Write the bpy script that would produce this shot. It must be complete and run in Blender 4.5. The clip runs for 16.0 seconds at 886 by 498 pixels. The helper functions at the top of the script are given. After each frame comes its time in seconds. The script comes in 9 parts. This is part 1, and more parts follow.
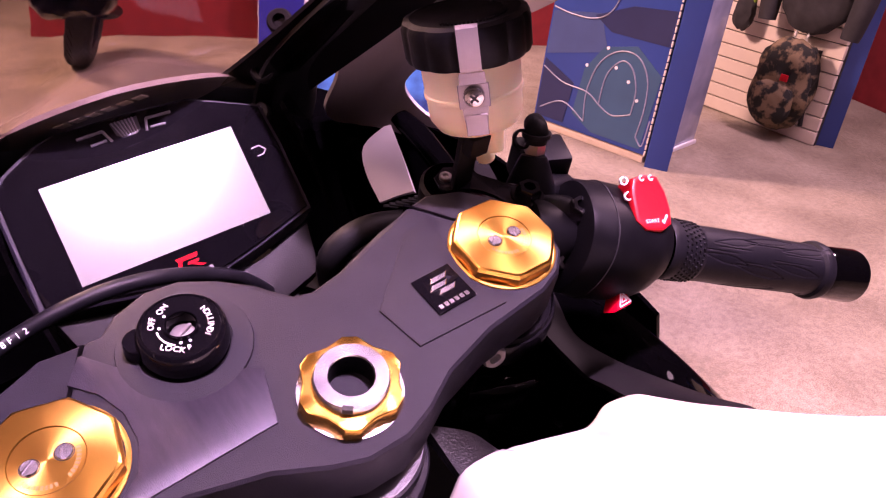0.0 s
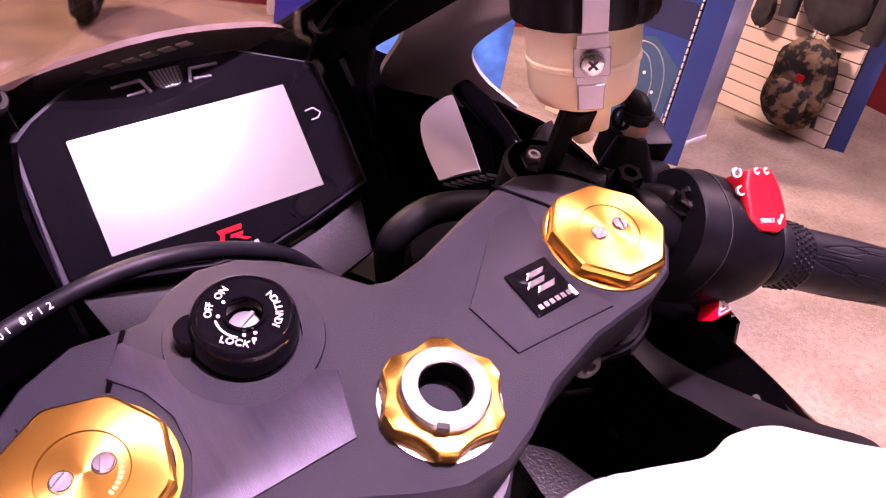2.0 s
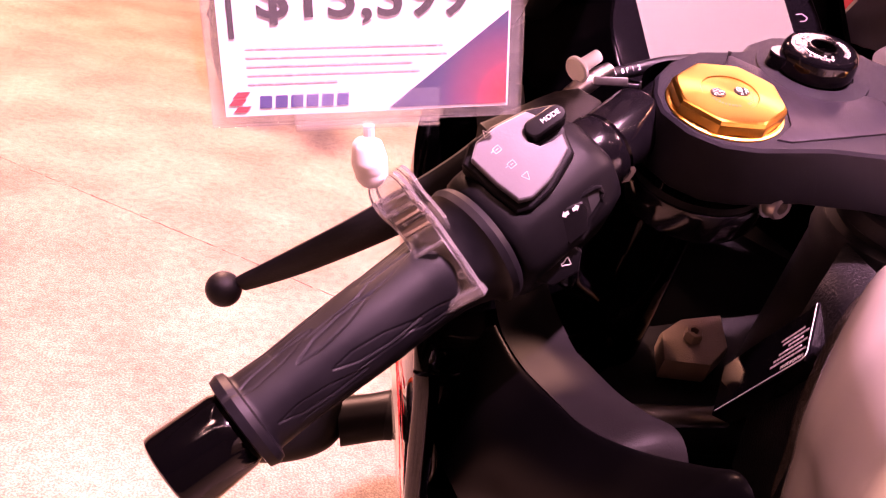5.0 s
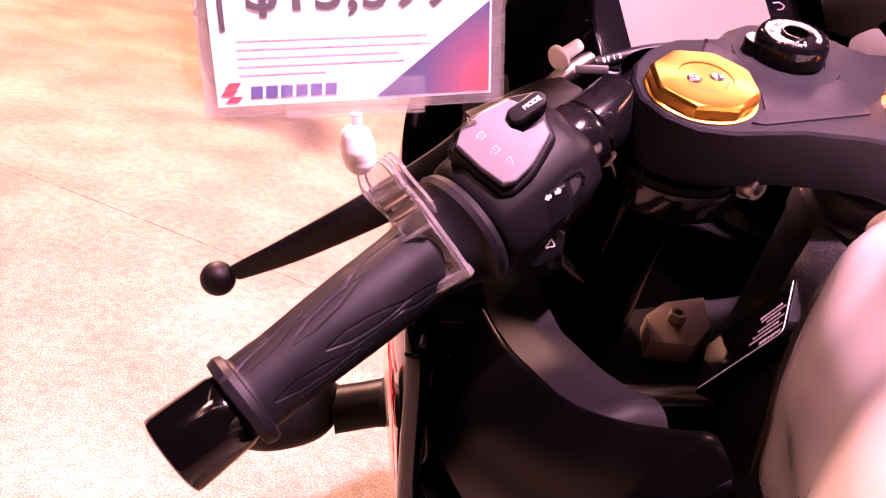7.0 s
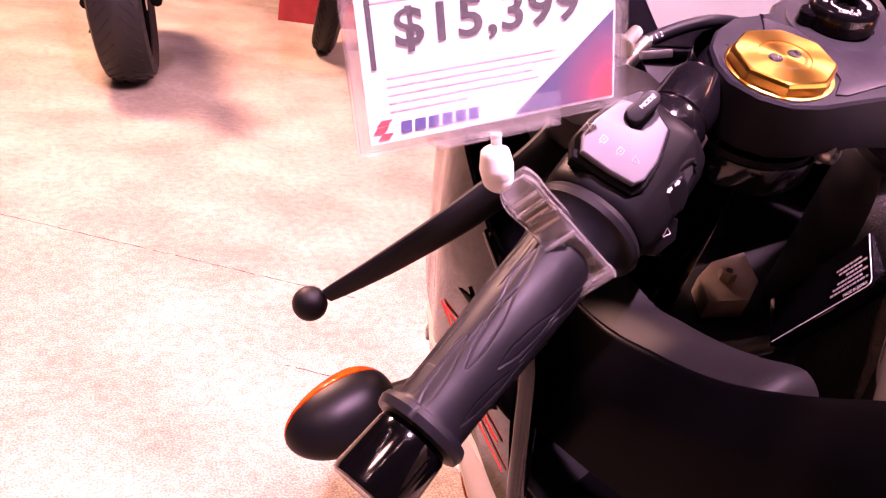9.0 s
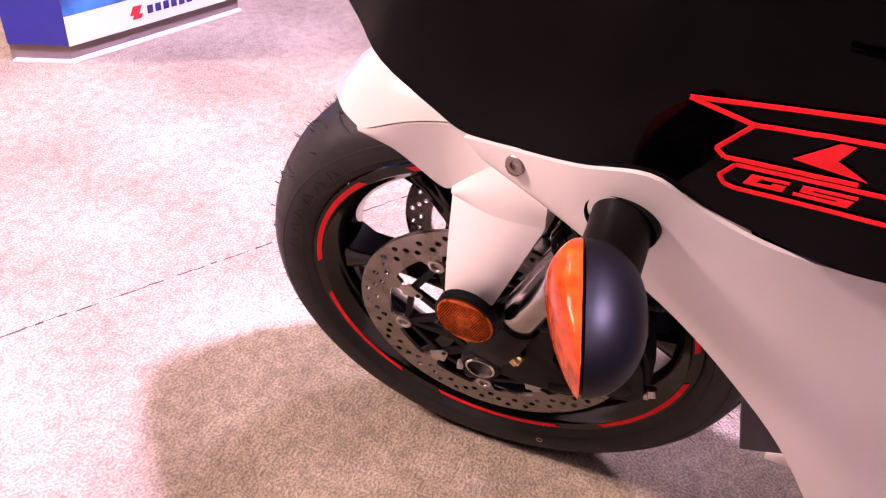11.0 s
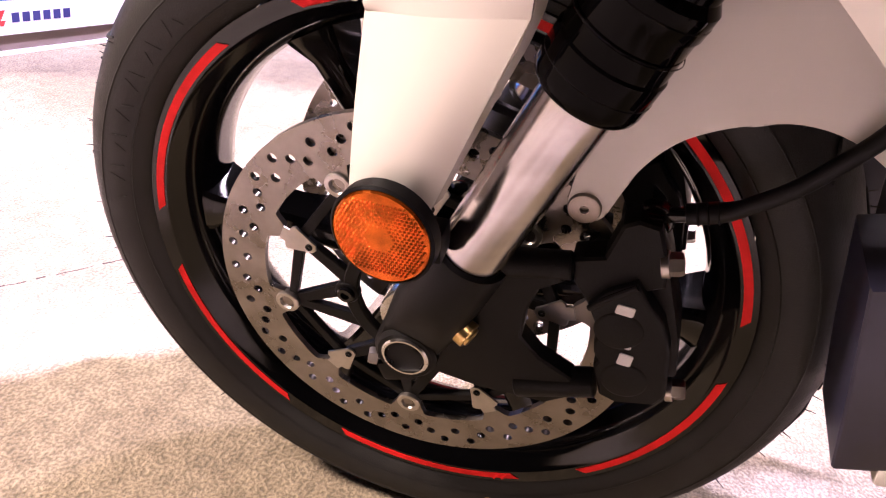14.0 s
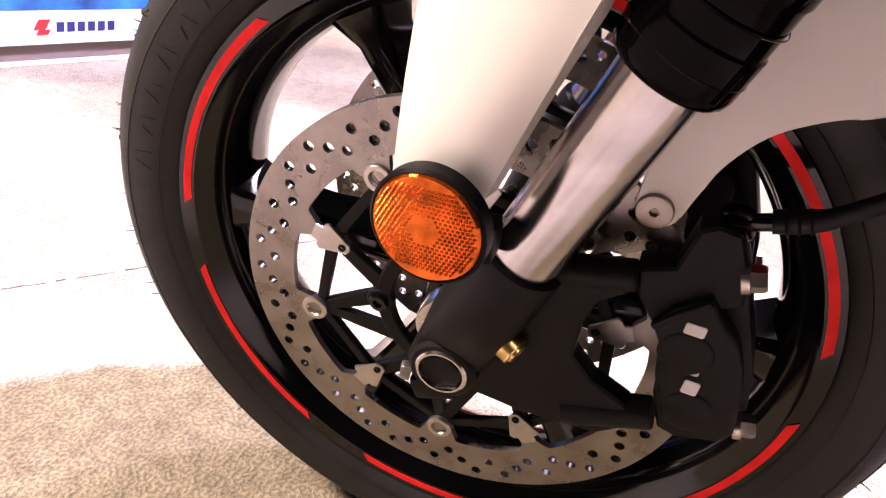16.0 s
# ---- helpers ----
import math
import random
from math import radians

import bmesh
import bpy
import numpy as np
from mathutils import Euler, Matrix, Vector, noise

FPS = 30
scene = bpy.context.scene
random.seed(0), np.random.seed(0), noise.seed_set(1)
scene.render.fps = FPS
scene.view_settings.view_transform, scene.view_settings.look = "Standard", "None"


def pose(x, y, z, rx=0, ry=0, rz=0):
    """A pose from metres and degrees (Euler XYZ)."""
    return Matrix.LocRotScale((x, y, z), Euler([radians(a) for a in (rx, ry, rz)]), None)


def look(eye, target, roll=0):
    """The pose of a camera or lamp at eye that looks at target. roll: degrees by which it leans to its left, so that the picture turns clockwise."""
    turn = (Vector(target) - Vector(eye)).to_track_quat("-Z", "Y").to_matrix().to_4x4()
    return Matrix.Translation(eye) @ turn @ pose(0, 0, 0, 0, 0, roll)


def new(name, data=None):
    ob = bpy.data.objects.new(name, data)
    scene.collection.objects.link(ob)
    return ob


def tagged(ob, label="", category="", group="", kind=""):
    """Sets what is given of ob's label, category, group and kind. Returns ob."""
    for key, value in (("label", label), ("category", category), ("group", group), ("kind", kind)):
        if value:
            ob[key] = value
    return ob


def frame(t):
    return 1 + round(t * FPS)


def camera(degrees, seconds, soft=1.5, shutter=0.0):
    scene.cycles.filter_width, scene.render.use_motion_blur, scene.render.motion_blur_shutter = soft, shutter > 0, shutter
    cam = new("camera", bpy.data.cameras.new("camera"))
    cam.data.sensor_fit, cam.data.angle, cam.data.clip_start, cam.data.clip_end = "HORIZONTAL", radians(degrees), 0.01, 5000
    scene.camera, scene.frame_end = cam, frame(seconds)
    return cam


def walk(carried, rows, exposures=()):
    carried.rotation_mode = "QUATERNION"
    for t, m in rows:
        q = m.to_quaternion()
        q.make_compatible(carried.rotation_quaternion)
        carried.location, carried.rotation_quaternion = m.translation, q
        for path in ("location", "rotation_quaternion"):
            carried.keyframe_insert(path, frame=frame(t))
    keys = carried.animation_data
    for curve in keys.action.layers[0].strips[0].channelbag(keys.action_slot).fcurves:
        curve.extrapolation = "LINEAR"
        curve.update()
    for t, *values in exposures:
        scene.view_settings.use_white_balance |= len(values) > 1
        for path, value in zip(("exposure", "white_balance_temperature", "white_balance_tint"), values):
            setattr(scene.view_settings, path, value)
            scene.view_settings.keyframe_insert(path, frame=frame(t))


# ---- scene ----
PATH = [
    (0, (-0.3364, -0.4734, 1.1488), (0.2297, 0.2130, 0.6923), 7.82),
    (0.5, (-0.3344, -0.4581, 1.1421), (0.2359, 0.2240, 0.6844), 8.80),
    (1, (-0.3376, -0.4268, 1.1290), (0.2374, 0.2369, 0.6507), 9.70),
    (1.5, (-0.3384, -0.4127, 1.1211), (0.2349, 0.2450, 0.6325), 10.76),
    (2, (-0.3414, -0.4144, 1.1221), (0.2283, 0.2551, 0.6454), 11.68),
    (2.5, (-0.3593, -0.4330, 1.1254), (0.1741, 0.2739, 0.6611), 13.89),
    (3, (-0.3966, -0.4704, 1.1101), (0.0611, 0.2894, 0.6484), 15.55),
    (3.5, (-0.4358, -0.5022, 1.0899), (-0.0616, 0.2859, 0.6011), 15.76),
    (4, (-0.4704, -0.5294, 1.0493), (-0.1621, 0.2802, 0.5498), 14.21),
    (4.5, (-0.5137, -0.5373, 1.0143), (-0.2425, 0.3022, 0.5434), 14.18),
    (5, (-0.5190, -0.5413, 0.9973), (-0.2298, 0.3203, 0.5801), 15.31),
    (5.2, (-0.5153, -0.5459, 0.9925), (-0.2196, 0.3210, 0.5911), 15.61),
    (7.5, (-0.5249, -0.5549, 0.9988), (-0.2183, 0.2982, 0.5768), 14.09),
    (8, (-0.5383, -0.5568, 0.9990), (-0.2195, 0.2941, 0.5816), 13.33),
    (8.5, (-0.5666, -0.5537, 1.0022), (-0.2232, 0.2889, 0.5874), 12.24),
    (8.7, (-0.5832, -0.5499, 1.0052), (-0.2229, 0.2849, 0.5889), 11.57),
    (9.75, (-0.6846, -0.3611, 0.9740), (-0.1245, 0.2440, 0.4141), 9.60),
    (10.8, (-0.7465, -0.1298, 0.9123), (-0.0191, 0.1749, 0.2973), 7.79),
    (11, (-0.7630, -0.0938, 0.8898), (-0.0101, 0.1359, 0.2731), 6.79),
    (11.5, (-0.7709, -0.0455, 0.8538), (0.0056, 0.0907, 0.2385), 4.01),
    (12, (-0.7490, -0.0419, 0.8469), (0.0429, 0.0884, 0.2503), 5.24),
    (12.5, (-0.7308, -0.0535, 0.8351), (0.0762, 0.0915, 0.2625), 4.15),
    (13, (-0.7187, -0.0529, 0.7814), (0.0948, 0.0980, 0.2198), 6.10),
    (13.5, (-0.6773, -0.0653, 0.6881), (0.1588, 0.0967, 0.1639), 8.21),
    (14, (-0.6015, -0.0734, 0.5851), (0.2627, 0.1023, 0.1135), 10.53),
    (14.5, (-0.5620, -0.0681, 0.5453), (0.3124, 0.1393, 0.1066), 11.48),
    (15, (-0.5526, -0.0627, 0.5369), (0.3228, 0.1590, 0.1075), 12.02),
    (15.5, (-0.5566, -0.0576, 0.5390), (0.3192, 0.1605, 0.1085), 12.36),
    (16, (-0.5719, -0.0592, 0.5403), (0.3024, 0.1632, 0.1089), 12.25),
]
cam = camera(60.07, 16.0, soft=1.2)
walk(cam, [(t, look(e, g, r)) for t, e, g, r in PATH], exposures=[(0, -0.76, 6450, 82), (2.0, -0.58, 6450, 74), (3.1, -0.10, 6400, 72), (3.7, -0.36, 7200, 96), (4.6, -0.38, 7800, 104), (8.7, -0.27, 7250, 93), (11, -0.52, 5600, 59), (12.2, -0.36, 5500, 45), (13, -0.35, 5600, 46), (14.3, -0.02, 5400, 30), (16, 0.02, 5300, 27)])

# ---- world and light ----
w = bpy.data.worlds.new("hall_air")
scene.world = w
w.use_nodes = True
w.node_tree.nodes["Background"].inputs[0].default_value = (1.0, 0.86, 0.74, 1)
w.node_tree.nodes["Background"].inputs[1].default_value = 0.045


def hall_or_fill_lamp(x, y, z, size, watts, aim, tint=(1.0, 0.93, 0.95)):
    d = bpy.data.lights.new("hall_or_fill_light", "AREA")
    d.shape, d.size, d.energy, d.color = "DISK", size, watts, tint
    ob = new("hall_or_fill_light", d)
    ob.matrix_world = look((x, y, z), aim)
    return ob


# the key lamp high behind the bike, then a warm hall lamp ahead on the left
key = hall_or_fill_lamp(-0.27, -1.13, 4.6, 0.20, 170, (-0.15, 0.15, 0.5), (1.0, 0.86, 0.98))
key.data.spread = radians(75)
hall_or_fill_lamp(-1.5, 4.2, 3.7, 0.9, 980, (-0.2, 0.4, 0.3), (1.0, 0.78, 0.47))
# three unseen fill lamps, added to brighten the floor and the tank's flank
hall_or_fill_lamp(2.2, 3.2, 4.8, 0.9, 90, (1.2, 1.2, 0), (1.0, 0.84, 0.76))
hall_or_fill_lamp(-2.6, -0.6, 4.5, 0.7, 90, (-0.2, -0.2, 0.6), (1.0, 0.76, 0.52))
hall_or_fill_lamp(3.0, -0.2, 4.8, 0.8, 400, (1.5, 0.8, 0), (1.0, 0.82, 0.74))

# the bike leans on its side stand: bike frame to world
BIKE = Matrix.Translation((0, 0, 0.0033)) @ Matrix.Rotation(radians(-6.345), 4, "X") @ Matrix.Rotation(radians(-12.578), 4, "Y")


# ---- materials ----
def material(name, base, rough=0.5, metal=0.0, var=0.12, scale=30.0, bump=0.0, bscale=400.0, coat=0.0, alt=None, spec=0.5, stretch=None, rvar=0.0):
    m = bpy.data.materials.new(name)
    m.use_nodes = True
    t = m.node_tree
    b = t.nodes["Principled BSDF"]
    b.inputs["Roughness"].default_value, b.inputs["Metallic"].default_value = rough, metal
    b.inputs["Specular IOR Level"].default_value = spec
    b.inputs["Coat Weight"].default_value, b.inputs["Coat Roughness"].default_value = coat, 0.04
    co = t.nodes.new("ShaderNodeTexCoord")
    src = co.outputs["Object"]
    if stretch:
        mp = t.nodes.new("ShaderNodeMapping")
        mp.inputs["Scale"].default_value = stretch
        t.links.new(src, mp.inputs[0])
        src = mp.outputs[0]
    n1 = t.nodes.new("ShaderNodeTexNoise")
    n1.inputs["Scale"].default_value, n1.inputs["Detail"].default_value = scale, 6
    n2 = t.nodes.new("ShaderNodeTexNoise")
    n2.inputs["Scale"].default_value, n2.inputs["Detail"].default_value = bscale, 4
    t.links.new(src, n1.inputs[0]), t.links.new(src, n2.inputs[0])
    mix = t.nodes.new("ShaderNodeMix")
    mix.data_type = "RGBA"
    lo = alt or tuple(c * (1 - var) for c in base)
    hi = base if alt else tuple(min(1, c * (1 + var)) for c in base)
    mix.inputs[6].default_value, mix.inputs[7].default_value = (*lo, 1), (*hi, 1)
    ramp = t.nodes.new("ShaderNodeMapRange")
    ramp.inputs[1].default_value, ramp.inputs[2].default_value = 0.3, 0.7
    t.links.new(n1.outputs[0], ramp.inputs[0]), t.links.new(ramp.outputs[0], mix.inputs[0])
    t.links.new(mix.outputs[2], b.inputs["Base Color"])
    if rvar:
        rr = t.nodes.new("ShaderNodeMapRange")
        rr.inputs[1].default_value, rr.inputs[2].default_value = 0.3, 0.7
        rr.inputs[3].default_value, rr.inputs[4].default_value = max(0.02, rough - rvar), rough + rvar
        t.links.new(n1.outputs[0], rr.inputs[0]), t.links.new(rr.outputs[0], b.inputs["Roughness"])
    if bump:
        bp = t.nodes.new("ShaderNodeBump")
        bp.inputs["Strength"].default_value, bp.inputs["Distance"].default_value = bump, 0.002
        t.links.new(n2.outputs[0], bp.inputs["Height"]), t.links.new(bp.outputs[0], b.inputs["Normal"])
    return m


def clear(name, tint, rough=0.02, ior=1.45, alpha=None):
    m = bpy.data.materials.new(name)
    m.use_nodes = True
    b = m.node_tree.nodes["Principled BSDF"]
    b.inputs["Base Color"].default_value, b.inputs["Roughness"].default_value = (*tint, 1), rough
    b.inputs["Transmission Weight"].default_value, b.inputs["IOR"].default_value = 1.0, ior
    if alpha:
        b.inputs["Alpha"].default_value = alpha
    return m


M = {}
M["clamp"] = material("sandblasted_grey_alloy", (0.0080, 0.0074, 0.0108), 0.52, 0.0, 0.20, 90, 0.22, 2400, rvar=0.06, spec=0.13)
M["brushed"] = material("brushed_dark_alloy", (0.021, 0.0185, 0.0255), 0.40, 0.35, 0.25, 60, 0.12, 500, stretch=(6, 0.4, 3), spec=0.25)
M["gold"] = material("gold_anodised_alloy", (0.80, 0.42, 0.065), 0.24, 1.0, 0.08, 40, 0.06, 900, rvar=0.05)
_g = M["gold_turned"] = material("turned_gold_face", (0.82, 0.45, 0.075), 0.30, 1.0, 0.06, 40, 0.03, 1200)
_tn = _g.node_tree.nodes.new("ShaderNodeTangent")
_tn.direction_type, _tn.axis = "RADIAL", "Z"
_g.node_tree.links.new(_tn.outputs[0], _g.node_tree.nodes["Principled BSDF"].inputs["Tangent"])
_g.node_tree.nodes["Principled BSDF"].inputs["Anisotropic"].default_value = 0.75
M["steel"] = material("turned_steel", (0.62, 0.60, 0.60), 0.24, 1.0, 0.1, 60, 0.05, 700, rvar=0.06)
M["chrome"] = material("hard_chrome_tube", (0.50, 0.475, 0.475), 0.20, 1.0, 0.16, 9, 0, 90, rvar=0.04, stretch=(0.4, 3, 7))
M["disc"] = material("ground_disc_steel", (0.25, 0.225, 0.205), 0.30, 1.0, 0.22, 40, 0.12, 700, rvar=0.10)
M["plastic"] = material("black_textured_plastic", (0.0034, 0.0032, 0.0040), 0.42, 0, 0.2, 60, 0.05, 1800, rvar=0.05, spec=0.08)
M["matte"] = material("matte_black_plastic", (0.003, 0.003, 0.0035), 0.58, 0, 0.2, 50, 0.12, 1200, spec=0.10)
M["gloss"] = material("gloss_black_paint", (0.0008, 0.0007, 0.0009), 0.05, 0, 0.2, 20, 0, 100, spec=0.05)
M["rubber"] = material("grip_rubber", (0.0040, 0.0038, 0.0054), 0.47, 0, 0.2, 80, 0.07, 2200, rvar=0.08, spec=0.17)
# near-black for raised strips and blocks that stand in for shaded recesses
M["groove"] = material("recess_shade_black", (0.006, 0.006, 0.007), 0.75, 0, 0.2, 80)
M["tyre"] = material("tyre_rubber", (0.011, 0.0105, 0.0105), 0.55, 0, 0.25, 45, 0.25, 900, rvar=0.1, spec=0.35)
M["rim"] = material("gloss_black_alloy", (0.002, 0.002, 0.0025), 0.10, 0.0, 0.2, 30, 0, 100, spec=0.4)
M["casting"] = material("black_anodised_casting", (0.0035, 0.0032, 0.0035), 0.50, 0.0, 0.2, 50, 0.12, 900, rvar=0.06, spec=0.15)
M["white"] = material("white_paint", (0.61, 0.58, 0.545), 0.16, 0, 0.02, 10, 0, 100, coat=0.5)
M["red"] = material("red_tape", (0.90, 0.022, 0.012), 0.5, 0, 0.1, 60, spec=0.12)
M["badge"] = material("red_badge_enamel", (0.36, 0.005, 0.005), 0.6, 0, 0.05, 60, spec=0.05)
M["redsw"] = material("red_switch_plastic", (0.46, 0.010, 0.010), 0.32, 0, 0.08, 60, 0.05, 600)
M["hazard"] = material("hazard_button_plastic", (0.70, 0.012, 0.02), 0.25, 0, 0.08, 60)
M["amber"] = material("amber_lens", (0.40, 0.042, 0.001), 0.06, 0, 0.45, 120, 0.30, 190, spec=0.26)
M["ink"] = material("white_ink", (0.75, 0.74, 0.76), 0.5, 0, 0.03, 60)
M["padink"] = material("pale_pad_print", (0.42, 0.41, 0.45), 0.5, 0, 0.03, 60)
M["rimgloss"] = material("gloss_black_rolled_edge", (0.0008, 0.0007, 0.0009), 0.05, 0, 0.2, 20, 0, 100, spec=0.35)
# black plastic, also put on strips and sheets that stand in for shade
M["deep"] = material("black_plastic_and_shade", (0.0010, 0.0009, 0.0011), 0.28, 0, 0.2, 20, 0, 100, spec=0.012)
M["barend"] = material("polished_black_weight", (0.0010, 0.0009, 0.0011), 0.09, 0, 0.2, 30, 0, 400, spec=0.45)
M["bronzecrinkle"] = material("brown_crinkle_frame", (0.020, 0.0155, 0.0115), 0.5, 0, 0.35, 220, 0.7, 900, spec=0.2)
M["greysw"] = material("grey_button_plastic", (0.118, 0.115, 0.128), 0.45, 0, 0.05, 60, 0.04, 900, spec=0.25)
M["panel"] = material("grey_cowl_plastic", (0.32, 0.28, 0.285), 0.32, 0.1, 0.1, 12, 0.02, 900)
M["satin"] = material("satin_grey_panel", (0.0060, 0.0052, 0.0056), 0.55, 0, 0.12, 30, 0.1, 1200, spec=0.12)
M["tube"] = material("polished_black_tube", (0.0035, 0.003, 0.004), 0.13, 0, 0.2, 30, 0.03, 400, spec=0.5)
M["shell"] = material("satin_black_shell", (0.0030, 0.0028, 0.0030), 0.40, 0, 0.15, 40, 0.05, 1500, spec=0.10)
M["screen"] = material("unlit_display", (0.105, 0.112, 0.098), 0.16, 0, 0.03, 8, coat=0.0)
M["bezel"] = material("gloss_bezel", (0.0025, 0.0022, 0.003), 0.05, 0, 0.1, 20, spec=0.22)
M["nylon"] = material("cream_nylon_bottle", (0.80, 0.70, 0.52), 0.38, 0, 0.05, 30, 0.03, 500)
M["nylon"].node_tree.nodes["Principled BSDF"].inputs["Subsurface Weight"].default_value = 0.25
M["nylon"].node_tree.nodes["Principled BSDF"].inputs["Subsurface Scale"].default_value = 0.006
M["zinc"] = material("zinc_plated_steel", (0.48, 0.45, 0.43), 0.30, 1.0, 0.1, 80, 0.05, 700)
M["crinkle"] = material("crinkle_black_frame", (0.0040, 0.0036, 0.0042), 0.45, 0.0, 0.2, 60, 0.4, 700, spec=0.2)
M["headring"] = material("satin_black_ring", (0.0105, 0.0095, 0.0125), 0.42, 0.0, 0.15, 60, 0.10, 1200, spec=0.35)
M["strap"] = material("pressed_steel_strap", (0.24, 0.215, 0.225), 0.42, 0.7, 0.1, 60, 0.05, 900, rvar=0.08)
M["brass"] = material("brass_fitting", (0.60, 0.42, 0.16), 0.3, 1.0, 0.1, 80)
M["mesh"] = material("grey_mesh_guard", (0.045, 0.045, 0.05), 0.4, 0.5, 0.15, 60)
M["bluebox"] = material("dark_blue_plastic", (0.012, 0.012, 0.03), 0.35, 0, 0.2, 40)
M["sticker"] = material("cream_sticker", (0.62, 0.55, 0.50), 0.4, 0, 0.05, 40)
M["paper"] = material("price_card_paper", (0.70, 0.68, 0.71), 0.35, 0, 0.02, 30)
M["acrylic"] = clear("clear_acrylic", (0.97, 0.97, 0.98), 0.02, 1.30, 0.22)
M["smoke"] = clear("smoked_screen", (0.60, 0.52, 0.49), 0.02, 1.15)
M["navy"] = material("navy_print", (0.030, 0.032, 0.16), 0.4, 0, 0.08, 30)
M["blackink"] = material("black_print", (0.018, 0.016, 0.02), 0.4, 0, 0.05, 30)
M["greyink"] = material("grey_print", (0.50, 0.44, 0.50), 0.5, 0, 0.05, 30)
M["redink"] = material("red_print", (0.60, 0.03, 0.03), 0.4, 0, 0.05, 30)
M["whiteplastic"] = material("white_plastic_knob", (0.80, 0.79, 0.78), 0.35, 0, 0.03, 30)
M["blue"] = material("blue_laminate", (0.020, 0.055, 0.235), 0.35, 0, 0.06, 6, 0.02, 300)
M["bluedark"] = material("dark_blue_laminate", (0.020, 0.028, 0.085), 0.3, 0, 0.1, 6)
M["blueteal"] = material("teal_blue_laminate", (0.030, 0.090, 0.165), 0.3, 0, 0.1, 6)
M["bluehaze"] = material("pale_blue_laminate", (0.050, 0.085, 0.205), 0.3, 0, 0.1, 6)
M["lineink"] = material("pale_line_print", (0.26, 0.27, 0.36), 0.4, 0, 0.1, 20)
M["cyan"] = material("bright_blue_print", (0.07, 0.34, 0.80), 0.3, 0, 0.25, 9, alt=(0.01, 0.03, 0.14))
M["whitelam"] = material("white_laminate", (0.80, 0.79, 0.80), 0.4, 0, 0.02, 8)
M["plinth"] = material("grey_plinth_board", (0.24, 0.18, 0.15), 0.5, 0, 0.06, 12)
M["slat"] = material("cream_slatwall", (0.68, 0.60, 0.50), 0.45, 0, 0.04, 10)
M["bronze"] = material("tan_cast_alloy", (0.30, 0.23, 0.17), 0.45, 0.3, 0.15, 40, 0.2, 900)
M["acrylic"].node_tree.nodes["Principled BSDF"].inputs["Transmission Weight"].default_value = 0.85
M["clip"] = clear("clear_clip_plastic", (0.97, 0.965, 0.98), 0.03)
M["clip"].node_tree.nodes["Principled BSDF"].inputs["Transmission Weight"].default_value = 0.92
M["nose"] = material("smoked_nose_panel", (0.085, 0.060, 0.050), 0.32, 0, 0.08, 12, 0.03, 900)
M["redwall"] = material("red_fabric_wall", (0.34, 0.030, 0.028), 0.75, 0, 0.12, 14, 0.2, 400)
M["camo"] = material("camouflage_cloth", (0.17, 0.12, 0.065), 0.85, 0, 0.3, 16, 0.4, 300, alt=(0.006, 0.007, 0.005))
_r = [n for n in M["camo"].node_tree.nodes if n.type == "MAP_RANGE"][0]
_r.inputs[1].default_value, _r.inputs[2].default_value = 0.47, 0.56
M["cloth"] = material("black_cloth", (0.022, 0.021, 0.024), 0.85, 0, 0.3, 20, 0.4, 400)
M["hallwall"] = material("dim_hall_wall", (0.035, 0.030, 0.030), 0.8, 0, 0.1, 1)
M["wood"] = material("pale_counter_edge", (0.60, 0.48, 0.34), 0.5, 0, 0.1, 10)
M["lime"] = material("lime_glove_cloth", (0.25, 0.45, 0.02), 0.6, 0, 0.1, 30)


def glow(name, tint, strength):
    m = bpy.data.materials.new(name)
    m.use_nodes = True
    b = m.node_tree.nodes["Principled BSDF"]
    b.inputs["Emission Color"].default_value, b.inputs["Emission Strength"].default_value = (*tint, 1), strength
    return m


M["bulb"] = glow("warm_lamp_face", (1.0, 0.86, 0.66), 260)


def gradient_print():
    m = bpy.data.materials.new("blue_to_red_print")
    m.use_nodes = True
    t = m.node_tree
    b = t.nodes["Principled BSDF"]
    b.inputs["Roughness"].default_value = 0.35
    co = t.nodes.new("ShaderNodeTexCoord")
    ds = t.nodes.new("ShaderNodeVectorMath")
    ds.operation = "DISTANCE"
    ds.inputs[1].default_value = (-0.2095, -0.2938, 0.9195)
    t.links.new(co.outputs["Object"], ds.inputs[0])
    mr = t.nodes.new("ShaderNodeMapRange")
    mr.inputs[1].default_value, mr.inputs[2].default_value = 0.004, 0.030
    rp = t.nodes.new("ShaderNodeValToRGB")
    el = rp.color_ramp.elements
    el[0].color, el[1].color = (0.62, 0.020, 0.022, 1), (0.016, 0.016, 0.085, 1)
    mid = el.new(0.42)
    mid.color = (0.17, 0.012, 0.060, 1)
    t.links.new(ds.outputs["Value"], mr.inputs[0]), t.links.new(mr.outputs[0], rp.inputs[0]), t.links.new(rp.outputs[0], b.inputs["Base Color"])
    return m


M["grad"] = gradient_print()


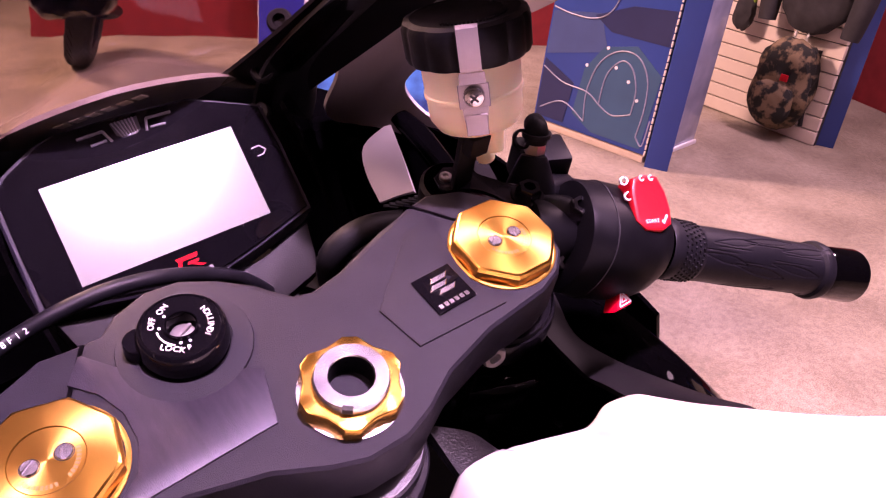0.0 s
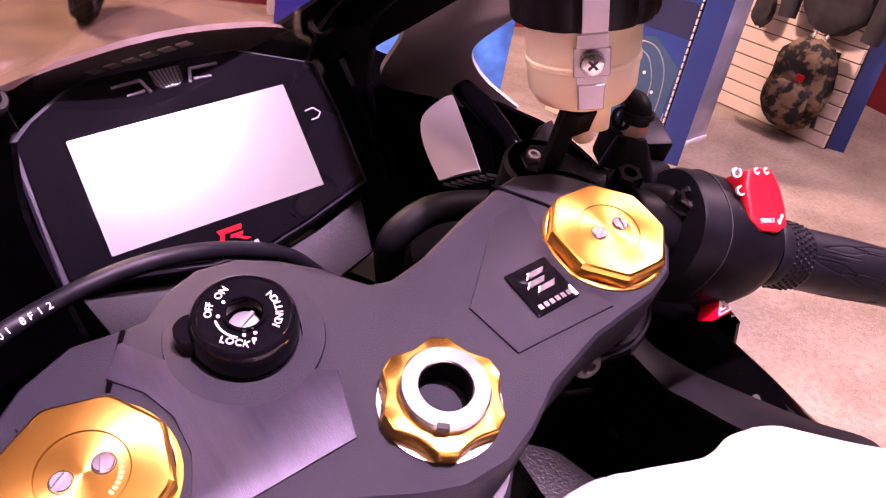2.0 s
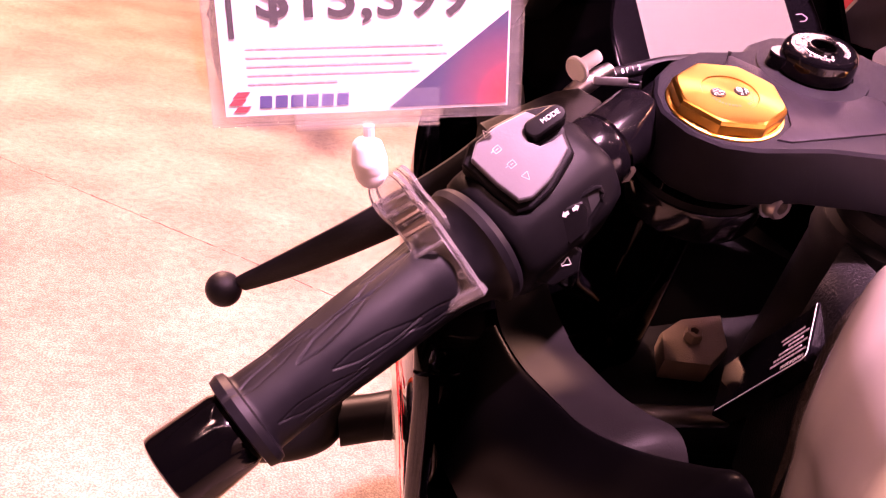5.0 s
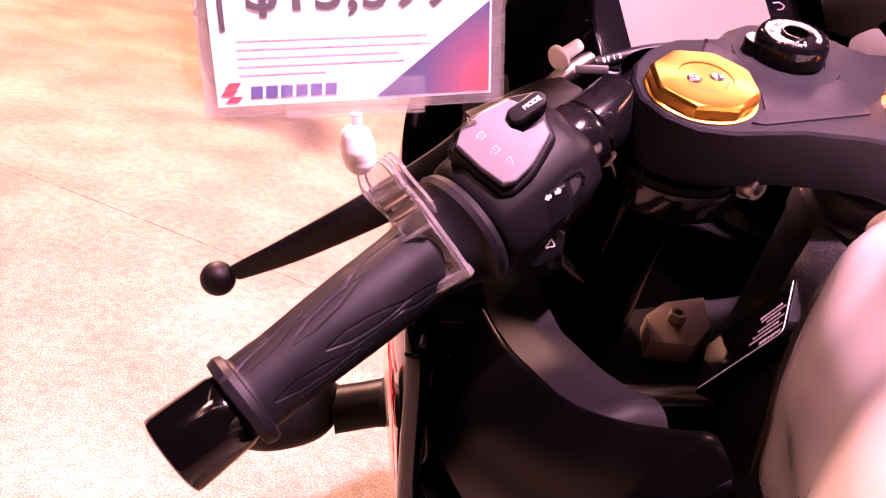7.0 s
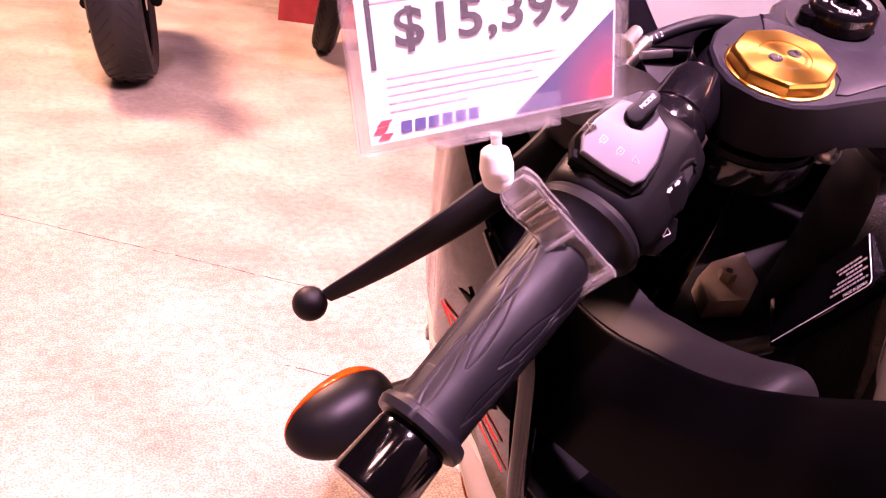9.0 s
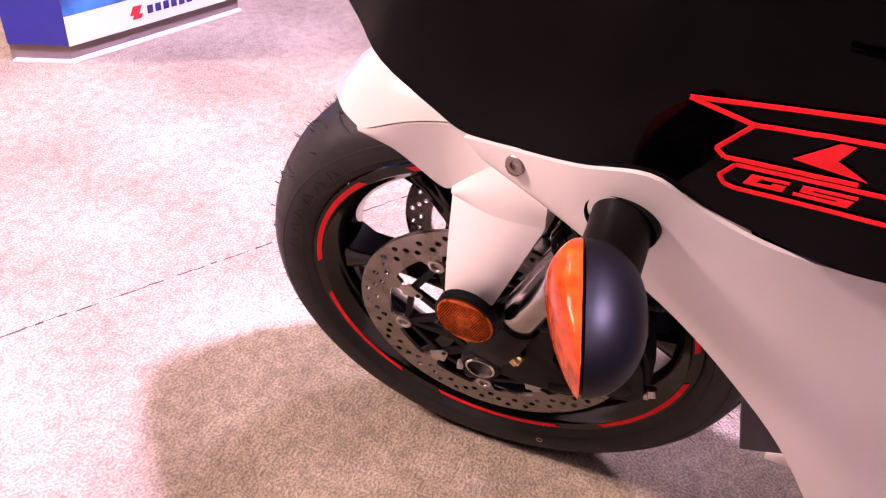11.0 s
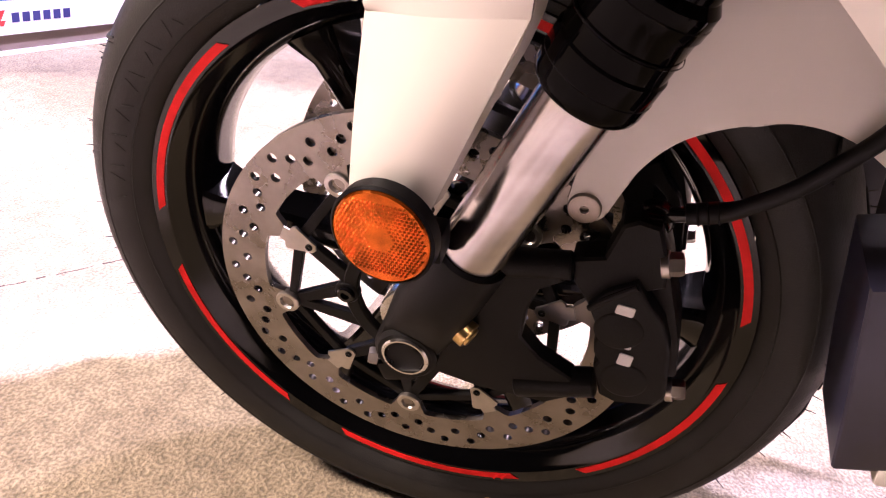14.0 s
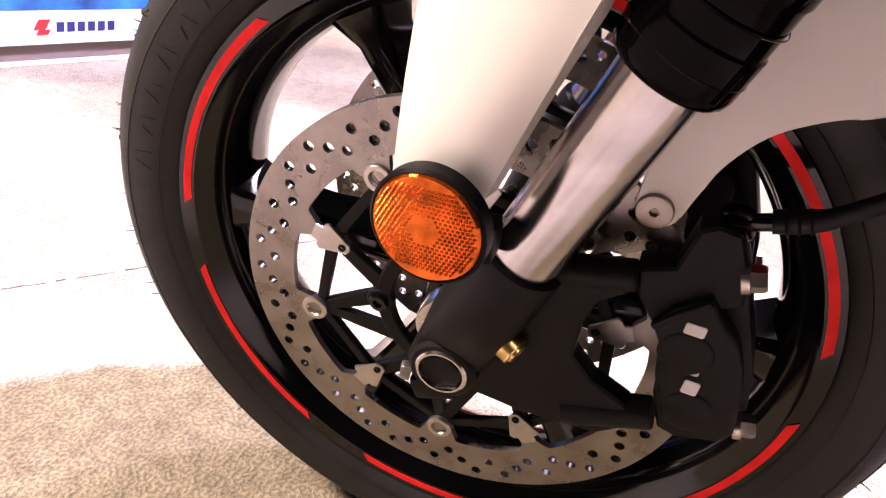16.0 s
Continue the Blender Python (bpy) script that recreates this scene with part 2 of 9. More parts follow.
def carpet():
    m = bpy.data.materials.new("beige_loop_carpet")
    m.use_nodes = True
    t = m.node_tree
    b = t.nodes["Principled BSDF"]
    b.inputs["Roughness"].default_value, b.inputs["Specular IOR Level"].default_value = 0.95, 0.1
    b.inputs["Sheen Weight"].default_value = 0.2
    co = t.nodes.new("ShaderNodeTexCoord")
    big, mid, fine = (t.nodes.new("ShaderNodeTexNoise") for _ in range(3))
    for n, s, d in ((big, 3.5, 8), (mid, 46, 6), (fine, 250, 3)):
        n.inputs["Scale"].default_value, n.inputs["Detail"].default_value = s, d
        t.links.new(co.outputs["Object"], n.inputs[0])
    r1 = t.nodes.new("ShaderNodeValToRGB")
    r1.color_ramp.elements[0].position, r1.color_ramp.elements[1].position = 0.34, 0.66
    r1.color_ramp.elements[0].color, r1.color_ramp.elements[1].color = (0.245, 0.198, 0.135, 1), (0.395, 0.332, 0.235, 1)
    t.links.new(big.outputs[0], r1.inputs[0])
    r2 = t.nodes.new("ShaderNodeMapRange")
    r2.inputs[1].default_value, r2.inputs[2].default_value, r2.inputs[3].default_value, r2.inputs[4].default_value = 0.40, 0.60, 0.60, 1.06
    t.links.new(fine.outputs[0], r2.inputs[0])
    r3 = t.nodes.new("ShaderNodeMapRange")
    r3.inputs[1].default_value, r3.inputs[2].default_value, r3.inputs[3].default_value, r3.inputs[4].default_value = 0.34, 0.60, 0.80, 1.10
    t.links.new(mid.outputs[0], r3.inputs[0])
    mu = t.nodes.new("ShaderNodeMath")
    mu.operation = "MULTIPLY"
    t.links.new(r2.outputs[0], mu.inputs[0]), t.links.new(r3.outputs[0], mu.inputs[1])
    mx = t.nodes.new("ShaderNodeVectorMath")
    mx.operation = "SCALE"
    t.links.new(r1.outputs[0], mx.inputs[0]), t.links.new(mu.outputs[0], mx.inputs["Scale"])
    t.links.new(mx.outputs[0], b.inputs["Base Color"])
    bp = t.nodes.new("ShaderNodeBump")
    bp.inputs["Strength"].default_value, bp.inputs["Distance"].default_value = 0.7, 0.005
    t.links.new(fine.outputs[0], bp.inputs["Height"]), t.links.new(bp.outputs[0], b.inputs["Normal"])
    return m


M["carpet"] = carpet()

# ---- mesh helpers ----
V = Vector


def mesh(name, bm, mat, smooth=35):
    me = bpy.data.meshes.new(name)
    bmesh.ops.recalc_face_normals(bm, faces=bm.faces)
    bm.to_mesh(me)
    bm.free()
    for m in (mat if isinstance(mat, (list, tuple)) else [mat]):
        me.materials.append(m)
    if smooth:
        me.shade_smooth()
        me.set_sharp_from_angle(angle=radians(smooth))
    return me


def part(name, bm, mat, parent, label="", smooth=35):
    ob = new(name, mesh(name, bm, mat, smooth))
    ob.parent = parent
    if label:
        ob["label"] = label
    if parent is not None and parent.name == "motorcycle":
        ob.matrix_local = SET[0]
    return ob


# the cockpit is set against the wheel by this shift, in the bike's own frame
KIT = Matrix.Translation((0, -0.067, 0.042))
SET = [Matrix()]


def thing(name, label, category, m=None, group="", kind=""):
    ob = new(name)
    ob.empty_display_size = 0.05
    if m is not None:
        ob.matrix_world = m
    return tagged(ob, label, category, group, kind)


def axes(d, up=(0, 0, 1)):
    """A turn whose z lies along d and whose y is near up."""
    z = V(d).normalized()
    u = V(up)
    if abs(z.dot(u.normalized())) > 0.98:
        u = V((0, 1, 0)) if abs(z.y) < 0.9 else V((1, 0, 0))
    x = u.cross(z).normalized()
    y = z.cross(x)
    return Matrix((x, y, z)).transposed().to_4x4()


def at(p, d=(0, 0, 1), up=(0, 0, 1)):
    return Matrix.Translation(p) @ axes(d, up)


def lathe(bm, prof, m=None, seg=32, arc=360, start=0, close=False, cap=False):
    """Turns (radius, height) pairs about z, then places them by m."""
    m = m or Matrix()
    full = arc >= 360
    n = seg if full else seg + 1
    rings = []
    for i in range(n):
        a = radians(start + arc * i / seg)
        rings.append([bm.verts.new(m @ V((r * math.cos(a), r * math.sin(a), h))) for r, h in prof])
    k = len(prof)
    for i in range(n if full else n - 1):
        a, b = rings[i], rings[(i + 1) % n]
        for j in range(k if close else k - 1):
            f = [a[j], b[j], b[(j + 1) % k], a[(j + 1) % k]]
            bm.faces.new(f)
    if not full and close:
        bm.faces.new(rings[0]), bm.faces.new(rings[-1][::-1])
    if full and cap:
        for j in (0, k - 1):
            if prof[j][0] > 1e-5:
                bm.faces.new([r[j] for r in rings])
    bmesh.ops.remove_doubles(bm, verts=bm.verts, dist=1e-6)
    return bm


def cyl(bm, p, q, r, r2=None, seg=24, bev=0.0):
    p, q = V(p), V(q)
    d = (q - p).length
    r2 = r if r2 is None else r2
    prof = [(r - bev, 0), (r, bev), (r2, d - bev), (r2 - bev, d)] if bev else [(r, 0), (r2, d)]
    return lathe(bm, prof, at(p, q - p), seg, cap=True)


def smoothed(pts, n=6):
    pts = [V(p) for p in pts]
    out = []
    for i in range(len(pts) - 1):
        p0, p1, p2, p3 = pts[max(i - 1, 0)], pts[i], pts[i + 1], pts[min(i + 2, len(pts) - 1)]
        for j in range(n):
            t = j / n
            out.append(0.5 * ((2 * p1) + (p2 - p0) * t + (2 * p0 - 5 * p1 + 4 * p2 - p3) * t * t + (3 * p1 - p0 - 3 * p2 + p3) * t ** 3))
    return out + [pts[-1]]


def tube(bm, pts, r, seg=12, n=6, flat=1.0, up=(0, 0, 1)):
    """A round or flattened rod along a smoothed line; r may be one radius or one for each point."""
    line = smoothed(pts, n)
    rad = r if isinstance(r, (list, tuple)) else [r] * len(pts)
    rings = []
    for i, p in enumerate(line):
        t = i / (len(line) - 1) * (len(rad) - 1)
        k = min(int(t), len(rad) - 2)
        rr = rad[k] + (rad[k + 1] - rad[k]) * (t - k)
        d = (line[min(i + 1, len(line) - 1)] - line[max(i - 1, 0)])
        m = at(p, d, up)
        rings.append([bm.verts.new(m @ V((rr * math.cos(2 * math.pi * j / seg), flat * rr * math.sin(2 * math.pi * j / seg), 0))) for j in range(seg)])
    for a, b in zip(rings, rings[1:]):
        for j in range(seg):
            bm.faces.new([a[j], a[(j + 1) % seg], b[(j + 1) % seg], b[j]])
    bm.faces.new(rings[0][::-1]), bm.faces.new(rings[-1])
    return bm


def prism(bm, poly, m=None, z0=0.0, z1=0.01, bev=0.0, seg=2):
    """An upright prism on a flat outline, its top and bottom edges rounded."""
    m = m or Matrix()
    b = bmesh.new()
    lo = [b.verts.new((x, y, z0)) for x, y in poly]
    f = b.faces.new(lo)
    r = bmesh.ops.extrude_face_region(b, geom=[f])
    for v in r["geom"]:
        if isinstance(v, bmesh.types.BMVert):
            v.co.z = z1
    if bev:
        ed = [e for e in b.edges if abs(e.verts[0].co.z - e.verts[1].co.z) < 1e-7]
        bmesh.ops.bevel(b, geom=ed, offset=bev, segments=seg, profile=0.6, affect="EDGES", clamp_overlap=True)
    join(bm, b, m)
    return bm


def join(bm, b, m=None):
    m = m or Matrix()
    mp = {v: bm.verts.new(m @ v.co) for v in b.verts}
    for f in b.faces:
        try:
            bm.faces.new([mp[v] for v in f.verts])
        except ValueError:
            pass
    b.free()


def box(bm, c, s, m=None, bev=0.002, seg=2, taper=1.0):
    b = bmesh.new()
    bmesh.ops.create_cube(b, size=1)
    for v in b.verts:
        k = taper if v.co.z > 0 else 1
        v.co = V((v.co.x * s[0] * k, v.co.y * s[1] * k, v.co.z * s[2]))
    if bev:
        bmesh.ops.bevel(b, geom=list(b.edges), offset=bev, segments=seg, profile=0.6, affect="EDGES", clamp_overlap=True)
    join(bm, b, Matrix.Translation(c) @ (m or Matrix()))
    return bm


def ball(bm, c, r, s=(1, 1, 1), m=None, u=20, v=12):
    b = bmesh.new()
    bmesh.ops.create_uvsphere(b, u_segments=u, v_segments=v, radius=r)
    for x in b.verts:
        x.co = V((x.co.x * s[0], x.co.y * s[1], x.co.z * s[2]))
    join(bm, b, Matrix.Translation(c) @ (m or Matrix()))
    return bm


def skin(bm, rows, thick=0.0, n=4, loop=False):
    """A sheet through rows of points, smoothed both ways, with thickness along its normals."""
    rows = [smoothed(r, n) for r in rows]
    cols = [smoothed([r[j] for r in rows], n) for j in range(len(rows[0]))]
    nu, nv = len(cols), len(cols[0])
    b = bmesh.new()
    g = [[b.verts.new(cols[i][j]) for j in range(nv)] for i in range(nu)]
    for i in range(nu - 1):
        for j in range(nv - 1):
            b.faces.new([g[i][j], g[i + 1][j], g[i + 1][j + 1], g[i][j + 1]])
    if thick:
        b.normal_update()
        nrm = {v: v.normal.copy() for v in b.verts}
        h = [[b.verts.new(v.co - nrm[v] * thick) for v in row] for row in g]
        for i in range(nu - 1):
            for j in range(nv - 1):
                b.faces.new([h[i][j], h[i][j + 1], h[i + 1][j + 1], h[i + 1][j]])
        rim = [(i, 0) for i in range(nu)] + [(nu - 1, j) for j in range(1, nv)] + [(i, nv - 1) for i in range(nu - 2, -1, -1)] + [(0, j) for j in range(nv - 2, 0, -1)]
        for (a, c), (d, e) in zip(rim, rim[1:] + rim[:1]):
            b.faces.new([g[a][c], h[a][c], h[d][e], g[d][e]])
    join(bm, b)
    return bm


def lettering(name, text, size, m, mat, parent, depth=0.0003, spacing=1.0, align="CENTER", bold=0.0):
    cu = bpy.data.curves.new(name, "FONT")
    cu.body, cu.size, cu.extrude, cu.align_x, cu.align_y, cu.space_character = text, size, depth, align, "CENTER", spacing
    cu.resolution_u, cu.offset = 3, bold
    tmp = bpy.data.objects.new(name, cu)
    me = bpy.data.meshes.new_from_object(tmp)
    bpy.data.objects.remove(tmp)
    me.transform(m)
    me.materials.clear()
    me.materials.append(mat)
    ob = new(name, me)
    ob.parent = parent
    return ob


def bolt(bm, p, d, r=0.005, h=0.004, hexd=True, recess=True):
    """A bolt head with a hollow in its top."""
    prof = [(r, 0), (r, h * 0.75), (r * 0.85, h), (r * 0.5, h), (r * 0.45, h * 0.4), (0.0, h * 0.4)] if recess else [(r, 0), (r, h * 0.7), (r * 0.8, h), (0, h)]
    return lathe(bm, prof, at(p, d), 6 if hexd else 20)


# steering frame: origin between the fork caps, x across, y ahead, z up the fork
RAKE = radians(23.2)
UP = V((0, -math.sin(RAKE), math.cos(RAKE)))
AHEAD = V((0, math.cos(RAKE), math.sin(RAKE)))
TOP = V((0, 0, 0.3)) + UP * 0.67578 - AHEAD * 0.015
ST = Matrix(((1, 0, 0), tuple(AHEAD), tuple(UP))).transposed().to_4x4()
ST.translation = TOP


def s(x, y, z):
    return ST @ V((x, y, z))


# ---- the hall ----
def slab(name, a, b, mat, kind="structure", bev=0.0):
    bm = bmesh.new()
    a, b = V(a), V(b)
    box(bm, (a + b) / 2, b - a, None, bev)
    ob = new(name, mesh(name, bm, mat, 0))
    ob["kind"] = kind
    return ob


slab("floor", (-9, -8, -0.1), (9, 9, 0), M["carpet"])
slab("ceiling", (-9, -8, 6.0), (9, 9, 6.1), M["hallwall"])
slab("wall_north", (-9, 9, 0), (9, 9.15, 6.0), M["hallwall"])
slab("wall_south", (-9, -8.15, 0), (9, -8, 6.0), M["hallwall"])
slab("wall_west", (-9.15, -8.15, 0), (-9, 9.15, 6.0), M["hallwall"])
slab("wall_east", (9, -8.15, 0), (9.15, 9.15, 6.0), M["hallwall"])

# carpet joins: narrow uneven ridges of dark pile
rng = random.Random(4)


def seam(p, q, wob=0.004):
    bm = bmesh.new()
    p, q = V((*p, 0.0008)), V((*q, 0.0008))
    n = int((q - p).length / 0.012)
    side = (q - p).normalized().cross(V((0, 0, 1)))
    pts = [p.lerp(q, i / n) + side * rng.uniform(-wob, wob) * 0.35 for i in range(n + 1)]
    for a, b in zip(pts, pts[1:]):
        if rng.random() < 0.12:
            continue
        h = rng.uniform(0.0006, 0.0022)
        f = [bm.verts.new(v) for v in (a - side * h, b - side * h, b + side * h, a + side * h)]
        bm.faces.new(f)
    ob = new("carpet_seam", mesh("carpet_seam", bm, M["seam"], 0))
    tagged(ob, "dark uneven join line between carpet widths", "carpet seam", "", "structure")


M["seam"] = material("seam_shadow_pile", (0.05, 0.038, 0.03), 0.95, 0, 0.3, 60)
seam((-0.26, 0.80), (1.2, -0.09))
seam((-1.9, 2.236), (-0.03, 1.050))

# red partition and the far stand
bm = bmesh.new()
box(bm, (2.20, 3.92, 0.58), (3.6, 0.10, 1.16), Matrix.Rotation(radians(-12), 4, "Z"), 0.004)
part("partition_wall", bm, M["redwall"], None, smooth=0)["kind"] = "structure"
bm = bmesh.new()
box(bm, (5.1, 1.9, 0.5), (0.1, 3.2, 1.0), Matrix.Rotation(radians(-20), 4, "Z"), 0.004)
part("partition_wall", bm, M["redwall"], None, smooth=0)["kind"] = "structure"


def banner(m):
    """A white upright banner with blue rings."""
    th = thing("banner", "white banner with thick blue curved stripes on a stand", "banner", m)
    bm = bmesh.new()
    box(bm, (0, 0, 0.56), (0.62, 0.02, 1.12), None, 0.003)
    part("board", bm, M["whitelam"], th)
    for k, (r, a) in enumerate(((0.34, 200), (0.25, 170), (0.16, 150))):
        bm = bmesh.new()
        lathe(bm, [(r, 0), (r + 0.045, 0), (r + 0.045, 0.004), (r, 0.004)], at((0.05, -0.010, 0.30), (0, -1, 0)), 28, a, -20, True)
        part("stripe", bm, M["navy"], th, "dark blue curved stripe")
    return th


banner(pose(1.863, 3.734, 0, 0, 0, -14))


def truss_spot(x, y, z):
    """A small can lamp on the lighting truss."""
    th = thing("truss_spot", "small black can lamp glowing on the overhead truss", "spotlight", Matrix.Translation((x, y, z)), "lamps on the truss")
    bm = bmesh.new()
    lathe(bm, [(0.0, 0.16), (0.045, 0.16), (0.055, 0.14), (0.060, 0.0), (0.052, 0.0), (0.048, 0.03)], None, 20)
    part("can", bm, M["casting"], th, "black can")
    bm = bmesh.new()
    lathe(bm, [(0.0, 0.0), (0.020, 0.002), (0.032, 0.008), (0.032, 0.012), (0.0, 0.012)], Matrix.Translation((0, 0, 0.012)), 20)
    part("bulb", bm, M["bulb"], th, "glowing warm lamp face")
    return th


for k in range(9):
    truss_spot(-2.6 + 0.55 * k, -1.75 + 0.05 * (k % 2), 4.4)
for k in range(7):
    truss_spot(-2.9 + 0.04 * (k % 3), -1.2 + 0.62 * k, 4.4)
bm = bmesh.new()
for p, q in (((-3.4, -1.75, 4.62), (3.4, -1.75, 4.62)), ((-3.4, -1.75, 4.86), (3.4, -1.75, 4.86)), ((-2.9, -1.75, 4.62), (-2.9, 3.6, 4.62)), ((-2.9, -1.75, 4.86), (-2.9, 3.6, 4.86))):
    cyl(bm, p, q, 0.024, None, 10)
for k in range(18):
    cyl(bm, (-3.3 + 0.37 * k, -1.75, 4.62), (-3.12 + 0.37 * k, -1.75, 4.86), 0.010, None, 6)
for k in range(14):
    cyl(bm, (-2.9, -1.65 + 0.37 * k, 4.62), (-2.9, -1.47 + 0.37 * k, 4.86), 0.010, None, 6)
tagged(new("lighting_truss", mesh("lighting_truss", bm, M["zinc"])), kind="structure")


# ---- show stand behind the handlebar ----
def counter():
    th = thing("display_counter", "blue display counter with pale line drawings and a pale top edge", "counter", pose(2.387, 1.881, 0, 0, 0, -77.5))
    w, h = 0.62, 0.86
    bm = bmesh.new()
    box(bm, (0, 0.20, h / 2 + 0.02), (w, 0.40, h - 0.04), None, 0.003)
    part("body", bm, M["blue"], th)
    bm = bmesh.new()
    box(bm, (0, 0.20, 0.02), (w - 0.01, 0.385, 0.04), None, 0.003)
    part("base", bm, M["wood"], th, "pale kick board")
    bm = bmesh.new()
    box(bm, (0, 0.20, h + 0.025), (w + 0.03, 0.43, 0.05), None, 0.004)
    part("top", bm, M["wood"], th, "pale counter top")
    # printed colour fields, line drawings of helmets and small dots
    for k, (poly, mt) in enumerate((([(-0.30, 0.56), (-0.05, 0.60), (0.02, 0.44), (-0.30, 0.36)], "bluehaze"), ([(-0.08, 0.585), (0.10, 0.66), (0.304, 0.68), (0.304, 0.53), (0.02, 0.53)], "bluedark"), ([(-0.10, 0.12), (0.02, 0.06), (0.28, 0.06), (0.304, 0.40), (0.16, 0.50), (0.0, 0.46), (-0.08, 0.34)], "blueteal"), ([(-0.304, 0.70), (0.0, 0.72), (0.304, 0.78), (0.304, 0.852), (-0.304, 0.852)], "bluehaze"), ([(-0.30, 0.06), (-0.14, 0.06), (-0.12, 0.26), (-0.30, 0.34)], "bluedark"))):
        bm = bmesh.new()
        prism(bm, poly, at((0, 0.0, 0), (0, -1, 0)), 0.0, 0.0012 + 0.0004 * k)
        part("colour_field", bm, M[mt], th, smooth=0)
    lines = [[(0.045, 0.852), (0.040, 0.74), (0.0, 0.62), (-0.08, 0.57), (-0.20, 0.565), (-0.30, 0.58)], [(-0.30, 0.80), (-0.20, 0.83), (-0.05, 0.80), (-0.02, 0.74), (-0.12, 0.70), (-0.24, 0.72), (-0.30, 0.78)], [(-0.22, 0.775), (-0.14, 0.79), (-0.08, 0.765), (-0.15, 0.745), (-0.22, 0.775)],
             [(-0.03, 0.10), (-0.045, 0.24), (-0.01, 0.38), (0.07, 0.455), (0.17, 0.46), (0.24, 0.38), (0.26, 0.25), (0.25, 0.11)], [(0.03, 0.20), (0.04, 0.34), (0.10, 0.42), (0.16, 0.40), (0.20, 0.31), (0.20, 0.20)], [(0.03, 0.20), (0.11, 0.17), (0.20, 0.20)], [(-0.30, 0.30), (-0.18, 0.25), (-0.045, 0.24), (0.03, 0.20)], [(-0.28, 0.10), (-0.16, 0.16), (-0.03, 0.10)], [(0.25, 0.11), (0.29, 0.08), (0.30, 0.20)]]
    for ln in lines:
        bm = bmesh.new()
        tube(bm, [(x, -0.0032, z) for x, z in ln], 0.0036, 6, 6)
        part("drawn_line", bm, M["lineink"], th)
    for x, z in ((0.08, 0.385), (0.155, 0.34), (0.215, 0.27), (-0.07, 0.36), (-0.10, 0.70), (0.02, 0.46)):
        bm = bmesh.new()
        cyl(bm, (x, -0.001, z), (x, -0.005, z), 0.008, None, 12)
        part("dot", bm, M["ink"], th)
    # toothed corner strip
    for k in range(26):
        bm = bmesh.new()
        box(bm, (w / 2 + 0.004, -0.002, 0.05 + k * 0.031), (0.008, 0.01, 0.024), None, 0.001, 1)
        part("edge_tooth", bm, M["slat"], th)
    return th


counter()


def pillar(x, y, yaw, w, d, h, letters=False):
    th = thing("blue_pillar", "tall blue laminate pillar with a pale edge standing on the carpet", "pillar", pose(x, y, 0, 0, 0, yaw), "pillars of the show stand")
    bm = bmesh.new()
    box(bm, (0, d / 2, h / 2), (w, d, h), None, 0.003)
    part("body", bm, M["blue"], th)
    bm = bmesh.new()
    box(bm, (w / 2 + 0.002, d - 0.006, h / 2), (0.004, 0.012, h), None, 0.001)
    part("edge_strip", bm, M["whitelam"], th)
    if letters:
        # brand letters become plain blocks
        for k, z in enumerate((1.02, 1.14, 1.26, 1.38)):
            bm = bmesh.new()
            box(bm, (0, -0.003, z), (w * 0.55, 0.004, 0.09), None, 0.001, 1)
            part("letter_block", bm, M["ink"], th, "white block mark")
    return th


pillar(2.462, 1.502, -53, 0.105, 0.16, 2.4)
pillar(3.726, 1.431, -58.8, 0.16, 0.14, 2.4, True)


def acrylic_case():
    th = thing("acrylic_case", "clear acrylic display case with a pale frame beside the pillar", "display case", pose(2.813, 1.647, 0, 0, 0, 12))
    bm = bmesh.new()
    box(bm, (0, 0.09, 0.42), (0.36, 0.16, 0.80), None, 0.004)
    part("case", bm, M["casefront"], th)
    bm = bmesh.new()
    box(bm, (0, 0.09, 0.01), (0.38, 0.18, 0.02), None, 0.003)
    part("base", bm, M["whitelam"], th)
    return th


M["casefront"] = material("frosted_acrylic", (0.30, 0.33, 0.46), 0.15, 0, 0.25, 6, coat=0.3)
acrylic_case()


def slatwall():
    th = thing("slatwall", "cream slatwall with dark horizontal grooves", "slatwall", pose(3.658, 1.782, 0, 0, 0, -90), "", "structure")
    for k in range(30):
        bm = bmesh.new()
        box(bm, (-0.45, 0.02, 0.04 + k * 0.076), (1.6, 0.024, 0.070), None, 0.003, 1)
        part("slat", bm, M["slat"], th)
    bm = bmesh.new()
    box(bm, (-0.45, 0.045, 1.15), (1.6, 0.02, 2.3), None, 0.002, 1)
    part("backing", bm, M["cloth"], th)
    return th


slatwall()


def lumpy(bm, c, size, seed, amp=0.12, freq=6, sub=4, sq=2.6):
    b = bmesh.new()
    bmesh.ops.create_icosphere(b, subdivisions=sub, radius=1)
    for v in b.verts:
        p = v.co
        k = (abs(p.x) ** sq + abs(p.y) ** sq + abs(p.z) ** sq) ** (-1 / sq)
        q = V((p.x * k * size[0], p.y * k * size[1], p.z * k * size[2]))
        q += p * amp * min(size) * noise.fractal(p * freq + V((seed, 0, 0)), 1.0, 2.0, 4)
        v.co = q
    join(bm, b, Matrix.Translation(c))


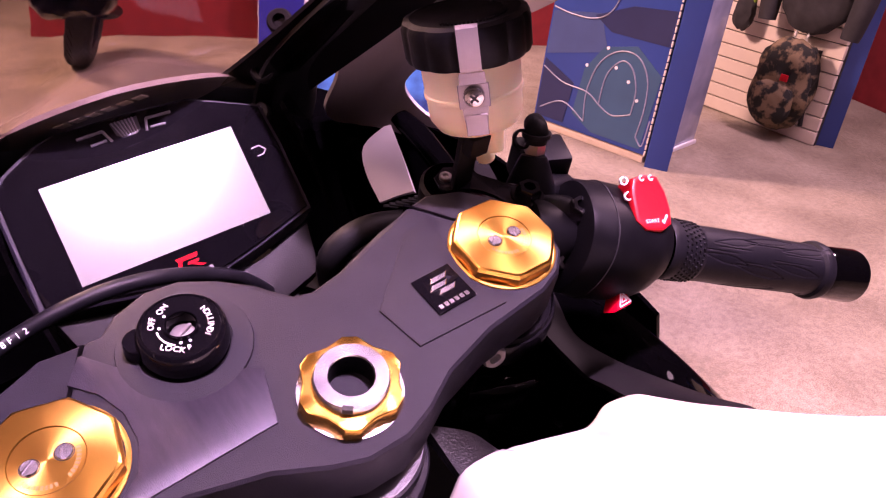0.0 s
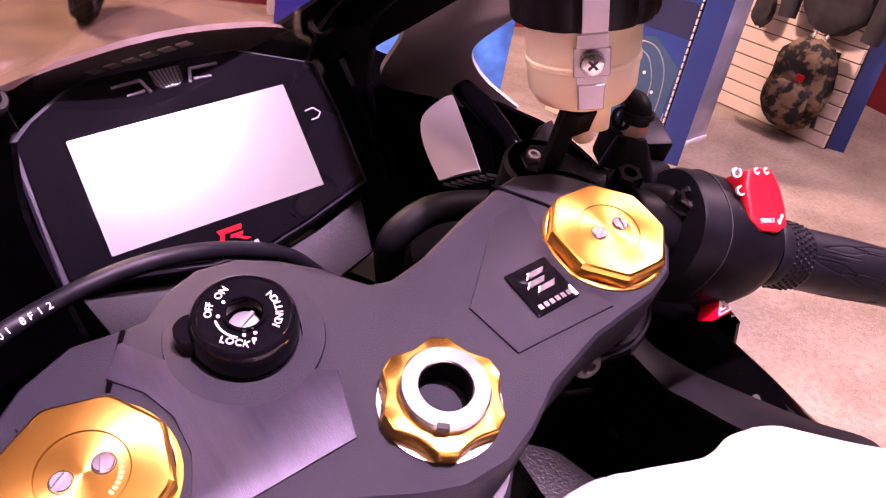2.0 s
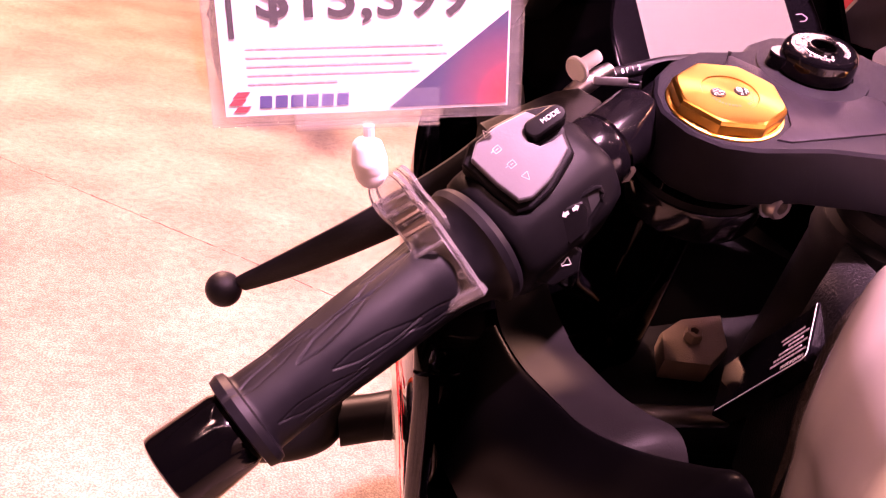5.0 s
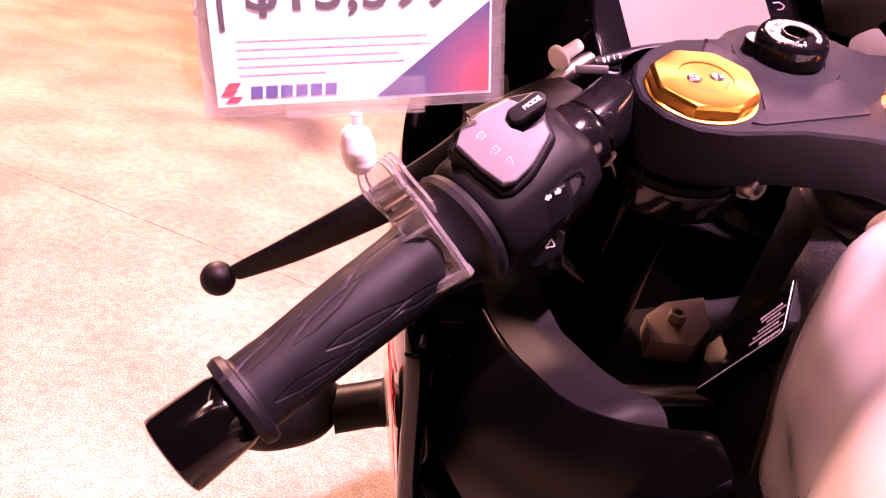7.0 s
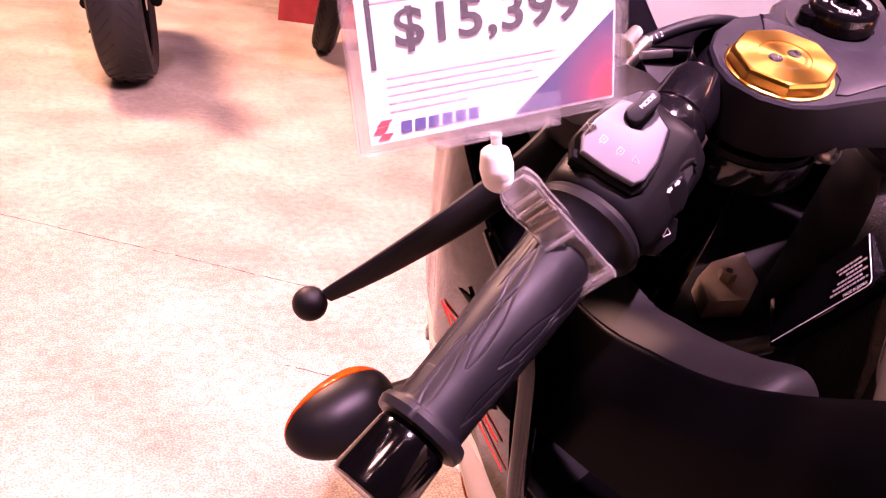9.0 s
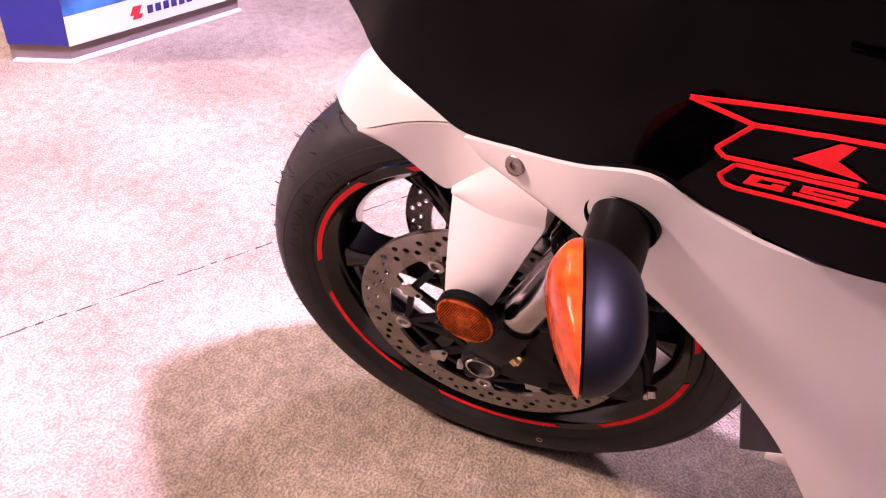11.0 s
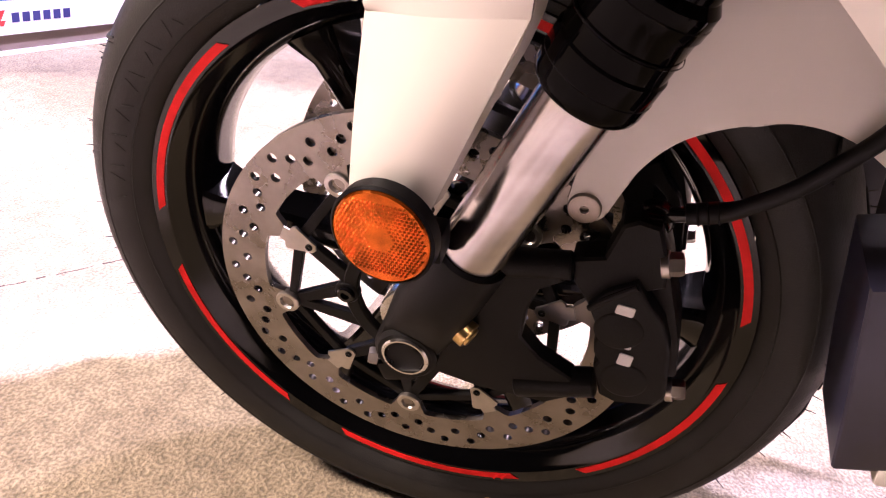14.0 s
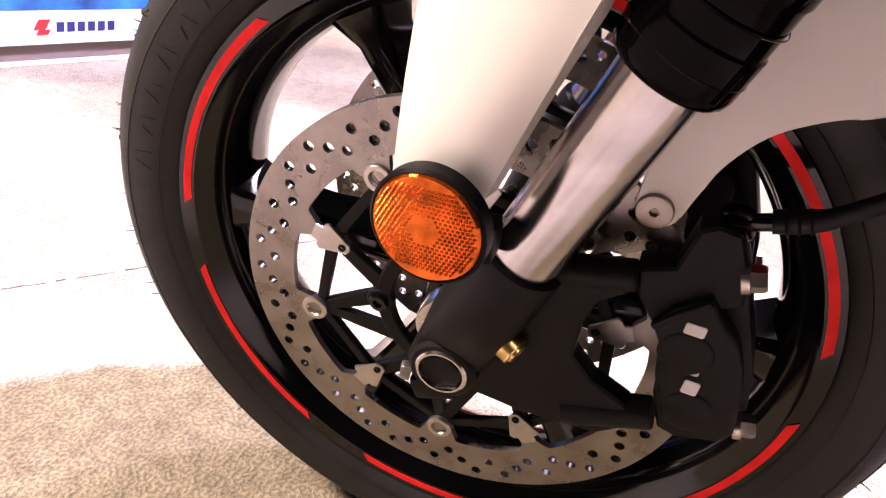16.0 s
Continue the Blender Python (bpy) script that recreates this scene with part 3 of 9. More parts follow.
def backpack(m):
    th = thing("backpack", "green and brown camouflage backpack hanging on the slatwall", "backpack", m)
    bm = bmesh.new()
    lumpy(bm, (0, -0.09, 0.24), (0.165, 0.08, 0.235), 3, 0.25, 3)
    part("bag", bm, M["camo"], th)
    bm = bmesh.new()
    lumpy(bm, (0, -0.165, 0.15), (0.12, 0.035, 0.11), 8, 0.2, 4)
    part("front_pocket", bm, M["camo"], th)
    bm = bmesh.new()
    tube(bm, [(-0.03, -0.07, 0.46), (-0.03, -0.06, 0.52), (0.03, -0.06, 0.52), (0.03, -0.07, 0.46)], 0.008, 8)
    part("handle", bm, M["whiteplastic"], th, "pale carry loop")
    bm = bmesh.new()
    box(bm, (0.04, -0.175, 0.29), (0.04, 0.012, 0.035), None, 0.003)
    part("badge", bm, M["redsw"], th, "small red badge")
    for x in (-0.1, 0.1):
        bm = bmesh.new()
        tube(bm, [(x, -0.02, 0.44), (x * 1.2, -0.06, 0.25), (x * 1.25, -0.02, 0.05)], 0.012, 8)
        part("strap", bm, M["cloth"], th)
    return th


backpack(pose(3.627, 1.626, 0.05, 0, 0, -90))


def jacket(m):
    th = thing("jacket", "black jacket hanging on the slatwall", "jacket", m)
    bm = bmesh.new()
    lumpy(bm, (0, -0.06, 0.30), (0.19, 0.06, 0.30), 5, 0.3, 3)
    part("torso", bm, M["cloth"], th)
    for x in (-1, 1):
        bm = bmesh.new()
        tube(bm, [(x * 0.15, -0.06, 0.52), (x * 0.24, -0.07, 0.30), (x * 0.23, -0.08, 0.02)], [0.07, 0.06, 0.045], 12)
        part("sleeve", bm, M["cloth"], th)
    return th


jacket(pose(3.627, 1.605, 0.56, 0, 0, -90))


def glove_pack(m):
    th = thing("glove_pair", "black white and lime riding gloves hanging on a hook", "gloves", m)
    bm = bmesh.new()
    tube(bm, [(0, 0.06, 0.20), (0, -0.02, 0.19), (0, -0.06, 0.20)], 0.005, 8)
    part("peg", bm, M["zinc"], th, "steel wall peg")
    bm = bmesh.new()
    lumpy(bm, (0, -0.03, 0.08), (0.06, 0.03, 0.09), 6, 0.4, 4, 3)
    part("palm", bm, M["cloth"], th)
    for k, x in enumerate((-0.04, -0.013, 0.013, 0.04)):
        bm = bmesh.new()
        tube(bm, [(x, -0.03, 0.13), (x * 1.2, -0.04, 0.21)], [0.013, 0.009], 8)
        part("finger", bm, M["lime"] if k % 2 else M["ink"], th)
    return th


# a peg holds the gloves
glove_pack(pose(3.606, 1.991, 0.50, 0, 0, -90))


def poster_kiosk():
    """A three-sided poster stand on a plinth."""
    th = thing("poster_stand", "poster stand with bright blue print and white foot strip", "poster stand", pose(0.58, 1.316, 0, 0, 0, -16.2))
    W_, D_ = 0.532, 0.36
    foot = [(0, 0), (W_, 0), (W_ - 0.05, D_), (-0.098, 0.098)]
    bm = bmesh.new()
    prism(bm, [(x * 0.985 + 0.004, y * 0.97 + 0.010) for x, y in foot], None, 0.0, 0.045, 0.002)
    part("plinth", bm, M["plinth"], th)
    bm = bmesh.new()
    prism(bm, [(x, y - 0.004) for x, y in foot], None, 0.0, 0.007, 0.001)
    part("plinth_foot", bm, M["whitelam"], th)
    bm = bmesh.new()
    prism(bm, foot, None, 0.045, 0.80, 0.003)
    part("body", bm, M["navyside"], th)
    bm = bmesh.new()
    box(bm, (W_ / 2, -0.002, 0.0815), (W_, 0.004, 0.073), None, 0)
    strip = part("foot_strip", bm, M["whitelam"], th, "white strip under the print", 0)
    bm = bmesh.new()
    box(bm, (W_ / 2, -0.002, 0.439), (W_, 0.004, 0.640), None, 0)
    part("print", bm, M["cyan"], th, "bright blue poster print", 0)
    bm = bmesh.new()
    box(bm, (W_ / 2, -0.002, 0.7805), (W_, 0.004, 0.039), None, 0)
    part("head_strip", bm, M["whitelam"], th, "white strip over the print", 0)
    # maker's mark: plain red and blue blocks
    bm = bmesh.new()
    x0, z0 = 0.190, 0.082
    for k, (dx, dz) in enumerate(((0.003, 0.011), (-0.003, 0.0), (0.003, -0.011))):
        prism(bm, [(x0 - 0.016 + dx, z0 + dz - 0.005), (x0 + 0.010 + dx, z0 + dz - 0.005), (x0 + 0.016 + dx, z0 + dz + 0.006), (x0 - 0.010 + dx, z0 + dz + 0.006)], at((0, -0.0042, 0), (0, -1, 0)) @ Matrix.Scale(1, 4), 0, 0.001)
    part("mark", bm, M["redink"], strip, "red angular mark", 0)
    for k in range(6):
        bm = bmesh.new()
        xx = 0.222 + k * 0.0245
        box(bm, (xx + 0.009, -0.0048, z0), (0.017, 0.001, 0.021), None, 0)
        part("mark_block", bm, M["navy"], strip, "blue block of the mark", 0)
    return th


M["navyside"] = material("deep_blue_side", (0.030, 0.035, 0.30), 0.4, 0, 0.06, 6)
poster_kiosk()


def parked_bike(m, front=False):
    """The lower part of another machine: wheel, arm, stand and dark underbody."""
    th = thing("parked_motorcycle", "black motorcycle on its side stand further back on the carpet", "motorcycle", m, "bikes parked behind")
    R_, wd = 0.315, 0.098 if not front else 0.062
    bm = bmesh.new()
    lathe(bm, [(R_ - 0.09, -wd * 0.8), (R_ - 0.05, -wd), (R_ - 0.025, -wd * 0.9), (R_ - 0.006, -wd * 0.5), (R_, 0), (R_ - 0.006, wd * 0.5), (R_ - 0.025, wd * 0.9), (R_ - 0.05, wd), (R_ - 0.09, wd * 0.8)], at((0, 0, R_), (1, 0, 0)), 48, close=True)
    part("tyre", bm, M["tyre"], th)
    bm = bmesh.new()
    for k in range(40):
        a = radians(k * 9)
        for sd in (-1, 1):
            p = [V((sd * 0.02, math.cos(a + o) * (R_ - 0.0005), R_ + math.sin(a + o) * (R_ - 0.0005))) for o in (0, 0.06)]
            q = [V((sd * wd * 0.75, math.cos(a + o + 0.18) * (R_ - 0.0125), R_ + math.sin(a + o + 0.18) * (R_ - 0.0125))) for o in (0.06, 0)]
            tube(bm, [p[0], (p[0] + q[1]) / 2 * 1.0, q[1]], 0.003, 5, 2)
    part("tread_groove", bm, M["groove"], th)["kind"] = "stuff"
    bm = bmesh.new()
    lathe(bm, [(R_ - 0.09, -wd * 0.75), (R_ - 0.10, 0), (R_ - 0.09, wd * 0.75), (R_ - 0.115, 0)], at((0, 0, R_), (1, 0, 0)), 40, close=True)
    cyl(bm, (-0.09, 0, R_), (0.09, 0, R_), 0.04)
    for k in range(5):
        a = radians(k * 72)
        tube(bm, [(0, math.cos(a) * 0.03, R_ + math.sin(a) * 0.03), (0, math.cos(a) * 0.21, R_ + math.sin(a) * 0.21)], 0.018, 8, 2)
    part("rim", bm, M["rim"], th)
    for sd in (-1, 1):
        bm = bmesh.new()
        tube(bm, [(sd * 0.13, -0.02, R_), (sd * 0.13, 0.25, R_ + 0.04), (sd * 0.10, 0.5, R_ + 0.1)], [0.025, 0.03, 0.035], 8, 3)
        part("swing_arm", bm, M["casting"], th)
    bm = bmesh.new()
    tube(bm, [(0.17, 0.1, 0.36), (0.2, -0.1, 0.46), (0.21, -0.3, 0.55)], [0.05, 0.065, 0.07], 14, 4)
    part("silencer", bm, M["matte"], th)
    bm = bmesh.new()
    lumpy(bm, (0, 0.45, 0.62), (0.17, 0.55, 0.22), 2, 0.3, 2)
    part("underbody", bm, M["gloss"], th)
    if not front:
        bm = bmesh.new()
        tube(bm, [(-0.13, 0.62, 0.30), (-0.24, 0.72, 0.06), (-0.28, 0.74, 0.008)], 0.011, 8, 3)
        box(bm, (-0.285, 0.74, 0.006), (0.07, 0.035, 0.01), None, 0.003)
        part("side_stand", bm, M["casting"], th)
    return th


parked_bike(Matrix.Translation((-0.448, 2.841, 0.004)) @ Matrix.Rotation(radians(-7), 4, "Z") @ Matrix.Rotation(radians(-9), 4, "Y"))
parked_bike(Matrix.Translation((0.527, 3.557, 0.004)) @ Matrix.Rotation(radians(160), 4, "Z") @ Matrix.Rotation(radians(-9), 4, "Y"), True)


# ---- the motorcycle: wheel and fork ----
bike = thing("motorcycle", "white and black sports motorcycle with gold fork caps on its stand", "motorcycle", BIKE)
AX = V((0, 0, 0.3))


def ring_pt(r, deg, x):
    a = radians(deg)
    return V((x, r * math.cos(a), 0.3 + r * math.sin(a)))


WX = at(AX, (1, 0, 0), (0, 0, 1))


def front_wheel():
    bm = bmesh.new()
    # barrel and both lips
    lathe(bm, [(0.233, -0.0485), (0.2325, -0.0470), (0.2290, -0.0440), (0.2170, -0.036), (0.2110, -0.012), (0.2110, 0.012), (0.2170, 0.036), (0.2290, 0.044), (0.2325, 0.047), (0.233, 0.0485),
               (0.221, 0.0475), (0.218, 0.044), (0.212, 0.040), (0.204, 0.030), (0.199, 0.015), (0.198, 0), (0.199, -0.015), (0.204, -0.030), (0.212, -0.040), (0.218, -0.044), (0.221, -0.0475)], WX, 96, close=True)
    rim = part("front_wheel", bm, M["rim"], bike, "gloss black cast wheel with red rim tape")
    bm = bmesh.new()
    lathe(bm, [(0.0, -0.055), (0.030, -0.055), (0.034, -0.045), (0.030, -0.02), (0.030, 0.02), (0.034, 0.045), (0.030, 0.055), (0.0, 0.055)], WX, 32)
    part("hub", bm, M["rim"], rim)
    for k in range(6):
        a = 64 + 60 * k
        bm = bmesh.new()
        rows = []
        for r, wd, x0, x1 in ((0.025, 0.016, -0.034, 0.034), (0.06, 0.0125, -0.028, 0.028), (0.13, 0.0105, -0.020, 0.020), (0.18, 0.012, -0.022, 0.022), (0.202, 0.020, -0.028, 0.028)):
            m = Matrix.Rotation(radians(a), 4, "X")
            rows.append([Matrix.Translation(AX) @ m @ V(p) for p in ((x0, r, -wd * 0.6), (x0 + 0.004, r, -wd), (x1 - 0.004, r, -wd), (x1, r, -wd * 0.6), (x1, r, wd * 0.6), (x1 - 0.004, r, wd), (x0 + 0.004, r, wd), (x0, r, wd * 0.6))])
        vs = [[bm.verts.new(p) for p in row] for row in rows]
        for A, B_ in zip(vs, vs[1:]):
            for j in range(8):
                bm.faces.new([A[j], A[(j + 1) % 8], B_[(j + 1) % 8], B_[j]])
        part("spoke", bm, M["rim"], rim)
    for a0, a1 in ((52.1, 7.5), (-8.3, -50.8), (-66.6, -110), (-126.5, -169.7), (174.7, 131), (115, 69)):
        for x, sd in ((-0.0478, -1), (0.0478, 1)):
            bm = bmesh.new()
            n = 26
            rows = [[], [], [], []]
            for i in range(n + 1):
                a = a0 + (a1 - a0) * i / n
                for k, (r, xx) in enumerate(((0.2228, x), (0.2228, x + sd * 0.0006), (0.2288, x + sd * 0.0010), (0.2288, x))):
                    rows[k].append(bm.verts.new(ring_pt(r, a + (0.8 if k < 2 else -0.8) * (1 if i in (0, n) else 0), xx)))
            for i in range(n):
                for k in range(4):
                    bm.faces.new([rows[k][i], rows[k][i + 1], rows[(k + 1) % 4][i + 1], rows[(k + 1) % 4][i]])
            part("rim_tape", bm, M["red"], rim, "red rim tape")
    # short red brush marks beside the upper tape
    for k, a in enumerate((81, 78.4, 75.8, 73.2, -106.5, -108.5)):
        bm = bmesh.new()
        tube(bm, [ring_pt(0.2235, a, -0.0482), ring_pt(0.2290, a + 1.8, -0.0486)], 0.0014, 6, 2)
        part("tape_mark", bm, M["red"], rim, "small red mark")
    # tyre
    prof = [(0.2335, 0.046), (0.240, 0.0535), (0.250, 0.0585), (0.262, 0.0605), (0.272, 0.0585), (0.279, 0.0535), (0.286, 0.045), (0.2925, 0.032), (0.2972, 0.017), (0.2992, 0.0)]
    prof = prof + [(r, -x) for r, x in prof[-2::-1]]
    bm = bmesh.new()
    lathe(bm, prof + [(0.236, -0.043), (0.275, -0.02), (0.275, 0.02), (0.236, 0.043)], WX, 128, close=True)
    part("tyre", bm, M["tyre"], rim, "worn-free black road tyre with sparse grooves")

    def crown(a, x):
        ax = abs(x)
        r = 0.2992
        pts = [(0.0, 0.2992), (0.017, 0.2972), (0.032, 0.2925), (0.045, 0.286), (0.0535, 0.279), (0.0585, 0.272), (0.0605, 0.262)]
        for (x0, r0), (x1, r1) in zip(pts, pts[1:]):
            if x0 <= ax <= x1:
                r = r0 + (r1 - r0) * (ax - x0) / (x1 - x0)
        return ring_pt(r + 0.0002, a, x)
    # tread grooves are dark strips laid on the rubber, their shade in the colour
    bm = bmesh.new()
    for k in range(16):
        a = k * 22.5
        for sd in (-1, 1):
            o = 0 if sd < 0 else 11
            tube(bm, [crown(a + o, sd * 0.004), crown(a + o + 5, sd * 0.018), crown(a + o + 8, sd * 0.034)], [0.0008, 0.0022, 0.0010], 6, 4)
            tube(bm, [crown(a + o + 11, sd * 0.020), crown(a + o + 12.5, sd * 0.036), crown(a + o + 15.5, sd * 0.050)], [0.0008, 0.0020, 0.0008], 6, 4)
    part("tread_groove", bm, M["groove"], rim, "narrow tread grooves")["kind"] = "stuff"
    bm = bmesh.new()
    r2 = random.Random(2)
    for k in range(320):
        a, x = r2.uniform(0, 360), r2.choice((-1, 1)) * r2.choice((0.012, 0.026, 0.040, 0.052, 0.0))
        p = crown(a, x)
        d = (p - V((0, 0, 0.3))).normalized() + V((0.12 * (1 if x > 0 else -1), 0, 0))
        ln = r2.uniform(0.004, 0.009)
        b2 = p + d * ln + V((r2.uniform(-1, 1), r2.uniform(-1, 1), r2.uniform(-1, 1))) * 0.0015
        cyl(bm, p - d * 0.001, b2, 0.0006, 0.0003, 5)
    ob = part("moulding_hairs", bm, M["tyre"], rim, "rubber moulding hairs")
    ob["kind"] = "stuff"
    # raised sidewall rings and marks
    bm = bmesh.new()
    for sd in (-1, 1):
        for r, x in ((0.2445, 0.0562), (0.2675, 0.0602)):
            lathe(bm, [(r - 0.0008, 0), (r, 0.0006), (r + 0.0008, 0)], Matrix.Translation((sd * x, 0, 0.3)) @ axes((sd, 0, 0)), 96)
    for k in range(24):
        a = 10 + k * 3.4 + (14 if k > 12 else 0) + (25 if k > 26 else 0)
        p, q = ring_pt(0.2495, a, -0.0588), ring_pt(0.2495 + (0.011 if k % 3 else 0.007), a + (1.2 if k % 2 else -0.6), -0.0604)
        tube(bm, [p, q], 0.0004, 5, 1)
    part("sidewall_mark", bm, M["tyre"], rim, "raised moulded marks")["kind"] = "stuff"
    bm = bmesh.new()
    lathe(bm, [(0.0032, 0), (0.0045, 0), (0.0045, 0.0004), (0.0032, 0.0004)], Matrix.Translation(ring_pt(0.2505, -103, -0.0590)) @ axes((-1, 0, 0.1)), 16, close=True)
    part("paint_mark", bm, M["brass"], rim, "small yellow ring mark")
    bm = bmesh.new()
    lathe(bm, [(0.020, -0.086), (0.0255, -0.086), (0.0265, -0.084), (0.0265, -0.070), (0.020, -0.070)], WX, 36, close=True)
    part("hub_spacer", bm, M["steel"], rim, "turned steel wheel spacer")
    # axle nut
    bm = bmesh.new()
    m = at((-0.1172, -0.0042, 0.2960), (-1, 0, 0))
    lathe(bm, [(0.0172, 0), (0.0172, 0.0020), (0.0160, 0.0032), (0.0146, 0.0032)], m, 48)
    hx, hb = ([bm.verts.new(m @ V((0.0146 * math.cos(radians(60 * k + 15)), 0.0146 * math.sin(radians(60 * k + 15)), z))) for k in range(6)] for z in (0.0032, -0.010))
    for k in range(6):
        bm.faces.new([hx[k], hx[(k + 1) % 6], hb[(k + 1) % 6], hb[k]])
    bm.faces.new(hb)
    part("axle_nut", bm, M["steel"], rim, "steel axle nut with a hexagon socket")
    return rim


front_wheel()


def drilled_ring(bm, x, side, r0=0.1245, r1=0.160, th=0.005, cells=80, hr=0.0037):
    """A flat ring drilled in an eight-step stagger, its inner edge drawn in to ten lugs."""
    steps = (0.1430, 0.1508, 0.1393, 0.1505, 0.1430, 0.1358, 0.1470, 0.1358)
    sub = 4

    def inner_edge(a):
        k = round((60.5 - a) / 36)
        d = abs(a - (60.5 - 36 * k))
        reach, half = (0.0205, 7.2) if k % 2 == 0 else (0.0105, 6.0)
        u = max(0.0, min(1.0, (half - d) / 4.0))
        return r0 - reach * u * u * (3 - 2 * u)

    def face(pts, xx):
        bm.faces.new([bm.verts.new(ring_pt(r, a, xx)) for a, r in pts])

    for xx in (x, x - side * th):
        for k in range(cells):
            a0 = 51.6 - 4.5 * k - 2.25
            a1, am, rm = a0 + 4.5, a0 + 2.25, steps[k % 8]
            half = 0.0052
            angs = [a0 + 4.5 * i / sub for i in range(sub + 1)]
            for p, q in zip(angs, angs[1:]):
                face([(p, inner_edge(p)), (q, inner_edge(q)), (q, r0 + 0.0012), (p, r0 + 0.0012)], xx)
            face([(a, r0 + 0.0012) for a in angs] + [(a1, rm - half), (am, rm - half), (a0, rm - half)], xx)
            face([(a0, rm + half), (am, rm + half), (a1, rm + half)] + [(a, r1) for a in angs[::-1]], xx)
            sq = [(a0, rm - half), (am, rm - half), (a1, rm - half), (a1, rm), (a1, rm + half), (am, rm + half), (a0, rm + half), (a0, rm)]
            outer = [bm.verts.new(ring_pt(r, a, xx)) for a, r in sq]
            c = ring_pt(rm, am, xx)
            er, et = (ring_pt(rm + 0.01, am, xx) - c).normalized(), (ring_pt(rm, am + 1, xx) - c).normalized()
            circ = [c + (er * math.sin(q) + et * math.cos(q)) * hr for q in (radians(225 + 22.5 * i) for i in range(16))]
            hole = [bm.verts.new(p) for p in circ]
            for i in range(8):
                bm.faces.new([outer[i], outer[(i + 1) % 8], hole[(2 * i + 2) % 16], hole[2 * i + 1], hole[2 * i]])
            if xx == x:
                back = [bm.verts.new(p - V((side * th, 0, 0))) for p in circ]
                for i in range(16):
                    bm.faces.new([hole[i], hole[(i + 1) % 16], back[(i + 1) % 16], back[i]])
    for k in range(cells * sub):
        p = 51.6 - 2.25 - 4.5 * k / sub
        q = p - 4.5 / sub
        for ra, rb in ((inner_edge(p), inner_edge(q)), (r1, r1)):
            bm.faces.new([bm.verts.new(v) for v in (ring_pt(ra, p, x), ring_pt(rb, q, x), ring_pt(rb, q, x - side * th), ring_pt(ra, p, x - side * th))])
    bmesh.ops.remove_doubles(bm, verts=bm.verts, dist=2e-6)


def flat_bar(bm, p, q, w0, w1, th=0.0032):
    """A flat bar in the disc's plane from p to q, with half widths at both ends and small bevels."""
    d = (q - p).normalized()
    n = V((1, 0, 0)).cross(d)
    b = bmesh.new()
    v = [[b.verts.new(c + n * (sg * w) + V((xx, 0, 0))) for sg, xx in ((-1, -th), (1, -th), (1, th), (-1, th))] for c, w in ((p, w0), (q, w1))]
    for e in range(4):
        b.faces.new([v[0][e], v[0][(e + 1) % 4], v[1][(e + 1) % 4], v[1][e]])
    b.faces.new(v[0]), b.faces.new(v[1][::-1])
    bmesh.ops.bevel(b, geom=list(b.edges), offset=0.0007, segments=2, affect="EDGES")
    join(bm, b)


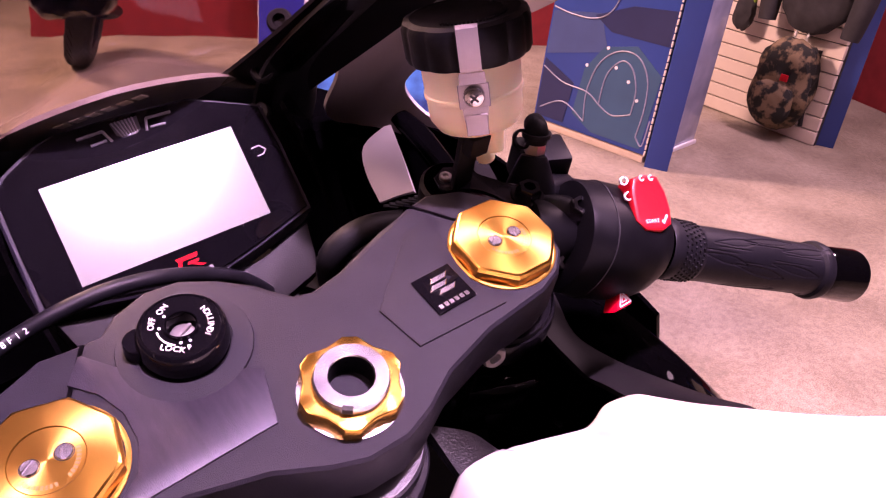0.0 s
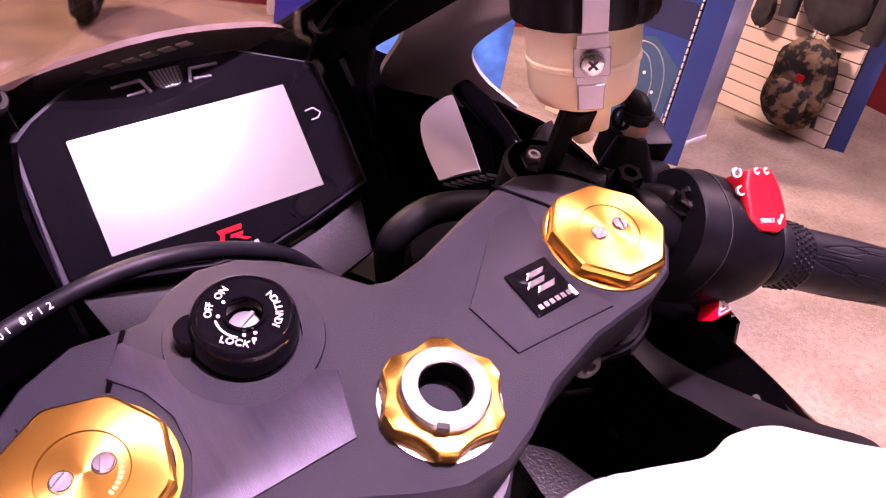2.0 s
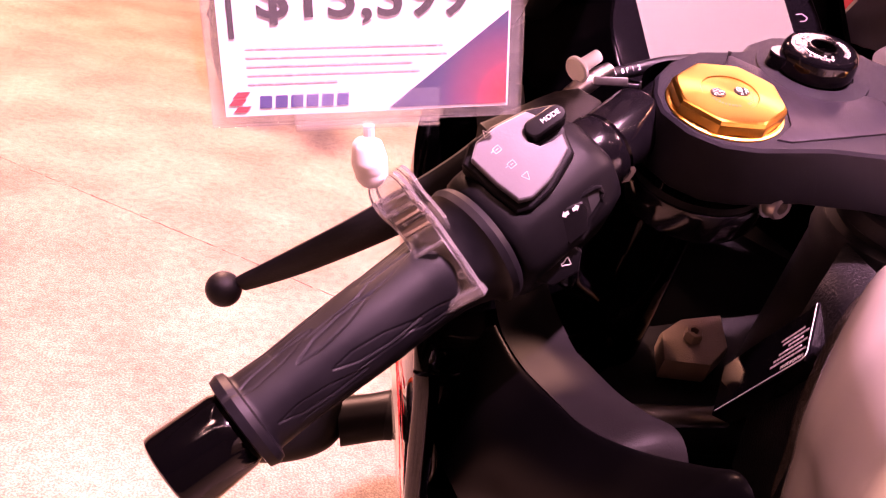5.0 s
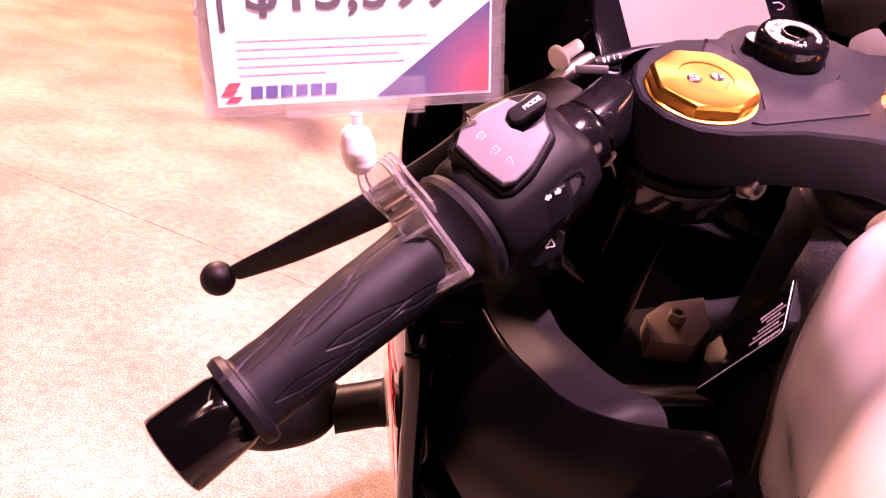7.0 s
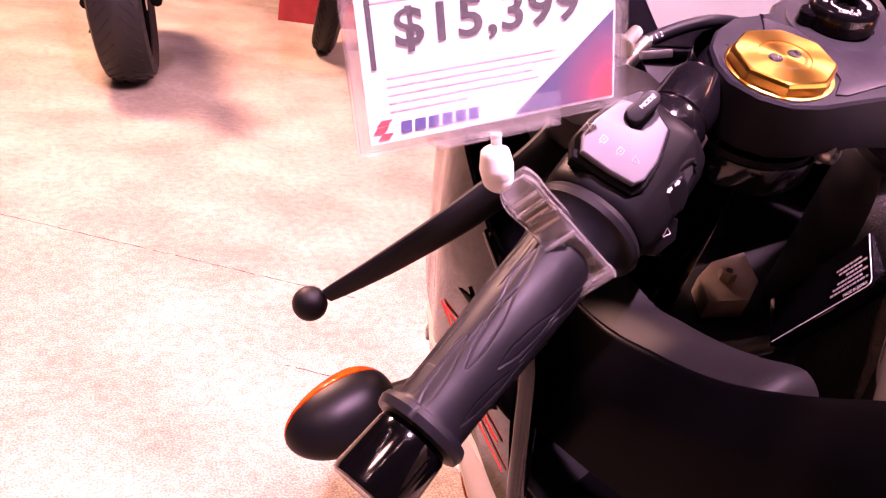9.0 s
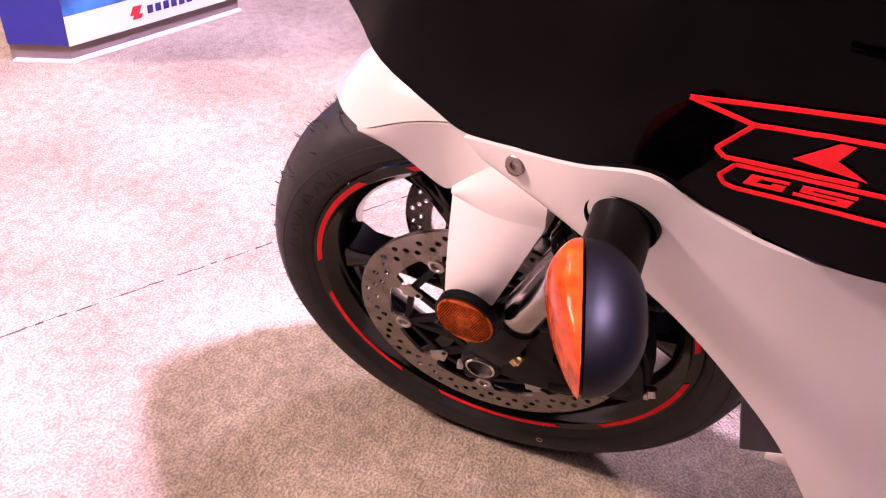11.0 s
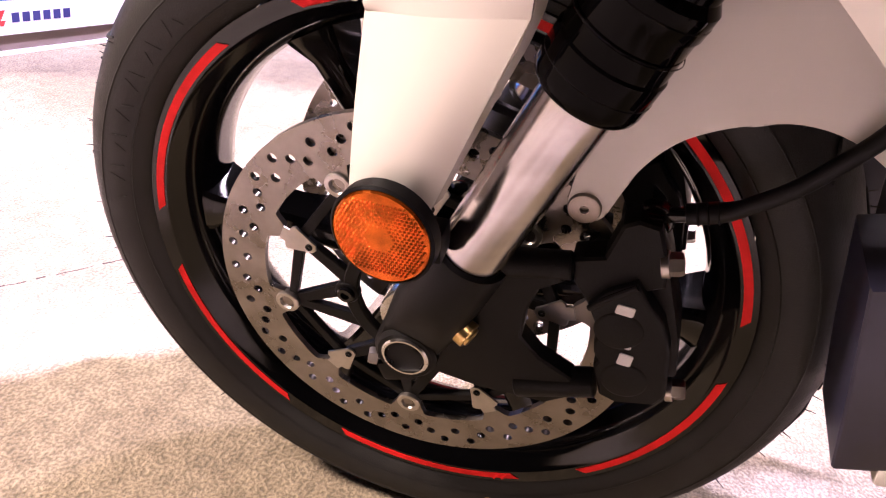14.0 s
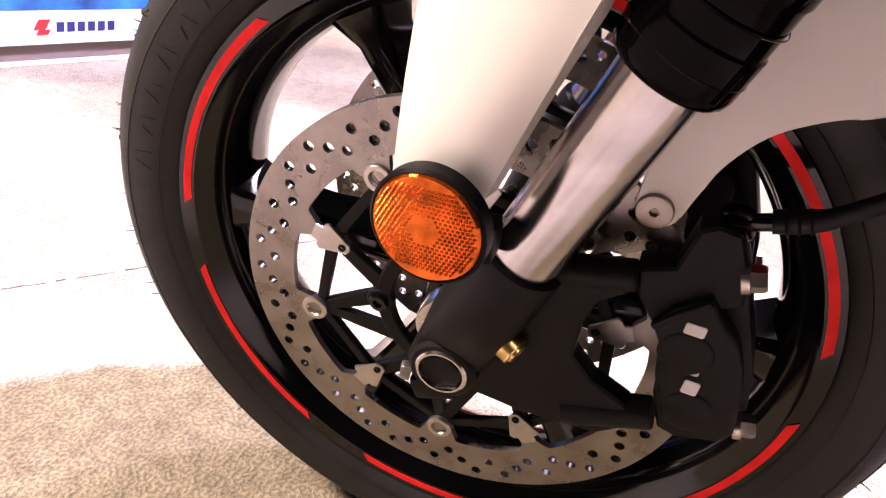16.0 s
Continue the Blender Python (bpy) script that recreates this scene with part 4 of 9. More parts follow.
def brake_disc(side):
    x = side * 0.0713
    bm = bmesh.new()
    drilled_ring(bm, x, side)
    disc = part("brake_disc", bm, M["disc"], bike, "drilled steel brake disc on a black carrier", 30)
    # spider: a narrow ring with bolt ears, and bars to the ten lugs
    bm = bmesh.new()
    mx = at((x - side * 0.004, 0, 0.3), (side, 0, 0))
    lathe(bm, [(0.0500, -0.0035), (0.0500, 0.0025), (0.0510, 0.0035), (0.0600, 0.0035), (0.0612, 0.0025), (0.0612, -0.0035)], mx, 60, close=True)
    car = part("carrier", bm, M["casting"], disc, "black spoked disc carrier")
    xc = x - side * 0.0045
    for k in range(5):
        a = 60.5 - 72 * k
        bob = ring_pt(0.109, a, xc)
        tab = ring_pt(0.101, a - 36, xc)
        far = ring_pt(0.101, a + 36, xc)
        for p, q, w0, w1 in ((bob, ring_pt(0.057, a + 13, xc), 0.0040, 0.0062), (bob, ring_pt(0.057, a - 21, xc), 0.0040, 0.0060), (bob, tab, 0.0034, 0.0040), (bob, far, 0.0034, 0.0040), (tab, ring_pt(0.057, a - 50, xc), 0.0046, 0.0062)):
            bm = bmesh.new()
            flat_bar(bm, p, q, w0, w1)
            part("carrier_arm", bm, M["casting"], car)
        bm = bmesh.new()
        cyl(bm, ring_pt(0.1115, a, xc - side * 0.003), ring_pt(0.1115, a, xc + side * 0.003), 0.0085, None, 24, 0.0008)
        part("lug_eye", bm, M["casting"], car)
        bm = bmesh.new()
        cyl(bm, ring_pt(0.0585, a + 10, xc - side * 0.003), ring_pt(0.0585, a + 10, x + side * 0.0005), 0.0098, None, 24, 0.001)
        part("bolt_ear", bm, M["casting"], car)
        bm = bmesh.new()
        bolt(bm, ring_pt(0.0585, a + 10, x), (side, 0, 0), 0.0070, 0.0040, False)
        part("carrier_bolt", bm, M["rim"], disc, "black carrier bolt")
        bm = bmesh.new()
        lathe(bm, [(0.0050, -0.005), (0.0098, -0.005), (0.0098, 0.0016), (0.0090, 0.0024), (0.0062, 0.0024), (0.0050, 0.0006)], at(ring_pt(0.1122, a, x), (side, 0, 0)), 28, close=True)
        part("bobbin", bm, M["zinc"], disc, "bright steel bobbin")
        bm = bmesh.new()
        lathe(bm, [(0.0052, -0.004), (0.0046, -0.0012), (0.0020, -0.0016), (0.0018, -0.003), (0.0, -0.003)], at(ring_pt(0.1122, a, x), (side, 0, 0)), 20)
        part("bobbin_core", bm, M["chrome"], disc)
        # bent steel plate over each second lug, held by a rivet
        a -= 36
        bm = bmesh.new()
        mm = Matrix.Translation((x, 0, 0.3)) @ Matrix.Rotation(radians(a), 4, "X") @ Matrix(((0, 0, side, 0), (1, 0, 0, 0), (0, 1, 0, 0), (0, 0, 0, 1)))
        prism(bm, [(0.0880, -0.0042), (0.0862, 0.0), (0.0880, 0.0042), (0.0925, 0.0058), (0.1065, 0.0118), (0.1090, 0.0098), (0.1100, 0.0062), (0.1150, 0.0058), (0.1150, -0.0058), (0.1100, -0.0062), (0.1090, -0.0098), (0.1065, -0.0118), (0.0925, -0.0058)], mm, -0.0004, 0.0016, 0.0004, 1)
        part("drive_tab", bm, M["zinc"], disc, "steel drive tab")
        bm = bmesh.new()
        lathe(bm, [(0.0011, 0), (0.0028, 0), (0.0028, 0.0008), (0.0022, 0.0013), (0.0011, 0.0012)], mm @ Matrix.Translation((0.0920, 0, 0.0016)), 16, close=True)
        part("tab_rivet", bm, M["casting"], disc)
    return disc


brake_disc(-1)
brake_disc(1)


def fork_pt(side, d, off=0.0):
    """A point on a fork leg d metres above the axle, off metres ahead of its line."""
    return V((side * 0.104, 0, 0.3)) + UP * d + AHEAD * (off - 0.003 - 0.05 * d)


def fork_leg(side):
    m = at(fork_pt(side, 0), fork_pt(side, 1) - fork_pt(side, 0), (0, 1, 0))
    bm = bmesh.new()
    lathe(bm, [(0.0275, 0.267), (0.0275, 0.727)], m, 40)
    lathe(bm, [(0.0222, 0.2300), (0.0284, 0.2300), (0.0304, 0.2325), (0.0312, 0.2365), (0.0312, 0.257), (0.0300, 0.2585), (0.0300, 0.282), (0.0312, 0.284), (0.0312, 0.297), (0.0275, 0.302)], m, 40)
    leg = part("fork_leg", bm, M["gloss"], bike, "black upside-down fork leg with a chrome stanchion")
    bm = bmesh.new()
    lathe(bm, [(0.0222, 0.06), (0.0222, 0.27)], m, 40)
    part("stanchion", bm, M["chrome"], leg, "polished chrome stanchion")
    for d in (0.244, 0.270, 0.290):
        bm = bmesh.new()
        lathe(bm, [(0.0311, d - 0.0006), (0.0316, d), (0.0311, d + 0.0006)], m, 40)
        part("seal_rib", bm, M["tube"], leg)
    bm = bmesh.new()
    lathe(bm, [(0.0, -0.022), (0.016, -0.022), (0.0215, -0.012), (0.0235, 0.012), (0.0266, 0.035), (0.0272, 0.060), (0.0272, 0.094), (0.0262, 0.1000), (0.0226, 0.1015)], m, 36)
    # the tube is cut back to the flat of the axle boss
    axis = (fork_pt(side, 1) - fork_pt(side, 0)).normalized()
    for v in bm.verts:
        d = (v.co - fork_pt(side, 0)).dot(axis)
        reach = 0.1150 + 0.0175 * max(0.0, min(1.0, (d - 0.016) / 0.030))
        v.co.x = side * min(abs(v.co.x), reach)
    cyl(bm, (side * 0.084, -0.004, 0.296), (side * 0.1185, -0.004, 0.296), 0.0225, None, 40, 0.0025)
    # cast web with the two caliper arms
    mm = Matrix(((0, 0, side, 0), (1, 0, 0, 0), (0, 1, 0, 0), (0, 0, 0, 1)))
    web = [(-0.052, 0.392), (-0.0726, 0.3849), (-0.1000, 0.3935), (-0.1060, 0.3780), (-0.0911, 0.3679), (-0.0842, 0.3480), (-0.0822, 0.3246), (-0.0951, 0.3087), (-0.1182, 0.2948), (-0.1250, 0.2800), (-0.1023, 0.2645), (-0.0540, 0.2660), (-0.0130, 0.2740), (0.004, 0.300), (-0.02, 0.36)]
    prism(bm, web, mm, 0.090, 0.1065, 0.004, 3)
    for p, q, r in (((-0.060, 0.379), (-0.1090, 0.3868), 0.0092), ((-0.080, 0.2745), (-0.1335, 0.2885), 0.0106)):
        cyl(bm, (side * 0.0985, p[0], p[1]), (side * 0.0985, q[0], q[1]), r * 1.12, r, 28, 0.001)
    # pinch lug under the axle boss
    box(bm, (side * 0.100, 0.004, 0.272), (0.028, 0.030, 0.018), Matrix.Rotation(radians(-18), 4, "X"), 0.004)
    part("fork_bottom", bm, M["casting"], leg, "black cast fork bottom")
    bm = bmesh.new()
    d = V((side * 0.30, -0.86, -0.40))
    cyl(bm, V((side * 0.1136, -0.0484, 0.3242)) - d * 0.008, V((side * 0.1136, -0.0484, 0.3242)) + d * 0.001, 0.0095, None, 24, 0.0006)
    bolt(bm, V((side * 0.1136, -0.0484, 0.3242)) + d * 0.001, d, 0.0070, 0.0022, False)
    part("adjuster", bm, M["brass"], leg, "brass damping adjuster")
    bm = bmesh.new()
    bolt(bm, (side * 0.1105, 0.0195, 0.281), (side * 0.25, 1, 0.2), 0.0064, 0.007)
    part("pinch_bolt", bm, M["zinc"], leg)
    bm = bmesh.new()
    bolt(bm, (side * 0.094, 0.0185, 0.272), (side * 0.25, 1, 0.2), 0.0064, 0.007)
    part("pinch_bolt", bm, M["zinc"], leg)
    return leg


fork_leg(-1)
fork_leg(1)


def caliper(side):
    mm = Matrix(((0, 0, side, 0), (1, 0, 0, 0), (0, 1, 0, 0), (0, 0, 0, 1)))
    face = [(-0.1216, 0.3589), (-0.1315, 0.3726), (-0.1489, 0.3842), (-0.1585, 0.3700), (-0.1690, 0.3551), (-0.1763, 0.3328), (-0.1790, 0.3066), (-0.1802, 0.2913), (-0.1740, 0.2815), (-0.1485, 0.2765), (-0.1375, 0.2810), (-0.1307, 0.3070), (-0.1330, 0.3130), (-0.1295, 0.3201), (-0.1285, 0.3300), (-0.1310, 0.3380)]
    upper = [(-0.1079, 0.3900), (-0.1268, 0.3953), (-0.1343, 0.4208), (-0.1431, 0.4256), (-0.1561, 0.4229), (-0.1640, 0.3990), (-0.1655, 0.3790), (-0.1520, 0.3720), (-0.1317, 0.3640), (-0.1216, 0.3538), (-0.1105, 0.3712)]
    bm = bmesh.new()
    prism(bm, face, mm, 0.078, 0.1030, 0.0040, 3)
    prism(bm, upper, mm, 0.076, 0.0970, 0.0045, 3)
    cal = part("brake_caliper", bm, M["casting"], bike, "black radial brake caliper with white marks")
    bm = bmesh.new()
    prism(bm, [(y - 0.002, z) for y, z in face], mm, 0.040, 0.064, 0.004, 2)
    part("inner_half", bm, M["casting"], cal)
    bm = bmesh.new()
    prism(bm, [(-0.1480, 0.4240), (-0.1570, 0.4150), (-0.1668, 0.3850), (-0.1820, 0.3300), (-0.1850, 0.3000), (-0.1760, 0.2960), (-0.1640, 0.3400), (-0.1500, 0.4000)], mm, 0.050, 0.090, 0.003, 2)
    part("bridge", bm, M["casting"], cal)
    # raised rib across the shoulder and shallow piston covers
    bm = bmesh.new()
    tube(bm, [(side * 0.1028, -0.1225, 0.3585), (side * 0.1034, -0.1335, 0.3700), (side * 0.1030, -0.1490, 0.3822)], 0.0022, 10, 5)
    part("shoulder_rib", bm, M["casting"], cal)
    for p in ((-0.1520, 0.3010), (-0.1430, 0.3440)):
        bm = bmesh.new()
        lathe(bm, [(0.0, 0.0012), (0.0135, 0.0012), (0.0150, 0.0006), (0.0160, -0.0006)], at((side * 0.1030, p[0], p[1]), (side, 0, 0)), 36)
        part("piston_boss", bm, M["casting"], cal)
    for x, y, z in ((0.0931, -0.1639, 0.3961), (0.0889, -0.1840, 0.2872)):
        bm = bmesh.new()
        d = V((0, -0.97, 0.22))
        cyl(bm, V((side * x, y, z)) - d * 0.004, V((side * x, y, z)) + d * 0.0012, 0.0086, None, 24, 0.0004)
        bolt(bm, V((side * x, y, z)) + d * 0.001, d, 0.0074, 0.0082)
        part("mounting_bolt", bm, M["zinc"], cal, "bright steel bolt")
    # maker's name down the face as plain rounded shapes
    a, b = V((0, -0.1445, 0.3625)), V((0, -0.1537, 0.2925))
    turn = Matrix.Rotation(radians(8), 4, "X")
    for k in range(6):
        c = a.lerp(b, k / 5)
        bm = bmesh.new()
        mt = Matrix.Translation((side * 0.1030, c.y, c.z)) @ turn @ axes((side, 0, 0), (0, 0, 1))
        h, w = (0.0058 if k in (0, 4) else 0.0046), (0.0052 if k == 3 else 0.0028 if k == 1 else 0.0040)
        prism(bm, [(-h, -w + 0.001), (-h + 0.001, -w), (h - 0.001, -w), (h, -w + 0.001), (h, w - 0.001), (h - 0.001, w), (-h + 0.001, w), (-h, w - 0.001)], mt, 0, 0.0010, 0.0003, 1)
        part("mark_block", bm, M["ink"], cal, "white rounded mark")
    bm = bmesh.new()
    cyl(bm, (side * 0.074, -0.1517, 0.4177), (side * 0.0835, -0.1517, 0.4177), 0.0112, None, 24, 0.001)
    tube(bm, [(side * 0.079, -0.152, 0.419), (side * 0.081, -0.163, 0.4235), (side * 0.081, -0.176, 0.4265)], 0.0048, 12)
    bolt(bm, (side * 0.0832, -0.1517, 0.4177), (side, 0, 0), 0.0084, 0.0075)
    part("banjo_fitting", bm, M["tube"], cal, "gloss black banjo fitting")
    bm = bmesh.new()
    tube(bm, [(side * 0.081, -0.168, 0.4250), (side * 0.0812, -0.183, 0.4290), (side * 0.083, -0.198, 0.4370), (side * 0.0888, -0.2287, 0.4671), (side * 0.09, -0.262, 0.52), (side * 0.075, -0.27, 0.60)], [0.0064, 0.0066, 0.0052, 0.0050, 0.0050, 0.0050], 14)
    part("brake_hose", bm, M["rubber"], cal)
    bm = bmesh.new()
    for d in (0.1745, 0.180, 0.1855):
        lathe(bm, [(0.0064, -0.0008), (0.0072, 0), (0.0064, 0.0008)], at((side * 0.0812, -d, 0.4245 + (d - 0.168) * 0.27), (0, -1, 0.27)), 20)
    part("hose_ferrule", bm, M["casting"], cal)
    return cal


caliper(-1)
caliper(1)


M["amberref"] = material("amber_reflector", (0.47, 0.095, 0.0015), 0.12, 0.85, 0.45, 90, spec=0.4)


def reflector(side):
    c = V((side * 0.138, -0.007, 0.424))
    d = V((side, 0.10, 0.05))
    bm = bmesh.new()
    lathe(bm, [(0.0, 0), (0.029, 0), (0.0325, 0.002), (0.0325, 0.011), (0.0308, 0.0125), (0.0300, 0.0115)], at(c, d), 40)
    box(bm, c + V((-side * 0.012, -0.022, -0.014)), (0.022, 0.016, 0.02), None, 0.003)
    ob = part("reflector", bm, M["plastic"], bike, "round amber reflector in a black cup")
    bm = bmesh.new()
    lathe(bm, [(0.0302, 0.0100), (0.0302, 0.0122), (0.029, 0.0135), (0.012, 0.0145), (0.0, 0.0146)], at(c, d), 40)
    m = at(c, d)
    # prism facets in rows
    for i in range(-11, 12):
        for j in range(-10, 11):
            px, py = (i + (j % 2) * 0.5) * 0.0026, j * 0.00225
            rr = math.hypot(px, py)
            if 0.008 < rr < 0.0280:
                z = 0.0136 + 0.0010 * (1 - rr / 0.03)
                v = [bm.verts.new(m @ V((px + 0.00128 * math.cos(radians(q)), py + 0.0012 * math.sin(radians(q)), z))) for q in range(30, 390, 60)]
                top = bm.verts.new(m @ V((px, py, z + 0.0016)))
                for q in range(6):
                    bm.faces.new([v[q], v[(q + 1) % 6], top])
    part("lens", bm, M["amberref"], ob, "amber prismatic lens", 5)
    return ob


reflector(-1)
reflector(1)


def fender():
    # crown over the tyre: angle, radius on the crown, radius and half width at the shoulder ridge
    ridge = [(61, 0.3215, 0.3180, 0.030), (64.5, 0.3280, 0.3120, 0.058), (67.5, 0.3320, 0.3000, 0.0705), (70, 0.3340, 0.2978, 0.0745), (74, 0.3360, 0.3005, 0.0770), (78, 0.3372, 0.3035, 0.0785), (82, 0.3380, 0.3055, 0.0790), (86, 0.3385, 0.3070, 0.0800),
             (91, 0.3388, 0.3080, 0.0820), (99, 0.3380, 0.3080, 0.0830), (112, 0.3350, 0.3060, 0.0780), (124, 0.3300, 0.3000, 0.0740), (134, 0.3240, 0.2960, 0.0680)]
    bm = bmesh.new()
    skin(bm, [[ring_pt(rc - (rc - rr) * abs(k) ** 2.6, a, w * k) for k in (-1, -0.86, -0.55, 0, 0.55, 0.86, 1)] for a, rc, rr, w in ridge], 0.0028, 3)
    fd = part("front_mudguard", bm, M["white"], bike, "white glossy front mudguard with side blades")
    for sd in (-1, 1):
        def q(pts):
            return [V((sd * x, y, z)) for x, y, z in pts]
        # flank between the ridge and the arch, then up over the blade
        top = [ring_pt(rr, a, sd * w) for a, rc, rr, w in ridge[2:10]]
        low = [ring_pt(r, a, sd * x) for a, r, x in ((67.5, 0.2955, 0.0712), (70, 0.2890, 0.0748), (73.7, 0.2755, 0.0768), (77.6, 0.2540, 0.0785))] + q([(0.0815, 0.0320, 0.5330), (0.0840, 0.0180, 0.5370), (0.0935, -0.0140, 0.5710), (0.1050, -0.0480, 0.5985)])
        mid = [a.lerp(b, 0.5) + V((sd * 0.0012, 0, 0)) for a, b in zip(top, low)]
        bm = bmesh.new()
        skin(bm, [top, mid, low], 0.0026, 4)
        part("flank", bm, M["white"], fd, "white mudguard flank")
        crease = q([(0.0840, 0.0180, 0.5370), (0.0935, -0.0140, 0.5710), (0.1050, -0.0480, 0.5985), (0.1180, -0.0830, 0.5990)])
        fold = q([(0.0850, 0.0186, 0.5285), (0.1075, -0.0170, 0.5370), (0.1195, -0.0500, 0.5440), (0.1225, -0.0780, 0.5485)])
        foot = q([(0.1300, 0.0190, 0.4380), (0.1325, 0.0030, 0.4360), (0.1320, -0.0130, 0.4345), (0.1278, -0.0278, 0.4330)])
        bm = bmesh.new()
        skin(bm, [crease, [a.lerp(b, 0.5) + V((sd * 0.0040, 0, 0.001)) for a, b in zip(crease, fold)], fold], 0.0026, 4)
        part("blade_shoulder", bm, M["white"], fd, "white upper face of the blade")
        bm = bmesh.new()
        skin(bm, [fold, [a.lerp(b, 0.5) + V((sd * 0.0025, 0, 0)) for a, b in zip(fold, foot)], foot], 0.0026, 4)
        part("side_blade", bm, M["white"], fd, "white mudguard blade beside the fork")
        # folded rear edge
        rear = [crease[3], fold[3], fold[3].lerp(foot[3], 0.5), foot[3]]
        bm = bmesh.new()
        skin(bm, [rear, [p + V((-sd * 0.012, -0.004, 0)) for p in rear]], 0.0024, 3)
        part("rear_fold", bm, M["white"], fd)
        # stay behind the fork with its bolt
        bm = bmesh.new()
        edge = [(p.y, p.z) for p in smoothed([(0, -0.1225, 0.4140), (0, -0.1313, 0.4360), (0, -0.1408, 0.4537), (0, -0.1547, 0.4698), (0, -0.1713, 0.4798), (0, -0.1900, 0.4864), (0, -0.2134, 0.4905), (0, -0.2392, 0.4847), (0, -0.2700, 0.4650)], 4)]
        poly = edge + [(-0.305, 0.520), (-0.260, 0.620), (-0.170, 0.600), (-0.128, 0.520), (-0.1180, 0.4776), (-0.1027, 0.4429), (-0.0995, 0.4240), (-0.1000, 0.4160), (-0.1050, 0.4100), (-0.1120, 0.4085), (-0.1190, 0.4105)]
        prism(bm, poly, Matrix(((0, 0, sd, 0), (1, 0, 0, 0), (0, 1, 0, 0), (0, 0, 0, 1))), 0.0775, 0.0825, 0.002)
        part("rear_stay", bm, M["white"], fd, "white mudguard stay")
        bm = bmesh.new()
        q = at((sd * 0.0825, -0.1103, 0.4197), (sd, 0, 0))
        lathe(bm, [(0.0102, 0.0), (0.0102, 0.0022), (0.0097, 0.0030), (0.0086, 0.0034), (0.0030, 0.0036)], q, 40)
        lathe(bm, [(0.0031, 0.0036), (0.0028, 0.0035), (0.0026, 0.0006), (0.0, 0.0006)], q, 6)
        part("stay_bolt", bm, M["disc"], fd, "steel flange bolt")
    return fd


fender()


SET[0] = KIT


# ---- steering: top clamp, caps, switch ----
def top_clamp():
    out = [(-0.1345, 0.0), (-0.132, 0.014), (-0.125, 0.028), (-0.112, 0.040), (-0.094, 0.048), (-0.080, 0.047), (-0.070, 0.047), (-0.062, 0.054), (-0.047, 0.0595), (-0.032, 0.058), (-0.018, 0.050), (-0.006, 0.038), (0.006, 0.0255), (0.014, 0.0235), (0.03, 0.027),
           (0.058, 0.037), (0.080, 0.045), (0.093, 0.0475), (0.110, 0.042), (0.124, 0.028), (0.131, 0.013), (0.133, -0.003), (0.129, -0.016), (0.119, -0.026), (0.105, -0.031), (0.07, -0.035), (0.042, -0.043), (0.024, -0.053), (0.010, -0.058), (-0.008, -0.058),
           (-0.022, -0.053), (-0.042, -0.043), (-0.07, -0.035), (-0.103, -0.032), (-0.118, -0.027), (-0.129, -0.016)]
    bm = bmesh.new()
    prism(bm, out[::-1], ST, -0.0400, -0.0080, 0.0035, 3)
    cl = part("top_clamp", bm, M["clamp"], bike, "dark grey cast top fork clamp")
    # machined flat and trapezoid plate, slightly raised
    bm = bmesh.new()
    prism(bm, [(-0.0885, 0.0300), (-0.081, 0.0405), (-0.0795, 0.0405), (-0.0695, 0.0275), (-0.0668, 0.0165), (-0.0590, 0.0065), (-0.0500, 0.0015), (-0.0400, -0.0003), (-0.0305, 0.0030), (-0.0228, -0.0018), (-0.0297, -0.0262), (-0.0860, -0.0285), (-0.0920, -0.0262), (-0.0800, -0.0170), (-0.0755, -0.0060), (-0.0755, 0.0080), (-0.0800, 0.0200)], ST, -0.0086, -0.0070, 0.0005, 2)
    part("machined_pad", bm, M["brushed"], cl, "brushed machined flat")
    bm = bmesh.new()
    prism(bm, [(0.0325, -0.002), (0.068, 0.030), (0.086, 0.0335), (0.080, 0.012), (0.078, -0.010), (0.084, -0.0275), (0.037, -0.0265)], ST, -0.0086, -0.0070, 0.0005, 2)
    part("inlay_plate", bm, M["clamp"], cl, "flat inset plate")
    # raised ledge round the ignition switch
    bm = bmesh.new()
    lathe(bm, [(0.0190, 0), (0.0272, 0), (0.0268, 0.0012), (0.0190, 0.0018)], ST @ Matrix.Translation((-0.0436, 0.0250, -0.0082)), 40, close=True)
    part("switch_ledge", bm, M["clamp"], cl)
    # clamp slots: thin raised black strips with the shade of the cut in their colour
    for sd in (-1, 1):
        bm = bmesh.new()
        p, q = (V((-0.0775, 0.0455, -0.0224)), V((-0.0895, 0.0255, -0.0224))) if sd < 0 else (V((0.0790, 0.0465, -0.0224)), V((0.0955, 0.0246, -0.0224)))
        d = (q - p).normalized()
        e = V((-d.y, d.x, 0)) * 0.0009
        prism(bm, [(p + e)[:2], (q + e)[:2], (q - e)[:2], (p - e)[:2]], ST, -0.036, -0.00775)
        part("slot", bm, M["deep"], cl, "black strip giving the shade of the clamp slot", 0)
        # collar under the clamp with its bolts
        bm = bmesh.new()
        lathe(bm, [(0.0285, -0.058), (0.0325, -0.055), (0.0330, -0.040)], ST @ Matrix.Translation((sd * 0.104, 0, 0)), 36)
        part("lower_collar", bm, M["casting"], cl)
        bm = bmesh.new()
        bolt(bm, s(sd * 0.0806, -0.0290, -0.0420), -AHEAD + V((sd * -0.2, 0, 0.25)), 0.0062, 0.006, False)
        cyl(bm, s(sd * 0.0806, -0.0290, -0.0420), s(sd * 0.083, -0.014, -0.046), 0.0075, None, 16)
        part("collar_bolt", bm, M["zinc"], cl)
